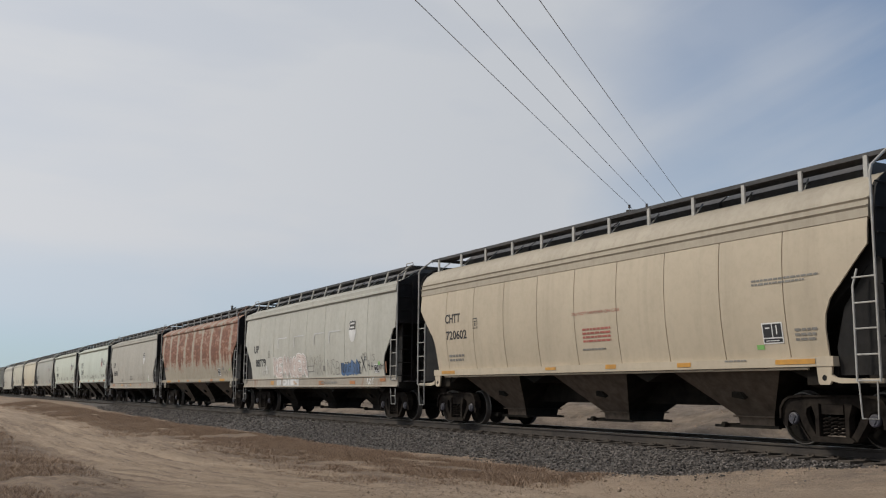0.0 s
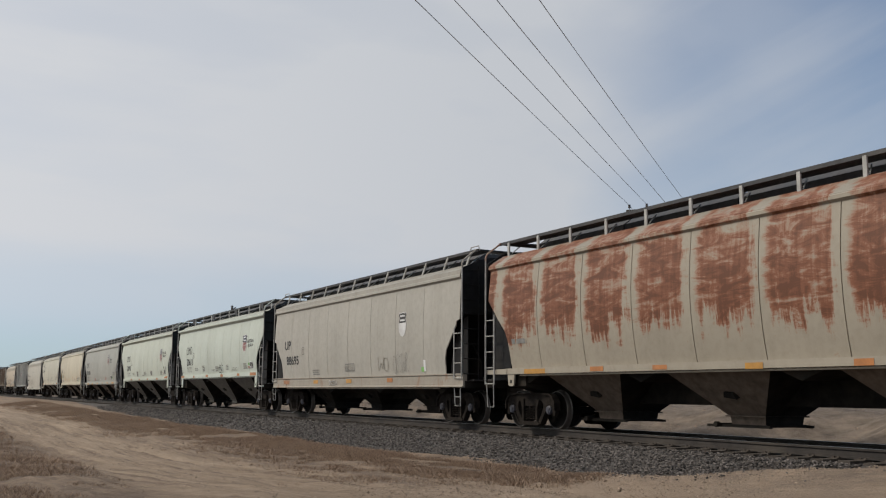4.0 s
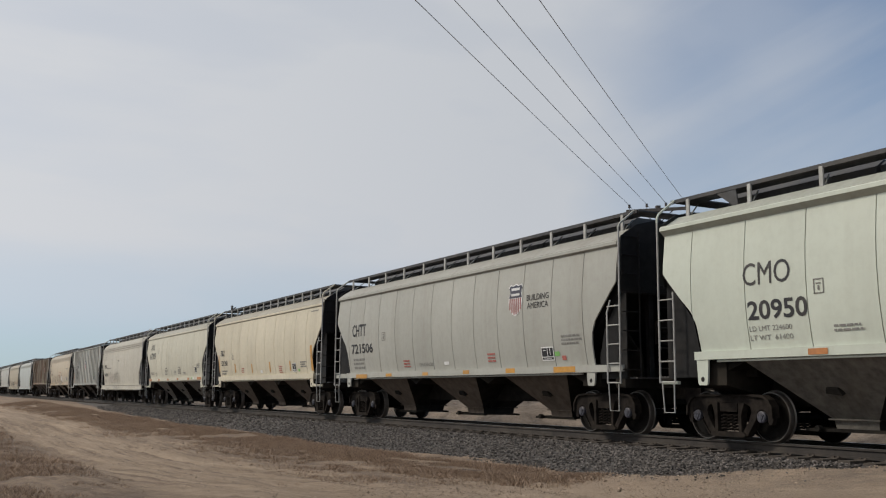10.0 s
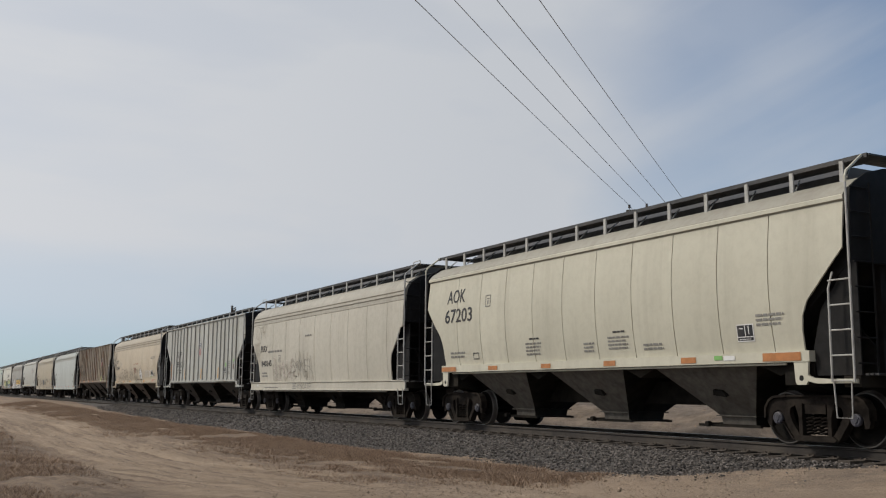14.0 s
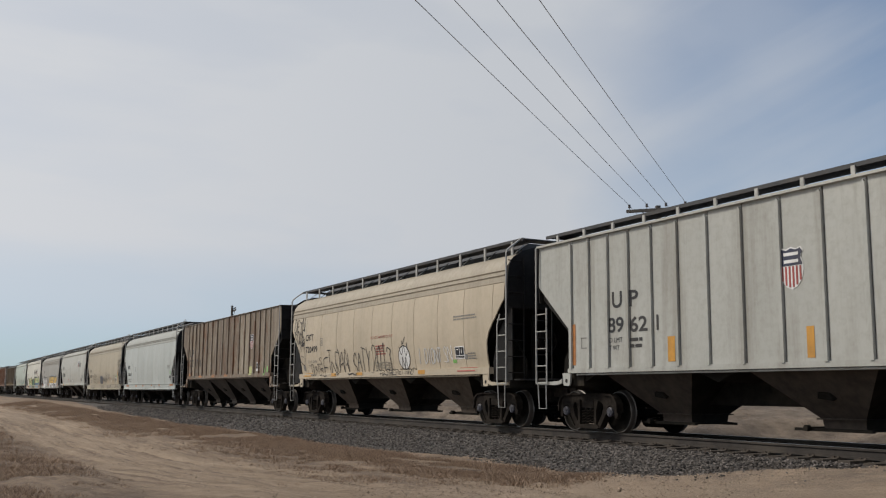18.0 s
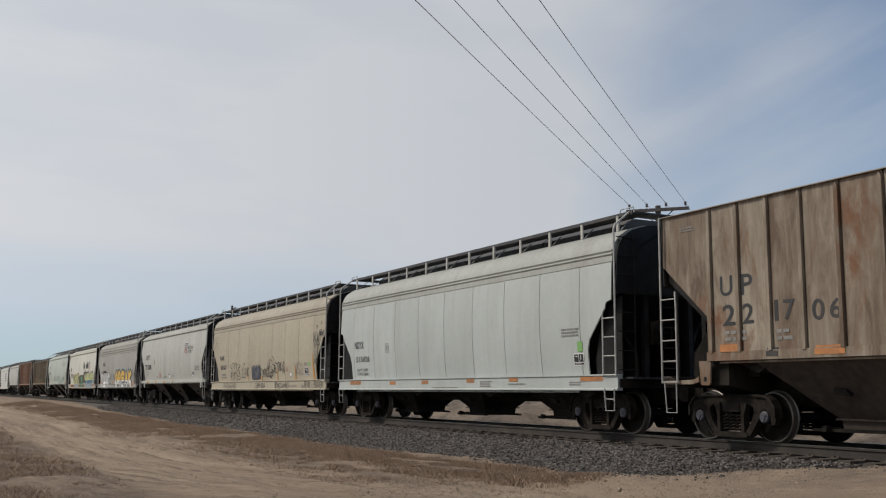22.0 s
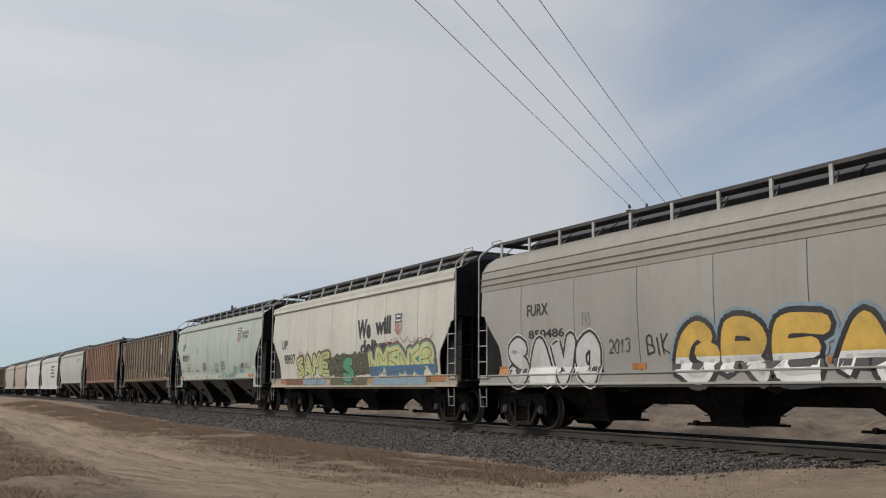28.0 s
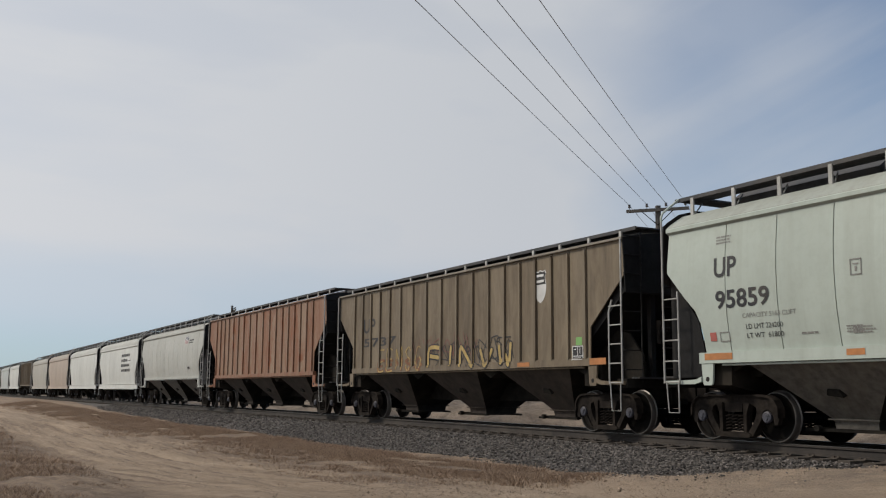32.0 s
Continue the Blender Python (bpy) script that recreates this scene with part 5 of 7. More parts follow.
def ribbon(bm, pts, w):
    """A painted stroke of even width along points."""
    for (a0, z0), (a1, z1) in zip(pts, pts[1:]):
        d = math.hypot(a1 - a0, z1 - z0) or 1e-6
        nx, nz = -(z1 - z0) / d * w / 2, (a1 - a0) / d * w / 2
        ex, ez = (a1 - a0) / d * w * 0.3, (z1 - z0) / d * w * 0.3
        poly(bm, [(a0 + nx - ex, z0 + nz - ez), (a0 - nx - ex, z0 - nz - ez), (a1 - nx + ex, z1 - nz + ez), (a1 + nx + ex, z1 + nz + ez)])


def rect(i, key, a0, a1, z0, z1, name="reflector", label="", lift=0.006):
    bm = bmesh.new()
    poly(bm, [(a0, z0), (a1, z0), (a1, z1), (a0, z1)])
    decal(name, i, bm, STRIPE[key], label, lift)


def font_mesh(word, bold):
    if "M" in word and bold > 0:
        bold = 0.0
    cu = bpy.data.curves.new("lettering", "FONT")
    cu.body, cu.size, cu.offset, cu.resolution_u = word, 1.0, bold, 3
    tmp = bpy.data.objects.new("lettering", cu)
    me = bpy.data.meshes.new_from_object(tmp)
    bm = bmesh.new()
    bm.from_mesh(me)
    bpy.data.objects.remove(tmp)
    bpy.data.curves.remove(cu)
    bpy.data.meshes.remove(me)
    return bm


def slogan(i, a0, a1, z0, z1):
    h = (z1 - z0) * 0.43
    word(i, "k", "BUILDING", a0, a1, z1 - h, z1, 0.006)
    word(i, "k", "AMERICA", a0 + 0.02, a1 - 0.02, z0, z0 + h, 0.006)


def word(i, key, text, a0, a1, z0, z1, bold=0.020, lift=0.006, name="lettering", slant=0.0):
    bm = font_mesh(text, bold)
    xs, ys = [v.co.x for v in bm.verts], [v.co.y for v in bm.verts]
    x0, x1, y0, y1 = min(xs), max(xs), min(ys), max(ys)
    for v in bm.verts:
        k = (v.co.y - y0) / (y1 - y0)
        v.co = Vector((a0 + (v.co.x - x0) / (x1 - x0) * (a1 - a0) + slant * k, z0 + k * (z1 - z0), 0))
    decal(name, i, bm, STRIPE[key], "painted letters", lift)


def bars(i, key, a0, a1, z0, z1, rows, seed=1):
    """Small print that cannot be read: rows of short bars."""
    rnd = random.Random(seed + i * 17)
    bm = bmesh.new()
    h = (z1 - z0) / rows
    for r in range(rows):
        a = a0
        end = a1 - rnd.random() * 0.25 * (a1 - a0)
        while a < end:
            b = min(end, a + rnd.uniform(0.6, 2.2) * h)
            poly(bm, [(a, z1 - (r + 0.75) * h), (b, z1 - (r + 0.75) * h), (b, z1 - (r + 0.22) * h), (a, z1 - (r + 0.22) * h)])
            a = b + 0.28 * h
    decal("small_print", i, bm, STRIPE[key])


def outline(i, key, a0, a1, z0, z1, w=0.02, inner=True):
    bm = bmesh.new()
    ribbon(bm, [(a0, z0), (a1, z0), (a1, z1), (a0, z1), (a0, z0)], w)
    if inner:
        m = (a0 + a1) / 2
        ribbon(bm, [(m, z0 + 0.25 * (z1 - z0)), (m, z0 + 0.5 * (z1 - z0))], (a1 - a0) * 0.2)
        ribbon(bm, [(a0 + 0.25 * (a1 - a0), z0 + 0.7 * (z1 - z0)), (a1 - 0.25 * (a1 - a0), z0 + 0.7 * (z1 - z0))], 0.02)
    decal("stencil_box", i, bm, STRIPE[key])


def plate(i, a0, a1, z0, z1):
    """A black inspection stencil with a white border and white marks."""
    rect(i, "w", a0, a1, z0, z1, "stencil_border", "white border", 0.006)
    m = 0.05 * (a1 - a0)
    rect(i, "k", a0 + m, (a0 + a1) / 2 - m * 0.5, z0 + 0.30 * (z1 - z0), z1 - m, "stencil_panel", "", 0.009)
    rect(i, "k", (a0 + a1) / 2 + m * 0.5, a1 - m, z0 + 0.30 * (z1 - z0), z1 - m, "stencil_panel", "", 0.009)
    rect(i, "k", a0 + m, a1 - m, z0 + m, z0 + 0.24 * (z1 - z0), "stencil_panel", "", 0.009)
    bm = bmesh.new()
    w, h = a1 - a0, z1 - z0
    ribbon(bm, [(a0 + 0.2 * w, z0 + 0.75 * h), (a0 + 0.38 * w, z0 + 0.75 * h)], 0.06 * h)
    ribbon(bm, [(a0 + 0.72 * w, z0 + 0.45 * h), (a0 + 0.72 * w, z0 + 0.85 * h)], 0.05 * w)
    ribbon(bm, [(a0 + 0.15 * w, z0 + 0.14 * h), (a0 + 0.8 * w, z0 + 0.14 * h)], 0.035 * h)
    decal("stencil_marks", i, bm, WHITE, "", 0.012)


def shield(i, a0, a1, z0, z1, style="full"):
    """The railroad's shield emblem: a dark head over red and white stripes, with no letters."""
    def form(k):
        w, h, c = (a1 - a0) / 2 * k, (z1 - z0) / 2 * k, ((a0 + a1) / 2, (z0 + z1) / 2)
        q = [(0, -1), (0.45, -0.86), (0.80, -0.55), (0.98, -0.1), (0.95, 0.2), (0.80, 0.45), (0.84, 0.66), (1.0, 0.78), (0.78, 0.98), (0.40, 0.90), (0, 1.0)]
        q = q + [(-x, y) for x, y in reversed(q[1:-1])]
        return [(c[0] + x * w, c[1] + y * h) for x, y in q]
    bm = bmesh.new()
    poly(bm, form(1.0))
    decal("shield_edge", i, bm, WHITE, "white edged shield emblem", 0.006)
    bm = bmesh.new()
    poly(bm, form(0.93))
    mid = z0 + 0.56 * (z1 - z0)
    geom = bm.verts[:] + bm.edges[:] + bm.faces[:]
    bmesh.ops.bisect_plane(bm, geom=geom, plane_co=(0, mid, 0), plane_no=(0, 1, 0), clear_inner=True)
    decal("shield_head", i, bm, NAVY if style == "full" else LETTER, "dark shield head", 0.009)
    for k in (0, 1):
        bm = bmesh.new()
        z = mid + (0.10 + 0.17 * k) * (z1 - z0)
        ribbon(bm, [(a0 + 0.24 * (a1 - a0), z), (a1 - 0.24 * (a1 - a0), z)], 0.075 * (z1 - z0))
        decal("shield_bar", i, bm, WHITE, "", 0.012)
    if style == "full":
        for k in range(6):
            a = a0 + (0.10 + 0.145 * k) * (a1 - a0)
            t = abs((k + 0.1) - 2.6) / 3.2
            rect(i, "c", a, a + 0.075 * (a1 - a0), z0 + (0.05 + 0.26 * t * t) * (z1 - z0), mid - 0.01, "shield_stripe", "red stripe", 0.009)


def tag(i, key, a0, a1, z0, z1, cells, w, seed, name="graffiti"):
    """A looping sprayed scrawl that cannot be read."""
    rnd = random.Random(seed)
    bm = bmesh.new()
    cw, h = (a1 - a0) / cells, z1 - z0
    for c in range(cells):
        x, ctrl = a0 + c * cw, []
        style = rnd.randint(0, 3)
        if style == 0:
            ctrl = [(x, z0 + h * rnd.uniform(0.6, 1)), (x + 0.1 * cw, z0), (x + 0.5 * cw, z0 + h * rnd.uniform(0.5, 0.9)), (x + 0.7 * cw, z0 + 0.05 * h), (x + 1.05 * cw, z0 + h * rnd.uniform(0.7, 1))]
        elif style == 1:
            ctrl = [(x + (0.5 + 0.42 * math.cos(k * 0.9 + 0.8)) * cw, z0 + h * (0.45 + (0.38 + 0.03 * k) * math.sin(k * 0.9 + 0.8))) for k in range(8)]
        elif style == 2:
            ctrl = [(x + 0.9 * cw, z0 + 0.9 * h), (x + 0.2 * cw, z0 + 0.8 * h), (x + 0.35 * cw, z0 + 0.5 * h), (x + 0.85 * cw, z0 + 0.35 * h), (x + 0.5 * cw, z0), (x + 0.05 * cw, z0 + 0.15 * h)]
        else:
            ctrl = [(x + 0.1 * cw, z0), (x + 0.3 * cw, z0 + h), (x + 0.75 * cw, z0 + 0.8 * h), (x + 0.3 * cw, z0 + 0.5 * h), (x + 0.95 * cw, z0)]
        ctrl = [(p + rnd.uniform(-0.1, 0.1) * cw, q + rnd.uniform(-0.08, 0.08) * h) for p, q in ctrl]
        pts = []
        for k in range(len(ctrl) - 1):
            p0, p1, p2, p3 = ctrl[max(k - 1, 0)], ctrl[k], ctrl[k + 1], ctrl[min(k + 2, len(ctrl) - 1)]
            for s in range(5):
                t = s / 5
                pts.append(tuple(0.5 * (2 * p1[d] + (p2[d] - p0[d]) * t + (2 * p0[d] - 5 * p1[d] + 4 * p2[d] - p3[d]) * t * t + (3 * p1[d] - p0[d] - 3 * p2[d] + p3[d]) * t ** 3) for d in (0, 1)))
        pts.append(ctrl[-1])
        ribbon(bm, pts, w * 0.62)
    decal(name, i, bm, STRIPE[key], "sprayed scrawl", 0.010)


# strokes of hand-drawn capitals on a grid of nine by nine: each pair of digits is a point
HAND = {
    "A": "004880 2363", "B": "00085876645404 5483816000", "C": "775838160212305071", "D": "0008588683714000", "E": "80000888 0464", "F": "000888 0464",
    "G": "7758381602123060838454", "H": "0008 8088 0484", "I": "4048", "K": "0008 880480", "L": "080080", "M": "0008448880", "N": "00088088",
    "O": "48160321406073765848", "P": "00085876644404", "Q": "48160321406073765848 5280", "R": "00085876644404 4480", "S": "775838171635547371503001",
    "T": "0888 4840", "U": "0802113050718288", "V": "084088", "W": "0820446088", "X": "0880 8800", "Y": "0844 884440", "Z": "08880080",
    "0": "48160321406073765848", "1": "264840", "2": "06285876740080", "3": "0728587655 557371503001", "5": "8808045473715001",
    "+": "4147 1474", "/": "0088", "~": "0416243644566480",
}


def smooth_stroke(ctrl, n=4):
    """Points along a smooth curve through the given ones."""
    pts = []
    for k in range(len(ctrl) - 1):
        p0, p1, p2, p3 = ctrl[max(k - 1, 0)], ctrl[k], ctrl[k + 1], ctrl[min(k + 2, len(ctrl) - 1)]
        for j in range(n):
            t = j / n
            pts.append(tuple((2 * t ** 3 - 3 * t * t + 1) * p1[d] + (t ** 3 - 2 * t * t + t) * 0.4 * (p2[d] - p0[d])
                             + (3 * t * t - 2 * t ** 3) * p2[d] + (t ** 3 - t * t) * 0.4 * (p3[d] - p1[d]) for d in (0, 1)))
    return pts + [ctrl[-1]]


def letters(text, a0, a1, z0, z1, seed, lean=0.0, wild=0.06, fill=0.80):
    """The strokes of a hand-drawn word in metres along and up the car's side."""
    rnd = random.Random(seed)
    cell, out = (a1 - a0) / len(text), []
    for k, ch in enumerate(text):
        if ch == " ":
            continue
        up, drop = 1 + rnd.uniform(-1.5, 1.0) * wild, rnd.uniform(-1.0, 1.0) * wild
        for stroke in HAND[ch].split():
            ctrl = []
            for x, y in zip(stroke[::2], stroke[1::2]):
                u, v = int(x) / 8 + rnd.uniform(-wild, wild), (int(y) / 8 + rnd.uniform(-wild, wild)) * up + drop
                ctrl.append((a0 + (k + (1 - fill) / 2 + fill * u) * cell + lean * v * (z1 - z0), z0 + min(1.05, max(-0.02, v)) * (z1 - z0)))
            out.append(smooth_stroke(ctrl))
    return out


def brush(bm, pts, w, rise=0.0):
    """A stroke with round joints; its pieces lie a hair above one another."""
    n = 0
    for (a0, z0), (a1, z1) in zip(pts, pts[1:]):
        d = math.hypot(a1 - a0, z1 - z0)
        if d < 1e-5:
            continue
        nx, nz, h = -(z1 - z0) / d * w / 2, (a1 - a0) / d * w / 2, rise + 0.00005 * (n % 9)
        n += 1
        bm.faces.new([bm.verts.new(p) for p in ((a0 + nx, z0 + nz, h), (a0 - nx, z0 - nz, h), (a1 - nx, z1 - nz, h), (a1 + nx, z1 + nz, h))])
        if w > 0.05:
            bm.faces.new([bm.verts.new((a1 + math.cos(q * 0.785) * w * 0.5, z1 + math.sin(q * 0.785) * w * 0.5, h + 0.00002)) for q in range(8)])


def scrawl(i, key, text, a0, a1, z0, z1, w, seed, lean=0.0, wild=0.10, fill=0.84):
    """A word sprayed or marked by hand in one thin line."""
    bm = bmesh.new()
    for pts in letters(text, a0, a1, z0, z1, seed, lean, wild, fill):
        brush(bm, pts, w)
    decal("graffiti", i, bm, STRIPE[key], "hand-drawn graffiti tag", 0.010)


def piece(i, text, a0, a1, z0, z1, w, layers, seed, lean=0.0, wild=0.05, fill=0.72):
    """Fat sprayed letters in coats: each coat is (colour, extra width, lift, from height, to height)."""
    cell = (a1 - a0) / len(text)
    for j, ch in enumerate(text):
        for key, grow, lift, lo, hi in layers:
            bm = bmesh.new()
            for k, pts in enumerate(letters(ch, a0 + j * cell, a0 + (j + 1) * cell, z0 + w / 2, z1 - w / 2, seed + 7 * j, lean, wild, fill)):
                brush(bm, pts, w + grow, 0.0002 * (k % 3))
            for z, inner in ((lo, True), (hi, False)):
                if z is not None:
                    bmesh.ops.bisect_plane(bm, geom=bm.verts[:] + bm.edges[:] + bm.faces[:], plane_co=(0, z, 0), plane_no=(0, 1, 0), clear_inner=inner, clear_outer=not inner)
            if bm.faces:
                decal("graffiti_letter", i, bm, STRIPE[key], "", 0.004 + lift + 0.0002 * (j % 4), False)
            else:
                bm.free()


def ragged(i, key, a0, a1, z0, z1, seed, n=16, amp=0.25, name="graffiti_ground"):
    """A patch of sprayed colour with an uneven edge."""
    rnd = random.Random(seed)
    bm = bmesh.new()
    q = [(a0 + (a1 - a0) * k / n, z0 + rnd.random() * amp * 0.4 * (z1 - z0)) for k in range(n + 1)]
    q += [(a1 - (a1 - a0) * k / n, z1 - rnd.random() * amp * (z1 - z0)) for k in range(n + 1)]
    for k in range(n):
        poly(bm, [q[k], q[k + 1], q[2 * n - k], q[2 * n + 1 - k]])
    bmesh.ops.remove_doubles(bm, verts=bm.verts[:], dist=0.0005)
    decal(name, i, bm, STRIPE[key], "", 0.0075)


def flame(i, a0, a1, z0, z1):
    """A white sprayed flame with black outlines."""
    c, w, h = (a0 + a1) / 2, (a1 - a0) / 2, z1 - z0
    rim = [(c + w * math.sin(q), z0 + h * (0.36 - 0.36 * math.cos(q))) for q in [k * math.pi / 6 for k in range(13)]]
    bm = bmesh.new()
    poly(bm, rim[:12])
    decal("graffiti_flame", i, bm, WHITE, "white sprayed flame", 0.0085)
    bm = bmesh.new()
    brush(bm, rim, 0.034)
    for x0, top, deep in ((-0.55, 0.86, 0.46), (0.28, 0.80, 0.42)):
        brush(bm, smooth_stroke([(c + (x0 - 0.2) * w, z0 + 0.70 * h), (c + (x0 + 0.05) * w, z0 + deep * h), (c + (x0 + 0.35) * w, z0 + 0.55 * h), (c + (x0 + 0.3) * w, z0 + top * h)]), 0.030)
    for x0 in (-0.28, 0.22):
        brush(bm, smooth_stroke([(c + (x0 - 0.2) * w, z0), (c + x0 * w, z0 + 0.38 * h), (c + (x0 + 0.26) * w, z0)]), 0.030)
    brush(bm, [(c - 0.1 * w, z0 + 0.76 * h), (c + 0.3 * w, z0 + 0.98 * h)], 0.030)
    decal("graffiti_lines", i, bm, LETTER, "", 0.0105)


# tan car
word(1, "k", "CHTT", 1.7, 2.54, 2.73, 2.98)
word(1, "k", "720602", 1.74, 2.89, 2.28, 2.52)
bars(1, "g", 1.82, 2.71, 1.67, 1.9, 2)
outline(1, "k", 3.25, 3.46, 2.53, 2.78)
word(1, "r", "DO NOT HAMMER ON CAR", 7.72, 9.42, 2.56, 2.63)
bars(1, "r", 8.07, 9.12, 1.94, 2.28, 4)
bars(1, "g", 8.02, 8.88, 1.77, 1.84, 1)
bars(1, "g", 13.14, 14.68, 2.72, 2.85, 2)
plate(1, 13.3, 13.76, 1.72, 2.08)
bars(1, "g", 14.02, 14.52, 1.73, 1.97, 3)
rect(1, "n", 13.13, 13.3, 1.63, 1.71, "green_tag")
rect(1, "y", 1.42, 2.18, 1.36, 1.47)
rect(1, "y", 6.57, 6.99, 1.38, 1.47)
rect(1, "y", 8.85, 9.21, 1.37, 1.46)
rect(1, "y", 11.1, 11.48, 1.36, 1.47)
rect(1, "y", 13.58, 14.43, 1.36, 1.48)
bars(1, "g", 12.38, 12.93, 1.42, 1.47, 1)
# pale grey car
word(2, "k", "UP", 1.47, 2.11, 2.45, 2.77)
word(2, "k", "88779", 1.69, 3.04, 1.87, 2.19)
outline(2, "g", 3.39, 3.61, 2.24, 2.49)
shield(2, 12.06, 12.66, 2.49, 3.26, "plain")
rect(2, "u", 4.52, 5.08, 1.08, 1.33, "graffiti_patch")
rect(2, "u", 5.27, 7.13, 1.06, 1.34, "graffiti_patch")
outline(2, "g", 8.05, 8.64, 1.58, 1.78, 0.03, False)
rect(2, "g", 9.62, 9.8, 1.58, 1.77, "stain")
ragged(2, "b", 11.31, 12.95, 1.38, 1.96, 22, 14, 0.35)
plate(2, 14.11, 14.45, 1.46, 1.72)
rect(2, "n", 14.41, 14.55, 1.7, 1.81, "green_tag")
rect(2, "y", 3.74, 4.15, 1.12, 1.27)
rect(2, "y", 6.55, 6.96, 1.12, 1.25)
rect(2, "o", 9.25, 9.73, 1.1, 1.23)
rect(2, "o", 12.15, 12.61, 1.11, 1.22)
rect(2, "o", 14.59, 15.02, 1.18, 1.28)
bars(2, "g", 9.49, 11.25, 1.11, 1.23, 1)
# rusted car
plate(3, 12.51, 12.97, 1.58, 1.91)
ragged(3, "g", 13.32, 13.66, 1.80, 2.04, 301, 8, 0.6)
bars(3, "g", 13.34, 13.83, 1.67, 1.78, 2)
scrawl(3, "k", "O", 13.84, 14.22, 1.56, 1.80, 0.020, 302, 0.0, 0.05, 0.95)
scrawl(3, "k", "II", 13.94, 14.12, 1.68, 1.76, 0.016, 303)
rect(3, "n", 14.51, 14.66, 1.8, 1.87, "green_tag")
bars(3, "g", 1.24, 2.13, 1.99, 2.21, 1)
rect(3, "y", 1.78, 2.68, 1.31, 1.42)
rect(3, "o", 4.43, 4.9, 1.33, 1.43)
rect(3, "o", 6.5, 6.93, 1.33, 1.42)
rect(3, "y", 9.0, 9.42, 1.3, 1.41)
rect(3, "o", 11.31, 11.68, 1.31, 1.42)
rect(3, "y", 12.98, 13.84, 1.31, 1.43)
# dusty grey car
word(4, "k", "UP", 1.44, 2.13, 2.45, 2.8)
word(4, "k", "88695", 1.61, 2.99, 1.86, 2.21)
outline(4, "g", 3.36, 3.59, 2.24, 2.5)
shield(4, 11.9, 12.45, 2.5, 3.26, "plain")
outline(4, "g", 7.62, 8.39, 1.55, 1.78, 0.03, False)
tag(4, "g", 7.67, 8.34, 1.58, 1.75, 5, 0.02, 31)
tag(4, "s", 10.39, 11.14, 1.53, 1.98, 2, 0.04, 32)
tag(4, "g", 11.46, 12.53, 1.45, 2.01, 5, 0.02, 33)
bars(4, "g", 4.48, 5.27, 1.44, 1.66, 3)
rect(4, "w", 13.52, 13.65, 1.45, 1.77, "placard")
rect(4, "n", 13.36, 13.53, 1.44, 1.58, "green_tag")
rect(4, "o", 1.33, 1.99, 1.13, 1.27)
rect(4, "y", 4.64, 5.09, 1.14, 1.26)
rect(4, "y", 7.77, 8.22, 1.14, 1.27)
rect(4, "o", 11.05, 11.46, 1.15, 1.28)
tag(4, "w", 6.12, 6.91, 1.08, 1.24, 5, 0.03, 34)
# mint car
word(5, "k", "CMO", 2.17, 3.32, 2.73, 3.16)
word(5, "k", "20611", 2.25, 3.5, 2.16, 2.54)
outline(5, "g", 3.59, 3.83, 2.54, 2.79)
shield(5, 12.51, 13.15, 2.56, 3.36)
slogan(5, 13.28, 14.13, 2.78, 3.11)
plate(5, 13.6, 14.01, 1.83, 2.12)
rect(5, "n", 13.32, 13.51, 1.99, 2.09, "green_tag")
rect(5, "r", 13.33, 13.49, 1.84, 1.94, "red_tag")
bars(5, "g", 12.59, 13.16, 1.82, 2.09, 3)
bars(5, "g", 5.44, 5.93, 1.82, 2.12, 4)
bars(5, "g", 9.76, 10.28, 1.82, 2.08, 4)
word(5, "g", "CH-110-LCS", 7.1, 7.75, 1.81, 1.9)
bars(5, "g", 7.88, 8.58, 1.77, 2.05, 3)
outline(5, "k", 8.56, 8.87, 1.72, 1.98, 0.03, False)
tag(5, "k", 8.69, 9.29, 1.71, 2.13, 4, 0.02, 41)
tag(5, "g", 10.75, 11.57, 1.79, 1.96, 4, 0.02, 42)
bars(5, "g", 3.92, 4.66, 1.87, 2.02, 2)
bars(5, "g", 1.32, 1.56, 1.76, 1.87, 1)
rect(5, "o", 0.94, 1.66, 1.54, 1.64)
rect(5, "o", 3.57, 3.86, 1.53, 1.63)
rect(5, "o", 6.13, 6.55, 1.53, 1.64)
rect(5, "o", 8.86, 9.28, 1.52, 1.63)
rect(5, "o", 11.61, 12.01, 1.53, 1.64)
rect(5, "o", 13.61, 14.45, 1.53, 1.66)
# dusty mint car
word(6, "k", "CMO", 2.31, 3.39, 2.75, 3.15)
word(6, "k", "20950", 2.38, 3.72, 2.14, 2.48)
outline(6, "g", 3.88, 4.07, 2.5, 2.73)
shield(6, 12.63, 13.22, 2.54, 3.32)
slogan(6, 13.37, 14.26, 2.78, 3.12)
rect(6, "g", 5.62, 6.06, 1.75, 2.06, "grey_stencil")
rect(6, "g", 9.89, 10.36, 1.77, 2.05, "grey_stencil")
rect(6, "m", 13.66, 13.83, 2.11, 2.25, "green_placard")
plate(6, 13.73, 14.06, 1.79, 2.08)
rect(6, "g", 14.18, 14.31, 2.08, 2.24, "emblem")
bars(6, "g", 12.67, 13.25, 1.77, 2.03, 3)
rect(6, "r", 13.42, 13.55, 1.8, 1.9, "red_tag")
word(6, "g", "CH-110-LDS", 7.23, 7.94, 1.77, 1.85)
bars(6, "g", 7.94, 8.63, 1.78, 2.01, 3)
bars(6, "g", 4.2, 4.89, 1.85, 1.99, 2)
rect(6, "o", 3.66, 4.06, 1.51, 1.61)
rect(6, "o", 6.32, 6.7, 1.5, 1.6)
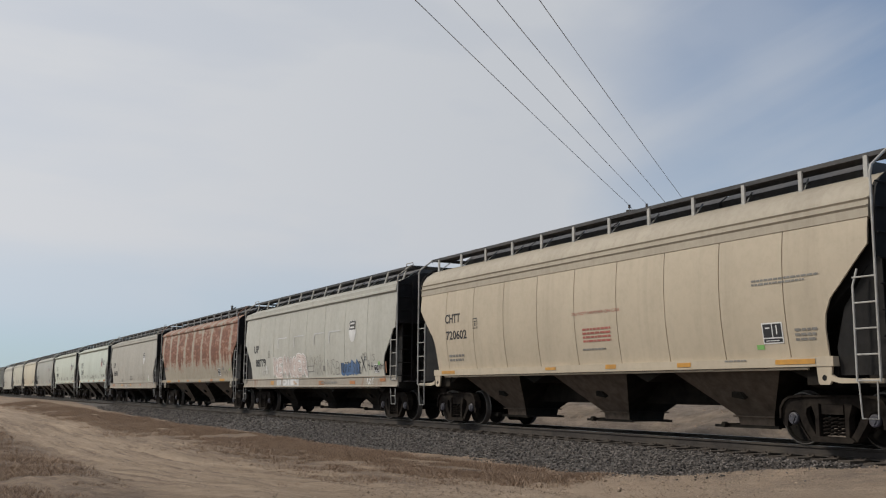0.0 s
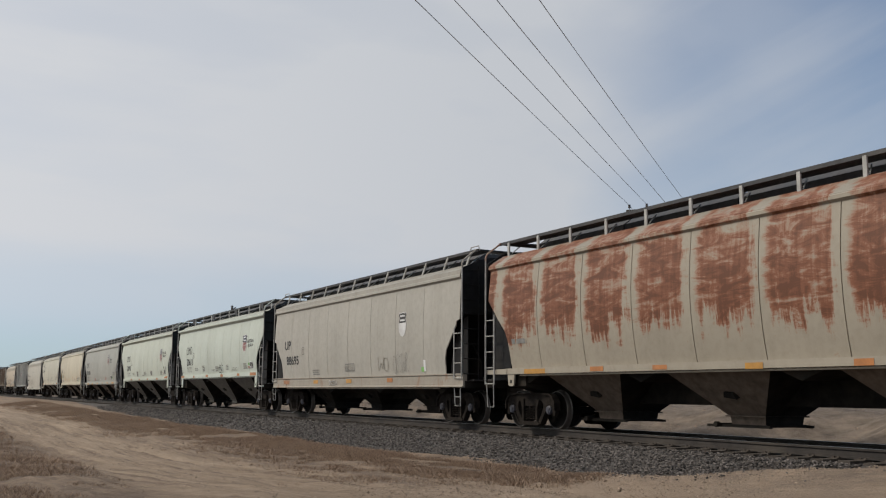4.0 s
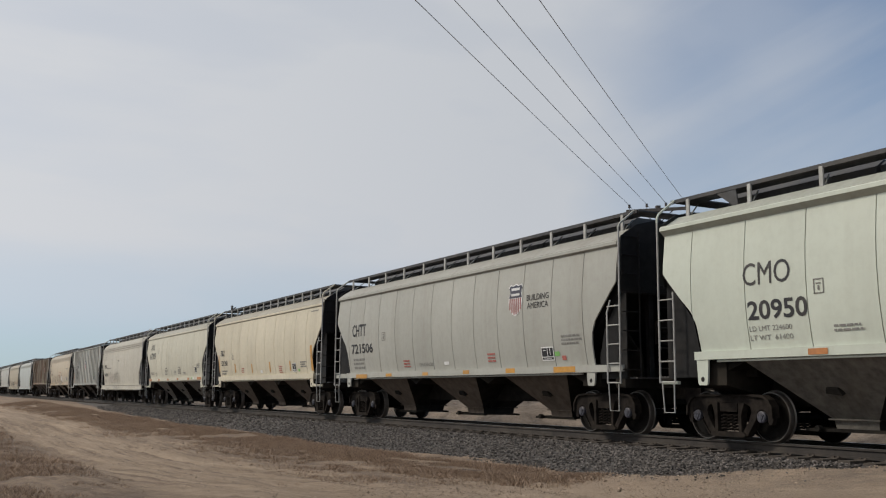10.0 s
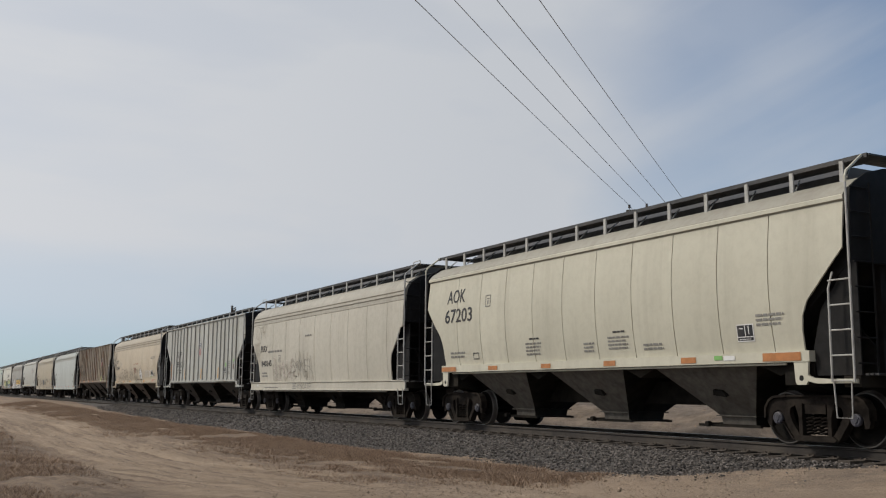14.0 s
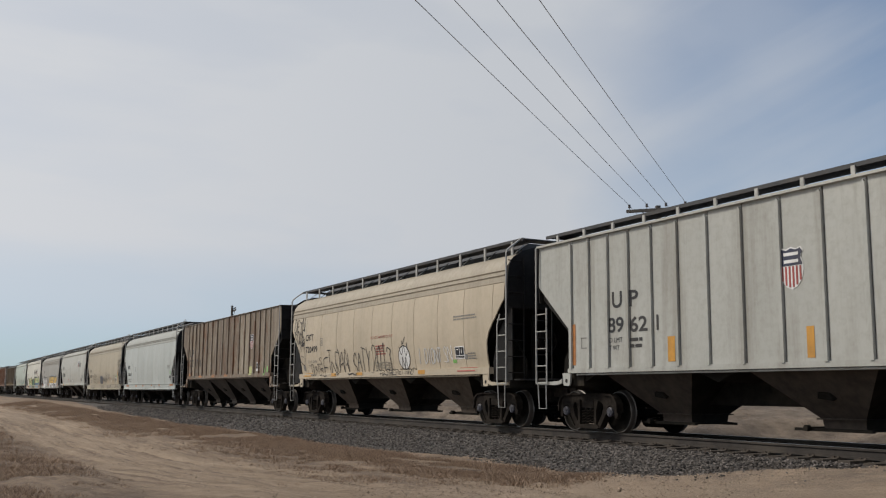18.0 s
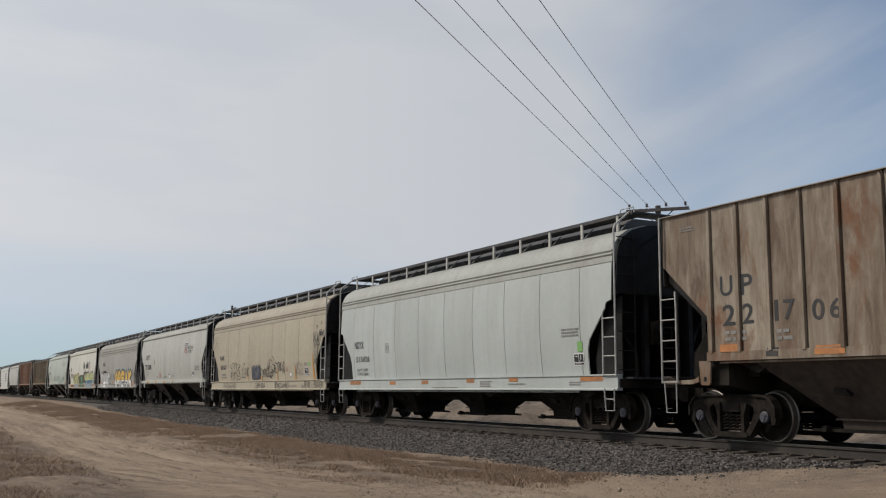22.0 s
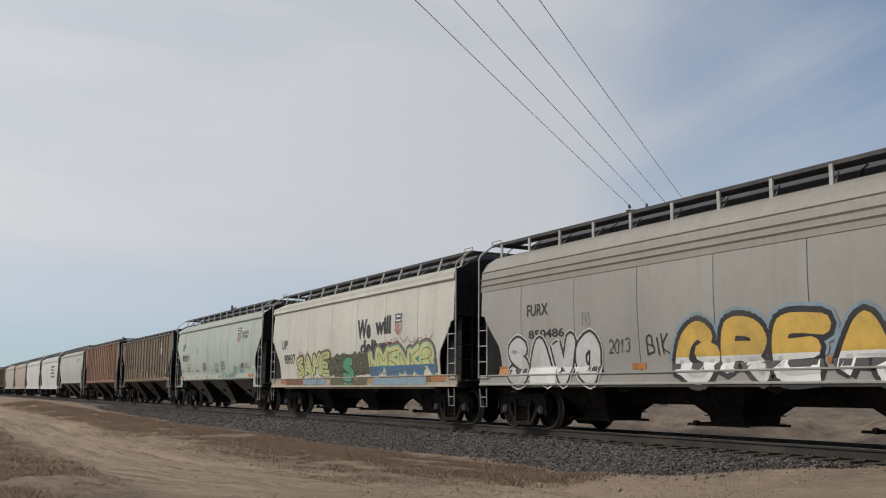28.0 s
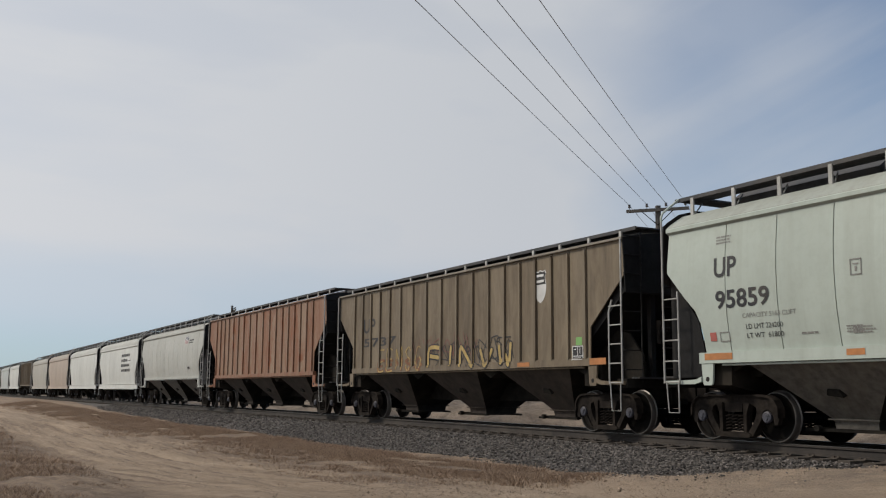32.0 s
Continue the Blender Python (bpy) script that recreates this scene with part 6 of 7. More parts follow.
rect(6, "o", 8.96, 9.35, 1.5, 1.6)
rect(6, "o", 11.68, 12.08, 1.49, 1.6)
rect(6, "o", 13.88, 14.6, 1.56, 1.67)
# grey car
word(7, "k", "CHTT", 1.53, 2.65, 2.66, 3.06)
word(7, "k", "721506", 1.44, 3.17, 2.1, 2.42)
outline(7, "g", 3.91, 4.14, 2.46, 2.7)
bars(7, "g", 1.53, 2.6, 1.57, 1.97, 3)
shield(7, 11.47, 12.12, 2.71, 3.51)
slogan(7, 12.31, 13.25, 2.85, 3.19)
plate(7, 12.82, 13.33, 1.6, 1.92)
rect(7, "n", 13.36, 13.56, 1.7, 1.8, "green_tag")
rect(7, "r", 13.64, 13.8, 1.6, 1.7, "red_tag")
bars(7, "g", 13.68, 14.48, 1.93, 2.18, 3)
rect(7, "w", 7.93, 8.19, 1.61, 1.7, "placard")
bars(7, "r", 5.35, 5.83, 1.57, 1.82, 3)
bars(7, "r", 10.33, 10.76, 1.61, 1.87, 3)
word(7, "g", "CH-110-L10", 6.38, 7.24, 1.6, 1.7)
rect(7, "y", 1.79, 2.71, 1.29, 1.42)
rect(7, "y", 4.15, 4.58, 1.33, 1.42)
rect(7, "y", 6.67, 7.03, 1.33, 1.42)
rect(7, "y", 9.07, 9.42, 1.34, 1.44)
rect(7, "y", 11.25, 11.68, 1.34, 1.45)
rect(7, "y", 13.35, 14.2, 1.32, 1.45)
# cream car
word(8, "k", "TILX", 1.38, 2.06, 2.48, 2.74)
word(8, "k", "521260", 1.47, 2.48, 2.02, 2.26)
outline(8, "g", 3.27, 3.5, 2.28, 2.54)
bars(8, "g", 1.44, 2.39, 1.59, 1.83, 2)
rect(8, "y", 1.03, 1.14, 1.74, 2.53)
rect(8, "y", 3.63, 3.79, 1.68, 2.07)
rect(8, "y", 6.2, 6.3, 1.62, 2.03)
rect(8, "y", 8.65, 8.78, 1.63, 2.06)
rect(8, "y", 11.18, 11.28, 1.65, 2.04)
rect(8, "y", 13.56, 13.76, 1.62, 2.55)
plate(8, 11.49, 11.9, 1.61, 1.94)
rect(8, "n", 12.12, 12.28, 1.61, 1.71, "green_tag")
bars(8, "r", 4.69, 5.1, 1.65, 1.88, 3)
bars(8, "r", 9.88, 10.31, 1.57, 1.88, 4)
bars(8, "g", 12.41, 13.1, 1.75, 2.0, 3)
bars(8, "g", 13.44, 14.23, 3.78, 3.86, 1)
rect(8, "w", 7.43, 7.69, 1.61, 1.73, "placard")
# pale cream car
word(9, "k", "AOK", 1.33, 2.33, 3.26, 3.63, 0.012, 0.006, "lettering", 0.02)
word(9, "k", "67203", 1.24, 2.73, 2.73, 3.11, 0.012, 0.006, "lettering", 0.02)
outline(9, "g", 3.44, 3.67, 3.06, 3.34)
plate(9, 12.24, 12.65, 1.78, 2.09)
bars(9, "k", 5.45, 5.89, 2.09, 2.17, 1)
bars(9, "g", 5.27, 6.0, 1.73, 2.06, 4)
bars(9, "k", 8.68, 9.1, 2.1, 2.17, 1)
bars(9, "g", 8.48, 9.24, 1.76, 2.06, 4)
bars(9, "g", 7.61, 8.02, 1.73, 1.97, 3)
bars(9, "g", 9.63, 10.23, 1.71, 1.87, 2)
bars(9, "g", 12.73, 13.41, 2.02, 2.26, 3)
bars(9, "g", 1.46, 2.32, 1.76, 1.96, 2)
outline(9, "k", 2.71, 2.98, 1.73, 1.88, 0.02, False)
rect(9, "o", 0.97, 1.79, 1.42, 1.54)
rect(9, "o", 3.5, 3.95, 1.43, 1.53)
rect(9, "o", 5.93, 6.33, 1.43, 1.53)
rect(9, "o", 8.33, 8.74, 1.43, 1.54)
rect(9, "o", 10.76, 11.17, 1.43, 1.54)
rect(9, "n", 11.66, 11.87, 1.47, 1.55, "green_tag")
rect(9, "w", 11.9, 12.18, 1.46, 1.54, "placard")
rect(9, "o", 12.84, 13.68, 1.42, 1.56)
# chalky car with tags
word(10, "k", "FURX", 1.37, 2.22, 2.47, 2.73)
word(10, "k", "840245", 1.41, 2.74, 1.87, 2.11)
outline(10, "g", 3.65, 3.9, 2.02, 2.28)
bars(10, "g", 1.45, 2.27, 1.41, 1.66, 2)
bars(10, "g", 6.7, 7.57, 2.87, 2.99, 1)
bars(10, "g", 2.31, 4.52, 2.38, 2.54, 1)
bars(10, "k", 5.47, 5.87, 1.4, 1.46, 1)
bars(10, "g", 5.37, 5.87, 0.94, 1.18, 4)
bars(10, "g", 1.91, 4.03, 0.96, 1.04, 1)
rect(10, "w", 0.83, 1.11, 1.05, 1.23, "placard")
# grey ribbed car
word(11, "k", "U", 2.83, 3.17, 2.64, 2.99)
word(11, "k", "P", 3.4, 3.7, 2.64, 2.98)
word(11, "k", "89", 2.67, 3.21, 2.12, 2.45)
word(11, "k", "62", 3.41, 3.97, 2.11, 2.43)
word(11, "k", "1", 4.25, 4.31, 2.11, 2.42)
word(11, "k", "LD LMT", 2.66, 3.16, 1.92, 2.02, 0.0)
word(11, "k", "LT WT", 2.66, 3.06, 1.76, 1.86, 0.0)
bars(11, "k", 3.42, 3.90, 1.76, 2.02, 2)
outline(11, "g", 1.72, 2.02, 1.84, 2.06, 0.025, False)
rect(11, "o", 1.38, 1.50, 1.47, 2.38)
shield(11, 7.48, 8.02, 2.61, 3.34)
plate(11, 12.38, 12.74, 1.68, 1.98)
rect(11, "n", 12.54, 12.77, 1.98, 2.18, "green_tag")
bars(11, "g", 13.07, 13.49, 1.89, 2.26, 4)
word(11, "g", "CH-CC", 13.05, 13.47, 1.65, 1.77)
rect(11, "n", 13.87, 14.05, 2.21, 2.31, "green_tag")
tag(11, "o", 13.81, 14.07, 1.88, 2.08, 2, 0.04, 61)
rect(11, "y", 14.13, 14.28, 1.47, 2.37)
rect(11, "y", 11.25, 11.41, 1.47, 1.97)
rect(11, "y", 8.01, 8.17, 1.46, 1.98)
rect(11, "y", 4.57, 4.78, 1.48, 1.97)
# tan car with tags
word(12, "k", "CHTT", 1.71, 2.52, 2.72, 2.95)
word(12, "k", "720499", 1.69, 2.9, 2.27, 2.51)
outline(12, "g", 3.22, 3.45, 2.5, 2.76)
word(12, "r", "DO NOT HAMMER ON CAR", 7.73, 9.38, 2.53, 2.61)
bars(12, "r", 8.08, 8.86, 2.0, 2.33, 4)
plate(12, 13.3, 13.82, 1.75, 2.09)
rect(12, "n", 13.14, 13.35, 1.65, 1.74, "green_tag")
rect(12, "g", 13.83, 13.98, 1.73, 1.88, "emblem")
bars(12, "g", 14.01, 14.44, 1.72, 1.92, 3)
rect(12, "y", 1.42, 2.23, 1.4, 1.52)
rect(12, "y", 4.24, 4.69, 1.38, 1.49)
rect(12, "y", 6.53, 6.99, 1.39, 1.49)
rect(12, "y", 11.06, 11.51, 1.37, 1.49)
rect(12, "r", 13.45, 14.42, 1.41, 1.52, "faded_strip")
# brown ribbed car
word(13, "k", "U", 1.59, 1.9, 2.63, 3.0, 0.012)
word(13, "k", "P", 2.11, 2.39, 2.62, 2.99, 0.012)
word(13, "k", "2", 1.64, 1.95, 2.09, 2.47, 0.012)
word(13, "k", "2", 2.13, 2.4, 2.1, 2.46, 0.012)
word(13, "k", "1", 2.88, 2.96, 2.11, 2.47, 0.0)
word(13, "k", "7", 3.08, 3.33, 2.11, 2.46, 0.012)
word(13, "k", "0", 3.69, 3.94, 2.07, 2.42, 0.012)
word(13, "k", "6", 4.05, 4.28, 2.08, 2.41, 0.012)
bars(13, "g", 1.68, 2.33, 1.78, 2.02, 2)
bars(13, "g", 2.91, 3.26, 1.75, 1.99, 2)
rect(13, "k", 2.68, 2.94, 1.51, 1.66, "stencil_box")
rect(13, "o", 1.54, 2.01, 1.61, 1.75)
rect(13, "o", 3.73, 4.33, 1.51, 1.66)
rect(13, "o", 6.21, 6.72, 1.5, 1.64)
rect(13, "o", 8.45, 8.97, 1.51, 1.65)
bars(13, "g", 7.66, 8.02, 1.76, 2.21, 6)
bars(13, "g", 0.54, 0.98, 3.95, 4.06, 2)
shield(13, 12.36, 12.9, 2.66, 3.34)
plate(13, 13.39, 13.82, 1.7, 2.07)
rect(13, "n", 14.44, 14.6, 1.52, 1.81, "green_tag")
rect(13, "n", 14.81, 14.99, 1.66, 1.89, "green_tag")
rect(13, "l", 12.36, 12.76, 1.54, 1.92, "stain")
# pale blue-grey car
word(14, "k", "NDYX", 1.38, 2.13, 2.25, 2.49)
word(14, "k", "515436", 1.48, 2.57, 1.81, 2.0)
outline(14, "g", 3.82, 4.03, 2.08, 2.34)
word(14, "k", "LD LMT 223600", 1.48, 2.39, 1.52, 1.61, 0.0)
word(14, "k", "LT WT 62400", 1.53, 2.39, 1.38, 1.48, 0.0)
rect(14, "o", 1.0, 1.9, 1.09, 1.22)
rect(14, "o", 4.13, 4.55, 1.08, 1.18)
rect(14, "o", 6.32, 6.72, 1.09, 1.19)
rect(14, "o", 8.96, 9.36, 1.11, 1.22)
rect(14, "o", 11.09, 11.49, 1.13, 1.25)
bars(14, "g", 9.67, 10.31, 0.99, 1.16, 3)
bars(14, "g", 11.05, 11.86, 1.03, 1.1, 1)
bars(14, "g", 6.99, 8.51, 0.96, 1.01, 1)
plate(14, 13.81, 14.19, 1.46, 1.73)
rect(14, "n", 13.97, 14.16, 1.77, 1.99, "green_tag")
bars(14, "g", 13.38, 14.07, 2.1, 2.31, 3)
bars(14, "g", 13.65, 14.1, 1.02, 1.12, 2)
rect(14, "o", 14.07, 14.88, 1.12, 1.24)
# sandy car with tags
word(15, "k", "FURX", 1.5, 2.24, 2.28, 2.48)
word(15, "k", "843507", 1.57, 2.59, 1.83, 2.05)
bars(15, "g", 1.74, 2.53, 1.41, 1.68, 2)
ragged(15, "k", 6.56, 7.72, 1.33, 1.91, 84, 10, 0.15)
plate(15, 13.15, 13.54, 1.44, 1.76)
rect(15, "n", 13.57, 13.76, 1.82, 1.94, "green_tag")
bars(15, "g", 13.12, 13.52, 1.8, 1.94, 2)
rect(15, "w", 11.45, 11.66, 1.46, 1.56, "placard")
rect(15, "y", 13.98, 14.08, 1.76, 2.24)
rect(15, "y", 14.02, 14.17, 1.3, 1.76)
rect(15, "y", 12.04, 12.17, 1.32, 1.79)
rect(15, "y", 9.9, 10.02, 1.31, 1.74)
rect(15, "y", 7.8, 7.97, 1.27, 1.47)
rect(15, "y", 5.83, 5.95, 1.33, 1.59)
bars(15, "g", 11.44, 12.47, 1.03, 1.09, 1)
rect(15, "g", 12.87, 13.1, 1.0, 1.09, "placard")
# light grey car
word(16, "k", "CHTT", 1.65, 2.81, 2.72, 3.02)
word(16, "k", "721880", 1.51, 3.24, 2.11, 2.44)
outline(16, "g", 4.05, 4.3, 2.43, 2.69)
rect(16, "r", 1.35, 1.54, 1.58, 1.7, "red_tag")
bars(16, "r", 5.36, 5.86, 1.59, 1.87, 4)
word(16, "g", "CH-110-L10", 6.44, 7.21, 1.58, 1.68)
bars(16, "g", 4.56, 4.95, 1.57, 1.7, 2)
rect(16, "w", 7.9, 8.13, 1.59, 1.72, "placard")
bars(16, "g", 8.69, 9.02, 1.58, 1.71, 3)
rect(16, "y", 1.94, 2.69, 1.3, 1.42)
rect(16, "y", 4.38, 4.8, 1.31, 1.43)
rect(16, "y", 6.64, 7.07, 1.3, 1.41)
rect(16, "y", 8.88, 9.19, 1.33, 1.44)
shield(16, 11.74, 12.43, 2.79, 3.46)
slogan(16, 12.58, 13.56, 2.87, 3.22)
plate(16, 13.3, 13.8, 1.63, 1.88)
bars(16, "g", 13.92, 15.0, 1.89, 2.16, 3)
# grey car with the large piece
word(17, "k", "FURX", 2.34, 3.23, 2.66, 2.94)
word(17, "k", "850486", 2.39, 3.86, 2.13, 2.33)
outline(17, "g", 4.57, 4.82, 2.35, 2.6)
rect(17, "w", 2.41, 3.49, 1.08, 1.47, "paper_notice")
bars(17, "g", 2.51, 3.32, 1.15, 1.39, 2)
rect(17, "o", 0.98, 1.43, 1.25, 1.5)
rect(17, "o", 6.19, 6.62, 1.35, 1.47)
rect(17, "o", 8.89, 9.19, 1.35, 1.46)
rect(17, "o", 11.13, 11.55, 1.36, 1.47)
rect(17, "o", 14.06, 14.53, 1.16, 1.46)
rect(17, "n", 12.22, 12.45, 1.61, 1.8, "green_tag")
# ivory car with slogan and mural
word(18, "k", "UP", 1.35, 1.97, 2.49, 2.84)
word(18, "k", "90937", 1.6, 2.86, 1.9, 2.28)
word(18, "k", "We", 8.97, 10.05, 2.56, 3.21, 0.045)
word(18, "k", "will", 10.41, 11.59, 2.64, 3.22, 0.045)
word(18, "k", "deliver", 9.22, 11.7, 2.07, 2.52, 0.045)
shield(18, 11.85, 12.42, 2.53, 3.27)
rect(18, "o", 1.2, 2.08, 1.16, 1.31)
rect(18, "y", 4.07, 4.52, 1.14, 1.28)
rect(18, "y", 6.48, 6.84, 1.14, 1.27)
rect(18, "y", 9.87, 10.25, 1.13, 1.28)
rect(18, "y", 12.17, 12.52, 1.15, 1.27)
rect(18, "o", 14.29, 15.16, 1.16, 1.32)
rect(18, "f", 13.65, 14.29, 1.15, 1.31, "graffiti_patch")
ragged(18, "f", 1.88, 3.79, 1.1, 1.36, 100, 6, 0.2)
ragged(18, "a", 3.79, 6.05, 1.09, 1.35, 101, 8, 0.2)
ragged(18, "m", 6.57, 8.33, 1.08, 1.32, 102, 8, 0.2)
ragged(18, "j", 7.87, 8.48, 1.08, 1.31, 99, 4, 0.3)
ragged(18, "m", 8.48, 9.77, 1.07, 1.3, 98, 6, 0.2)
ragged(18, "a", 10.17, 13.97, 1.06, 1.32, 103, 14, 0.2)
plate(18, 13.86, 14.22, 1.56, 1.79)
rect(18, "n", 14.13, 14.39, 1.45, 1.66, "green_tag")
# sage car
word(19, "k", "UP", 1.46, 2.02, 2.97, 3.34)
word(19, "k", "95859", 1.48, 2.78, 2.39, 2.73)
bars(19, "g", 1.5, 1.93, 3.58, 3.75, 3)
rect(19, "r", 1.26, 1.42, 1.82, 1.98, "red_tag")
outline(19, "g", 1.52, 1.75, 1.81, 1.97, 0.02, False)
outline(19, "g", 4.49, 4.69, 2.73, 2.97)
bars(19, "g", 3.4, 3.81, 1.84, 1.9, 1)
bars(19, "g", 4.31, 4.68, 1.83, 1.96, 3)
shield(19, 11.72, 12.32, 3.0, 3.76)
slogan(19, 12.48, 13.42, 3.19, 3.52)
plate(19, 12.38, 12.79, 1.84, 2.13)
bars(19, "g", 5.73, 6.37, 1.91, 2.26, 4)
bars(19, "g", 9.11, 9.81, 1.87, 2.21, 4)
bars(19, "g", 12.93, 13.49, 1.86, 2.09, 3)
rect(19, "n", 13.39, 13.66, 1.81, 1.93, "green_tag")
rect(19, "w", 14.07, 14.29, 1.82, 1.96, "placard")
rect(19, "o", 1.1, 1.81, 1.48, 1.6)
rect(19, "o", 4.29, 4.64, 1.48, 1.58)
rect(19, "o", 6.31, 6.68, 1.48, 1.57)
rect(19, "o", 8.66, 9.1, 1.49, 1.59)
rect(19, "o", 11.08, 11.51, 1.49, 1.58)
rect(19, "o", 13.47, 14.34, 1.47, 1.61)
# olive ribbed car
shield(20, 12.32, 12.83, 2.96, 3.75, "plain")
word(20, "k", "UP", 2.09, 3.01, 2.74, 3.2)
word(20, "k", "5737", 2.11, 4.6, 2.29, 2.57)
plate(20, 13.85, 14.26, 1.59, 1.9)
rect(20, "n", 13.99, 14.22, 1.91, 2.09, "green_tag")
rect(20, "o", 11.6, 12.13, 1.48, 1.58)
rect(20, "o", 14.53, 15.11, 1.47, 1.61)
# distant cars
shield(22, 11.53, 12.43, 3.32, 3.76)
bars(22, "k", 12.56, 13.55, 3.34, 3.59, 2)
plate(22, 12.32, 12.82, 1.95, 2.16)
bars(23, "k", 9.37, 12.93, 2.04, 3.42, 4)
rect(23, "w", 11.66, 12.69, 2.65, 3.11, "placard")
word(19, "r", "WARNING", 5.74, 6.25, 2.14, 2.25)
bars(19, "g", 5.62, 6.43, 1.8, 2.09, 4)
word(19, "r", "WARNING", 9.15, 9.64, 2.18, 2.26)
bars(19, "g", 9.0, 9.83, 1.79, 2.1, 4)
bars(19, "g", 7.14, 7.56, 1.81, 1.9, 2)
bars(19, "g", 4.43, 4.85, 1.81, 1.94, 3)
word(16, "k", "CH-110-L10", 6.4, 7.17, 1.58, 1.69, 0.004)
bars(16, "k", 7.81, 8.09, 1.73, 1.79, 1)
rect(16, "w", 7.86, 8.07, 1.59, 1.71, "placard")
# hand-drawn paint, car by car
# pale grey car: pink piece, blue patch with a message
piece(2, "KEANOER", 4.10, 7.98, 1.40, 2.20, 0.17, (("w", 0.13, 0.0080, 1.37, None), ("x", 0.045, 0.0095, 1.37, None), ("p", 0.015, 0.0110, 1.37, None), ("x", -0.14, 0.0125, 1.37, None)), 21, 0.0, 0.06)
piece(2, "DIEN", 5.27, 7.13, 1.09, 1.33, 0.07, (("w", 0.02, 0.0100, None, None),), 22)
scrawl(2, "k", "NORTH SIDE", 11.34, 13.08, 1.49, 1.83, 0.026, 23, 0.0, 0.06)
scrawl(2, "k", "X", 13.08, 13.50, 1.46, 1.98, 0.035, 24)
scrawl(2, "k", "++", 13.60, 14.05, 1.50, 1.86, 0.030, 25)
scrawl(2, "k", "XH", 14.46, 14.80, 1.56, 1.74, 0.020, 26)
scrawl(2, "g", "NSB", 10.05, 11.22, 1.46, 1.95, 0.022, 27, 0.05)
scrawl(2, "g", "AWK", 8.55, 9.65, 1.44, 2.02, 0.018, 28, 0.15)
scrawl(2, "s", "VNKA", 7.95, 9.45, 1.78, 2.18, 0.016, 29, 0.2)
scrawl(2, "w", "WKN", 2.50, 3.35, 1.52, 1.86, 0.030, 30, 0.1, 0.16)
scrawl(2, "s", "NSWKS", 9.62, 10.90, 1.12, 1.32, 0.018, 31)
scrawl(2, "w", "NSY", 13.60, 14.16, 1.10, 1.32, 0.030, 32)
scrawl(2, "g", "OBLIS", 13.15, 14.20, 1.86, 2.10, 0.018, 33)
rect(2, "f", 14.95, 15.04, 1.44, 1.80, "stain")
for k, a in enumerate((4.6, 6.5, 8.7, 10.2)):
    rect(2, "u", a, a + 0.09, 2.55, 2.95, "paint_patch")
    rect(2, "u", a, a + 1.1, 2.93, 2.97, "paint_patch")
# chalky car: thin grey outlines
scrawl(10, "z", "DTR", 0.66, 1.92, 3.05, 3.60, 0.034, 51, 0.05)
scrawl(10, "z", "DRBS", 0.56, 1.40, 2.05, 2.84, 0.026, 52, -0.1)
scrawl(10, "z", "BUMKWS", 2.85, 5.46, 1.32, 2.10, 0.030, 53, 0.1, 0.18, 0.95)
scrawl(10, "z", "SAMWVB", 3.0, 5.6, 1.26, 1.96, 0.022, 57, -0.1, 0.20, 1.0)
scrawl(10, "p", "BUMKWS", 2.90, 5.50, 1.34, 2.12, 0.020, 53, 0.1, 0.18, 0.95)
scrawl(10, "g", "SMOKER", 5.28, 7.27, 1.62, 2.02, 0.020, 54)
scrawl(10, "z", "VNWA", 5.66, 7.50, 1.29, 2.32, 0.030, 55)
scrawl(10, "g", "RSKATE", 5.95, 7.43, 0.94, 1.18, 0.022, 56)
# tan car with black tags
scrawl(12, "k", "DETN", 0.42, 1.56, 3.10, 3.58, 0.036, 71, 0.0, 0.14)
scrawl(12, "k", "SOME", 0.50, 1.60, 2.66, 3.10, 0.034, 72, 0.0, 0.14)
scrawl(12, "k", "MWB", 1.00, 1.62, 2.50, 2.80, 0.026, 73, 0.0, 0.16)
scrawl(12, "k", "O", 0.98, 1.72, 1.84, 2.60, 0.030, 74, 0.0, 0.03, 0.95)
scrawl(12, "k", "II", 1.16, 1.54, 2.34, 2.48, 0.020, 75)
scrawl(12, "k", "~", 1.20, 1.44, 2.10, 2.18, 0.022, 76)
rect(12, "g", 1.34, 1.56, 1.62, 1.80, "stencil_box")
scrawl(12, "k", "DUSTYS", 2.22, 3.36, 1.44, 1.82, 0.028, 77, 0.0, 0.14)
scrawl(12, "k", "S", 3.00, 3.30, 1.84, 2.08, 0.020, 78, 0.0, 0.14)
scrawl(12, "k", "ETNOAALSATY", 3.49, 7.62, 1.44, 2.26, 0.032, 79, 0.02, 0.17, 0.95)
scrawl(12, "k", "2013", 7.72, 9.24, 1.52, 2.36, 0.034, 80, 0.0, 0.07)
scrawl(12, "s", "EEEEE", 8.00, 9.20, 1.60, 1.76, 0.030, 81)
flame(12, 9.72, 10.50, 1.52, 2.52)
scrawl(12, "k", "FUCSTRES", 8.40, 9.62, 1.36, 1.54, 0.024, 82, 0.05, 0.14)
scrawl(12, "k", "GET MONEY", 9.70, 10.86, 1.38, 1.55, 0.020, 83, 0.02, 0.08)
scrawl(12, "u", "I DIDNT", 11.05, 12.50, 1.68, 2.10, 0.040, 84, 0.0, 0.05)
scrawl(12, "w", "SN", 12.62, 13.12, 1.67, 2.12, 0.030, 85)
bars(12, "g", 13.30, 14.64, 2.78, 2.93, 2)
word(12, "g", "LD LMT 223100", 1.84, 2.74, 1.90, 1.98, 0.0)
word(12, "g", "LT WT", 1.86, 2.20, 1.76, 1.84, 0.0)
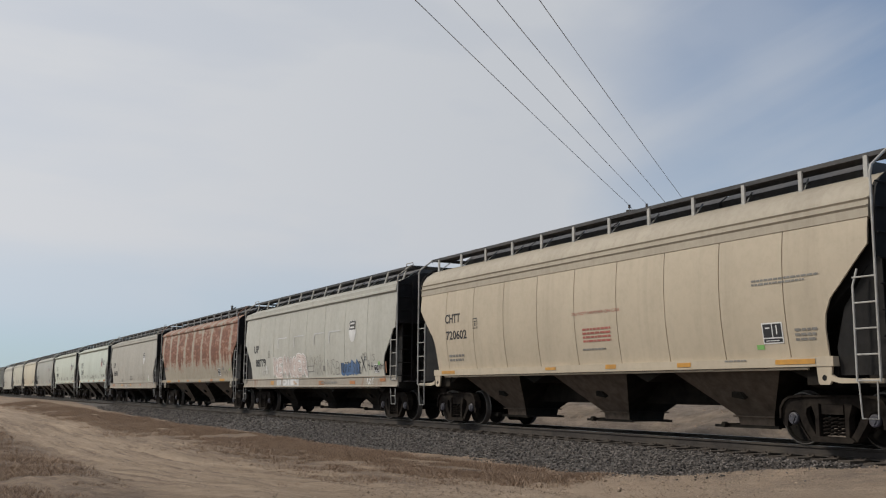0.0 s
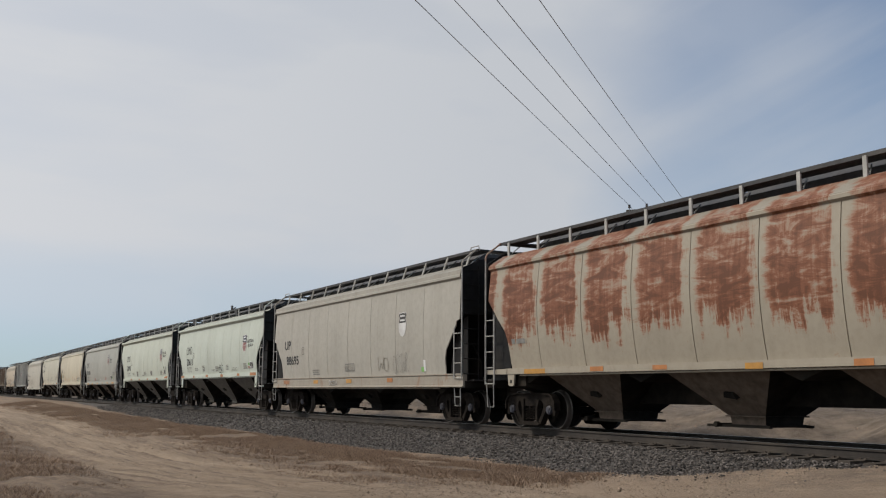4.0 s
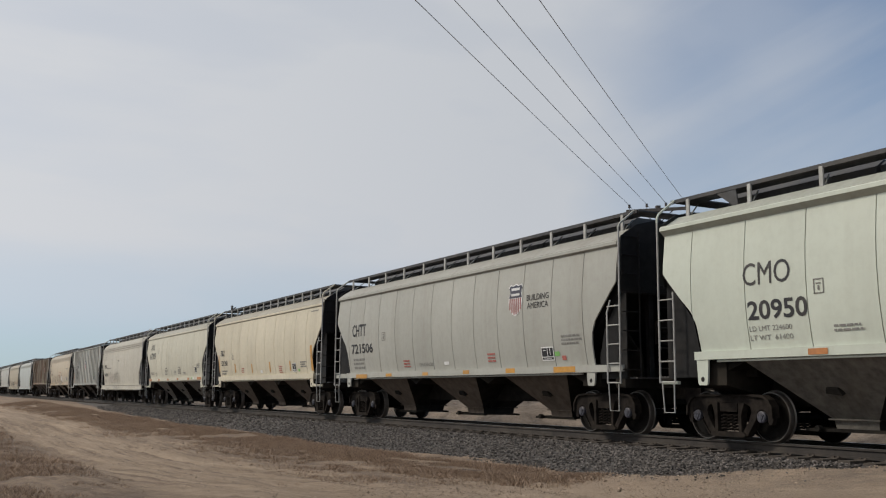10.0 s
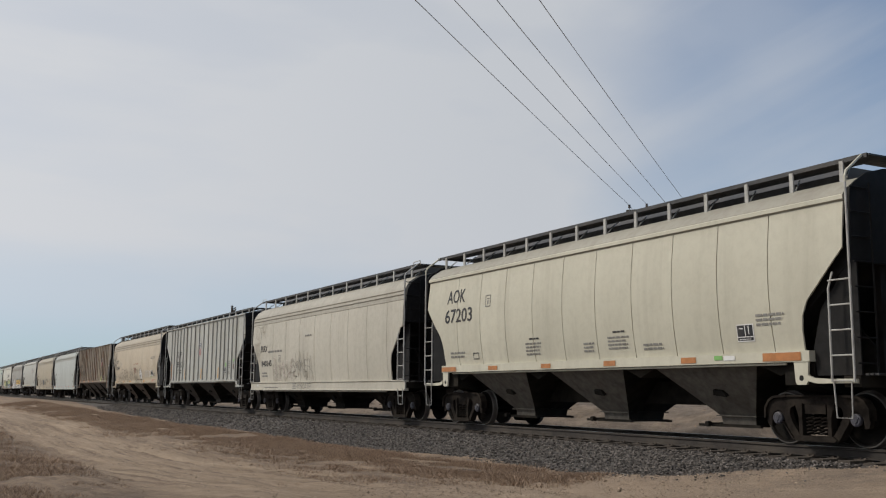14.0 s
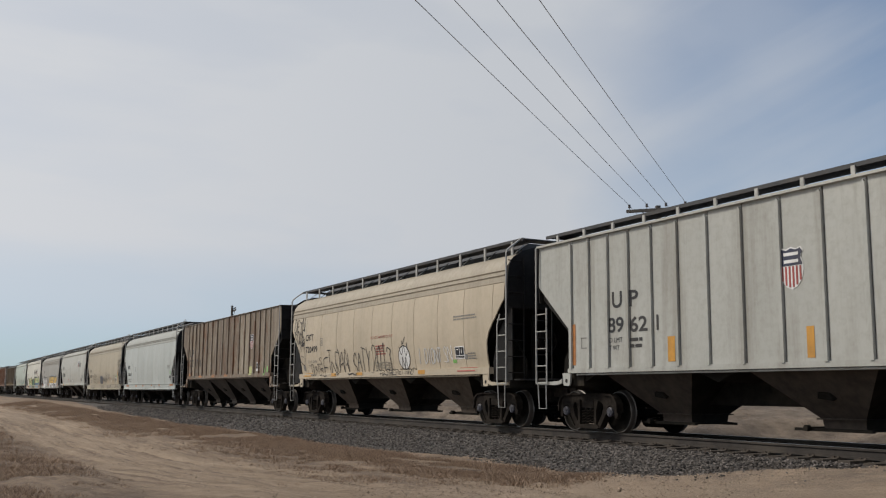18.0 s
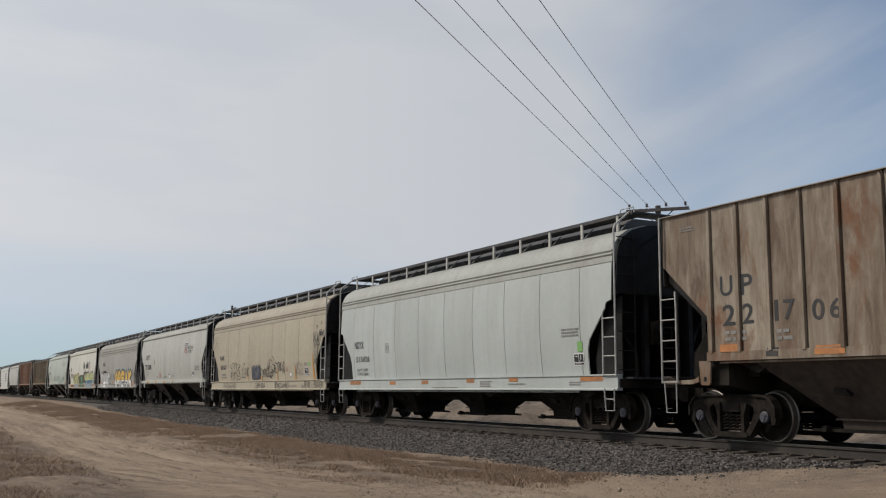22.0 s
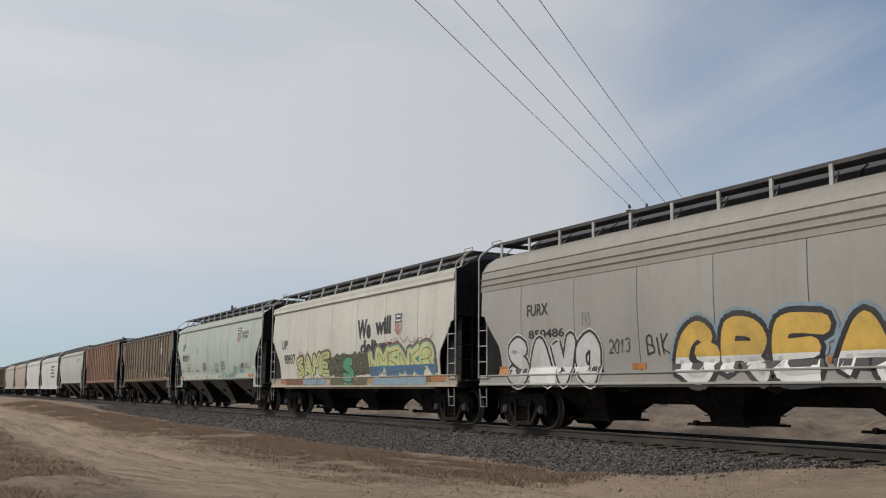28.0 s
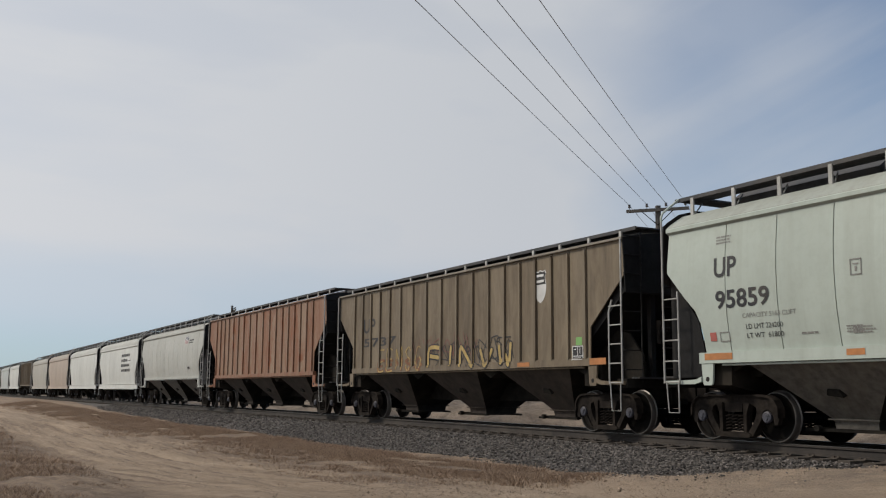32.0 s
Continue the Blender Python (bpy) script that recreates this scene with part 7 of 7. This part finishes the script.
# sandy car
piece(15, "MMS", 3.20, 4.78, 1.30, 2.14, 0.17, (("k", 0.0, 0.0080, 1.28, None), ("d", -0.055, 0.0100, 1.28, None)), 86, 0.02, 0.08, 0.70)
scrawl(15, "k", "LENK", 5.05, 6.10, 1.48, 2.02, 0.030, 87, 0.12, 0.14)
ragged(15, "v", 6.52, 7.74, 1.32, 1.98, 84, 12, 0.18)
tag(15, "g", 6.60, 7.66, 1.38, 1.94, 4, 0.05, 84)
scrawl(15, "k", "FSMAO", 7.72, 8.78, 1.46, 1.80, 0.034, 88, 0.05, 0.14)
scrawl(15, "k", "WEB", 8.66, 9.62, 1.64, 2.20, 0.022, 89, 0.06, 0.08)
scrawl(15, "k", "NEBY", 8.80, 9.60, 1.42, 1.72, 0.030, 90, 0.0, 0.16)
scrawl(15, "k", "REZTXKIO", 9.55, 10.86, 1.60, 2.00, 0.030, 91, 0.0, 0.14)
scrawl(15, "r", "WN", 11.02, 11.30, 1.62, 1.82, 0.014, 92)
scrawl(15, "g", "W52", 12.08, 12.94, 1.52, 1.92, 0.028, 93, 0.0, 0.05)
scrawl(15, "k", "VUWY", 14.10, 14.96, 2.66, 3.02, 0.030, 94, 0.0, 0.12)
scrawl(15, "k", "RENE", 14.70, 15.20, 2.86, 3.06, 0.026, 95, 0.0, 0.14)
scrawl(15, "k", "O", 14.40, 14.52, 3.14, 3.26, 0.022, 96)
scrawl(15, "k", "O", 14.82, 14.94, 3.28, 3.40, 0.022, 97)
scrawl(15, "k", "VSP", 14.22, 14.82, 2.36, 2.68, 0.028, 98, 0.0, 0.14)
scrawl(15, "k", "FUK", 14.24, 14.66, 2.10, 2.34, 0.024, 99, 0.0, 0.14)
scrawl(15, "k", "RON", 14.22, 14.54, 1.86, 2.06, 0.024, 100, 0.0, 0.14)
scrawl(15, "g", "DR", 0.30, 1.06, 2.86, 3.40, 0.026, 101, 0.0, 0.12)
scrawl(15, "k", "TRASH+ZEBK", 2.13, 4.26, 0.96, 1.20, 0.020, 102, 0.03, 0.14)
scrawl(15, "k", "CORPORA", 7.11, 8.44, 0.99, 1.19, 0.022, 103, 0.03, 0.12)
scrawl(15, "k", "DEMIES PIROS", 9.73, 11.41, 0.98, 1.18, 0.024, 104, 0.03, 0.12)
scrawl(15, "k", "PEIOS 1 PLASTER", 13.20, 15.10, 0.98, 1.22, 0.024, 105, 0.03, 0.12)
# grey car with the large piece
piece(17, "SAVO", 1.40, 5.20, 1.08, 2.14, 0.30, (("w", 0.24, 0.0070, None, None), ("k", 0.19, 0.0082, None, None), ("u", 0.05, 0.0105, None, None)), 111, 0.02, 0.05, 0.66)
rect(17, "w", 2.41, 3.49, 1.07, 1.47, "paper_notice", "white paper notice", 0.014)
bars(17, "g", 2.55, 3.30, 1.16, 1.38, 2)
scrawl(17, "k", "2013", 5.46, 6.18, 1.70, 1.98, 0.022, 112, 0.1, 0.10)
scrawl(17, "k", "BIK", 6.70, 7.40, 1.62, 2.02, 0.028, 113, -0.05, 0.12)
scrawl(17, "k", "CVSN", 13.58, 14.22, 1.84, 2.22, 0.028, 114, 0.1, 0.16)
piece(17, "GREAK", 7.45, 13.75, 1.06, 2.17, 0.33, (("a", 0.36, 0.0070, 1.50, None), ("k", 0.23, 0.0085, None, None), ("e", 0.02, 0.0110, 1.55, None), ("w", 0.02, 0.0110, None, 1.55), ("u", -0.22, 0.0130, None, 1.50)), 115, 0.10, 0.035, 0.66)
# ivory car: three pieces side by side
piece(18, "SAME", 2.96, 6.50, 1.36, 2.22, 0.22, (("q", 0.20, 0.0075, 1.80, None), ("m", 0.11, 0.0090, 1.36, None), ("l", 0.02, 0.0110, 1.36, None), ("m", -0.19, 0.0125, 1.36, None)), 121, 0.04, 0.12, 0.74)
scrawl(18, "k", "NVA", 3.30, 4.40, 2.02, 2.34, 0.022, 122, 0.0, 0.20)
ragged(18, "m", 6.45, 9.82, 1.37, 2.20, 104, 14, 0.24)
piece(18, "NSHUKA", 6.46, 9.85, 1.36, 2.14, 0.26, (("k", 0.07, 0.0090, 1.36, None), ("m", 0.0, 0.0105, 1.36, None), ("k", -0.22, 0.0120, 1.36, None)), 123, 0.0, 0.12, 0.80)
piece(18, "S", 7.62, 8.72, 1.18, 1.98, 0.26, (("k", 0.09, 0.0135, None, None), ("j", 0.0, 0.0150, None, None)), 124, 0.0, 0.05)
scrawl(18, "w", "XAMA", 8.60, 9.80, 1.60, 2.16, 0.022, 125, 0.0, 0.20)
piece(18, "WMENKR", 9.86, 14.36, 1.34, 2.24, 0.30, (("q", 0.24, 0.0075, 1.80, None), ("t", 0.12, 0.0090, 1.36, None), ("l", 0.02, 0.0110, 1.66, None), ("b", 0.02, 0.0110, 1.36, 1.66), ("m", -0.27, 0.0125, 1.36, None)), 126, 0.10, 0.14, 0.80)
scrawl(18, "a", "UVWUCUWV", 10.00, 13.40, 1.38, 1.58, 0.024, 127, 0.0, 0.14)
scrawl(18, "q", "VAVWAV", 11.2, 14.4, 2.30, 2.50, 0.020, 128, 0.0, 0.20)
scrawl(18, "w", "CUCOUC", 10.31, 13.0, 1.09, 1.29, 0.026, 129)
scrawl(18, "k", "UMWSOY", 3.79, 6.05, 1.09, 1.35, 0.024, 130)
ragged(18, "q", 14.18, 14.60, 1.36, 1.90, 112, 6, 0.5)
# sage car: teal marker
word(19, "g", "CAPACITY 5163 CUFT", 2.12, 3.34, 2.20, 2.28, 0.0)
word(19, "k", "LD LMT 224200", 2.18, 3.02, 2.00, 2.09, 0.0)
word(19, "k", "LT WT  61800", 2.18, 3.02, 1.84, 1.93, 0.0)
scrawl(19, "t", "TWD", 7.85, 8.62, 1.74, 2.14, 0.036, 131, 0.05, 0.07)
scrawl(19, "t", "TRUE LOVE NEVER", 9.22, 11.12, 1.48, 1.66, 0.030, 132, 0.03, 0.07)
scrawl(19, "t", "DIES/", 11.10, 11.80, 1.62, 1.98, 0.034, 133, 0.15, 0.08)
scrawl(19, "t", "SPLR", 12.00, 12.62, 1.68, 1.98, 0.034, 134, 0.08, 0.08)
# olive car: yellow letters between the ribs
scrawl(20, "f", "EEMSG", 3.20, 6.46, 1.52, 1.84, 0.09, 141, 0.0, 0.12, 0.6)
scrawl(20, "h", "EEMSG", 3.23, 6.43, 1.52, 2.18, 0.045, 141, 0.0, 0.10, 0.6)
scrawl(20, "q", "VYKANV", 5.67, 9.60, 1.86, 2.48, 0.026, 142, 0.0, 0.16)
piece(20, "FINVW", 6.70, 11.40, 1.50, 2.12, 0.11, (("k", 0.07, 0.0080, None, None), ("h", 0.0, 0.0100, None, None)), 143, 0.05, 0.10, 0.70)
scrawl(20, "k", "WAVKNS", 6.6, 11.3, 1.55, 2.2, 0.03, 145, 0.0, 0.18, 0.95)
scrawl(20, "k", "NOAVCA", 7.4, 11.5, 1.72, 2.26, 0.026, 144, 0.0, 0.16)
# stencilled weights
word(5, "g", "LD LMT 224700", 2.27, 3.22, 1.98, 2.08, 0.0)
word(5, "g", "LT WT  61300", 2.27, 3.22, 1.82, 1.91, 0.0)
word(6, "g", "LD LMT 224600", 2.38, 3.34, 1.95, 2.04, 0.0)
word(6, "g", "LT WT  61400", 2.38, 3.34, 1.79, 1.88, 0.0)
word(16, "g", "LD LMT 223100", 1.42, 2.40, 1.92, 2.02, 0.0)
word(16, "g", "LT WT  62900", 1.42, 2.40, 1.76, 1.86, 0.0)


# ---------------------------------------------------------------- ties, last
TIE = tie_shape().mesh("tie", WOOD)
far_ties = Shape()
for k in range(-60, 900):
    y = k * 0.51
    if 4.0 < y < 150.0:
        ob = part("tie", TIE, WOOD, track)
        ob.location = (random.uniform(-0.03, 0.03), y, random.uniform(-0.012, 0.004))
    elif y < 400:
        far_ties.box(-1.30, 1.30, y - 0.115, y + 0.115, -0.36, -0.184)
tagged(part("far_ties", far_ties, WOOD, track), kind="stuff")


# ---------------------------------------------------------------- what moves
def motions():
    """The train rolls past at about 10 m/s; its wheels turn with it."""
    times = [2.0 * k for k in range(17)]
    for car, place in TRAIN:
        walk(car, [(t, pose(0, place - run(t), 0)) for t in times])
    steps = [k / 15 for k in range(481)]
    for wheelset, y in TURNING:
        walk(wheelset, [(t, pose(0, y, 0.457, math.degrees(run(t) / 0.457))) for t in steps])


motions()
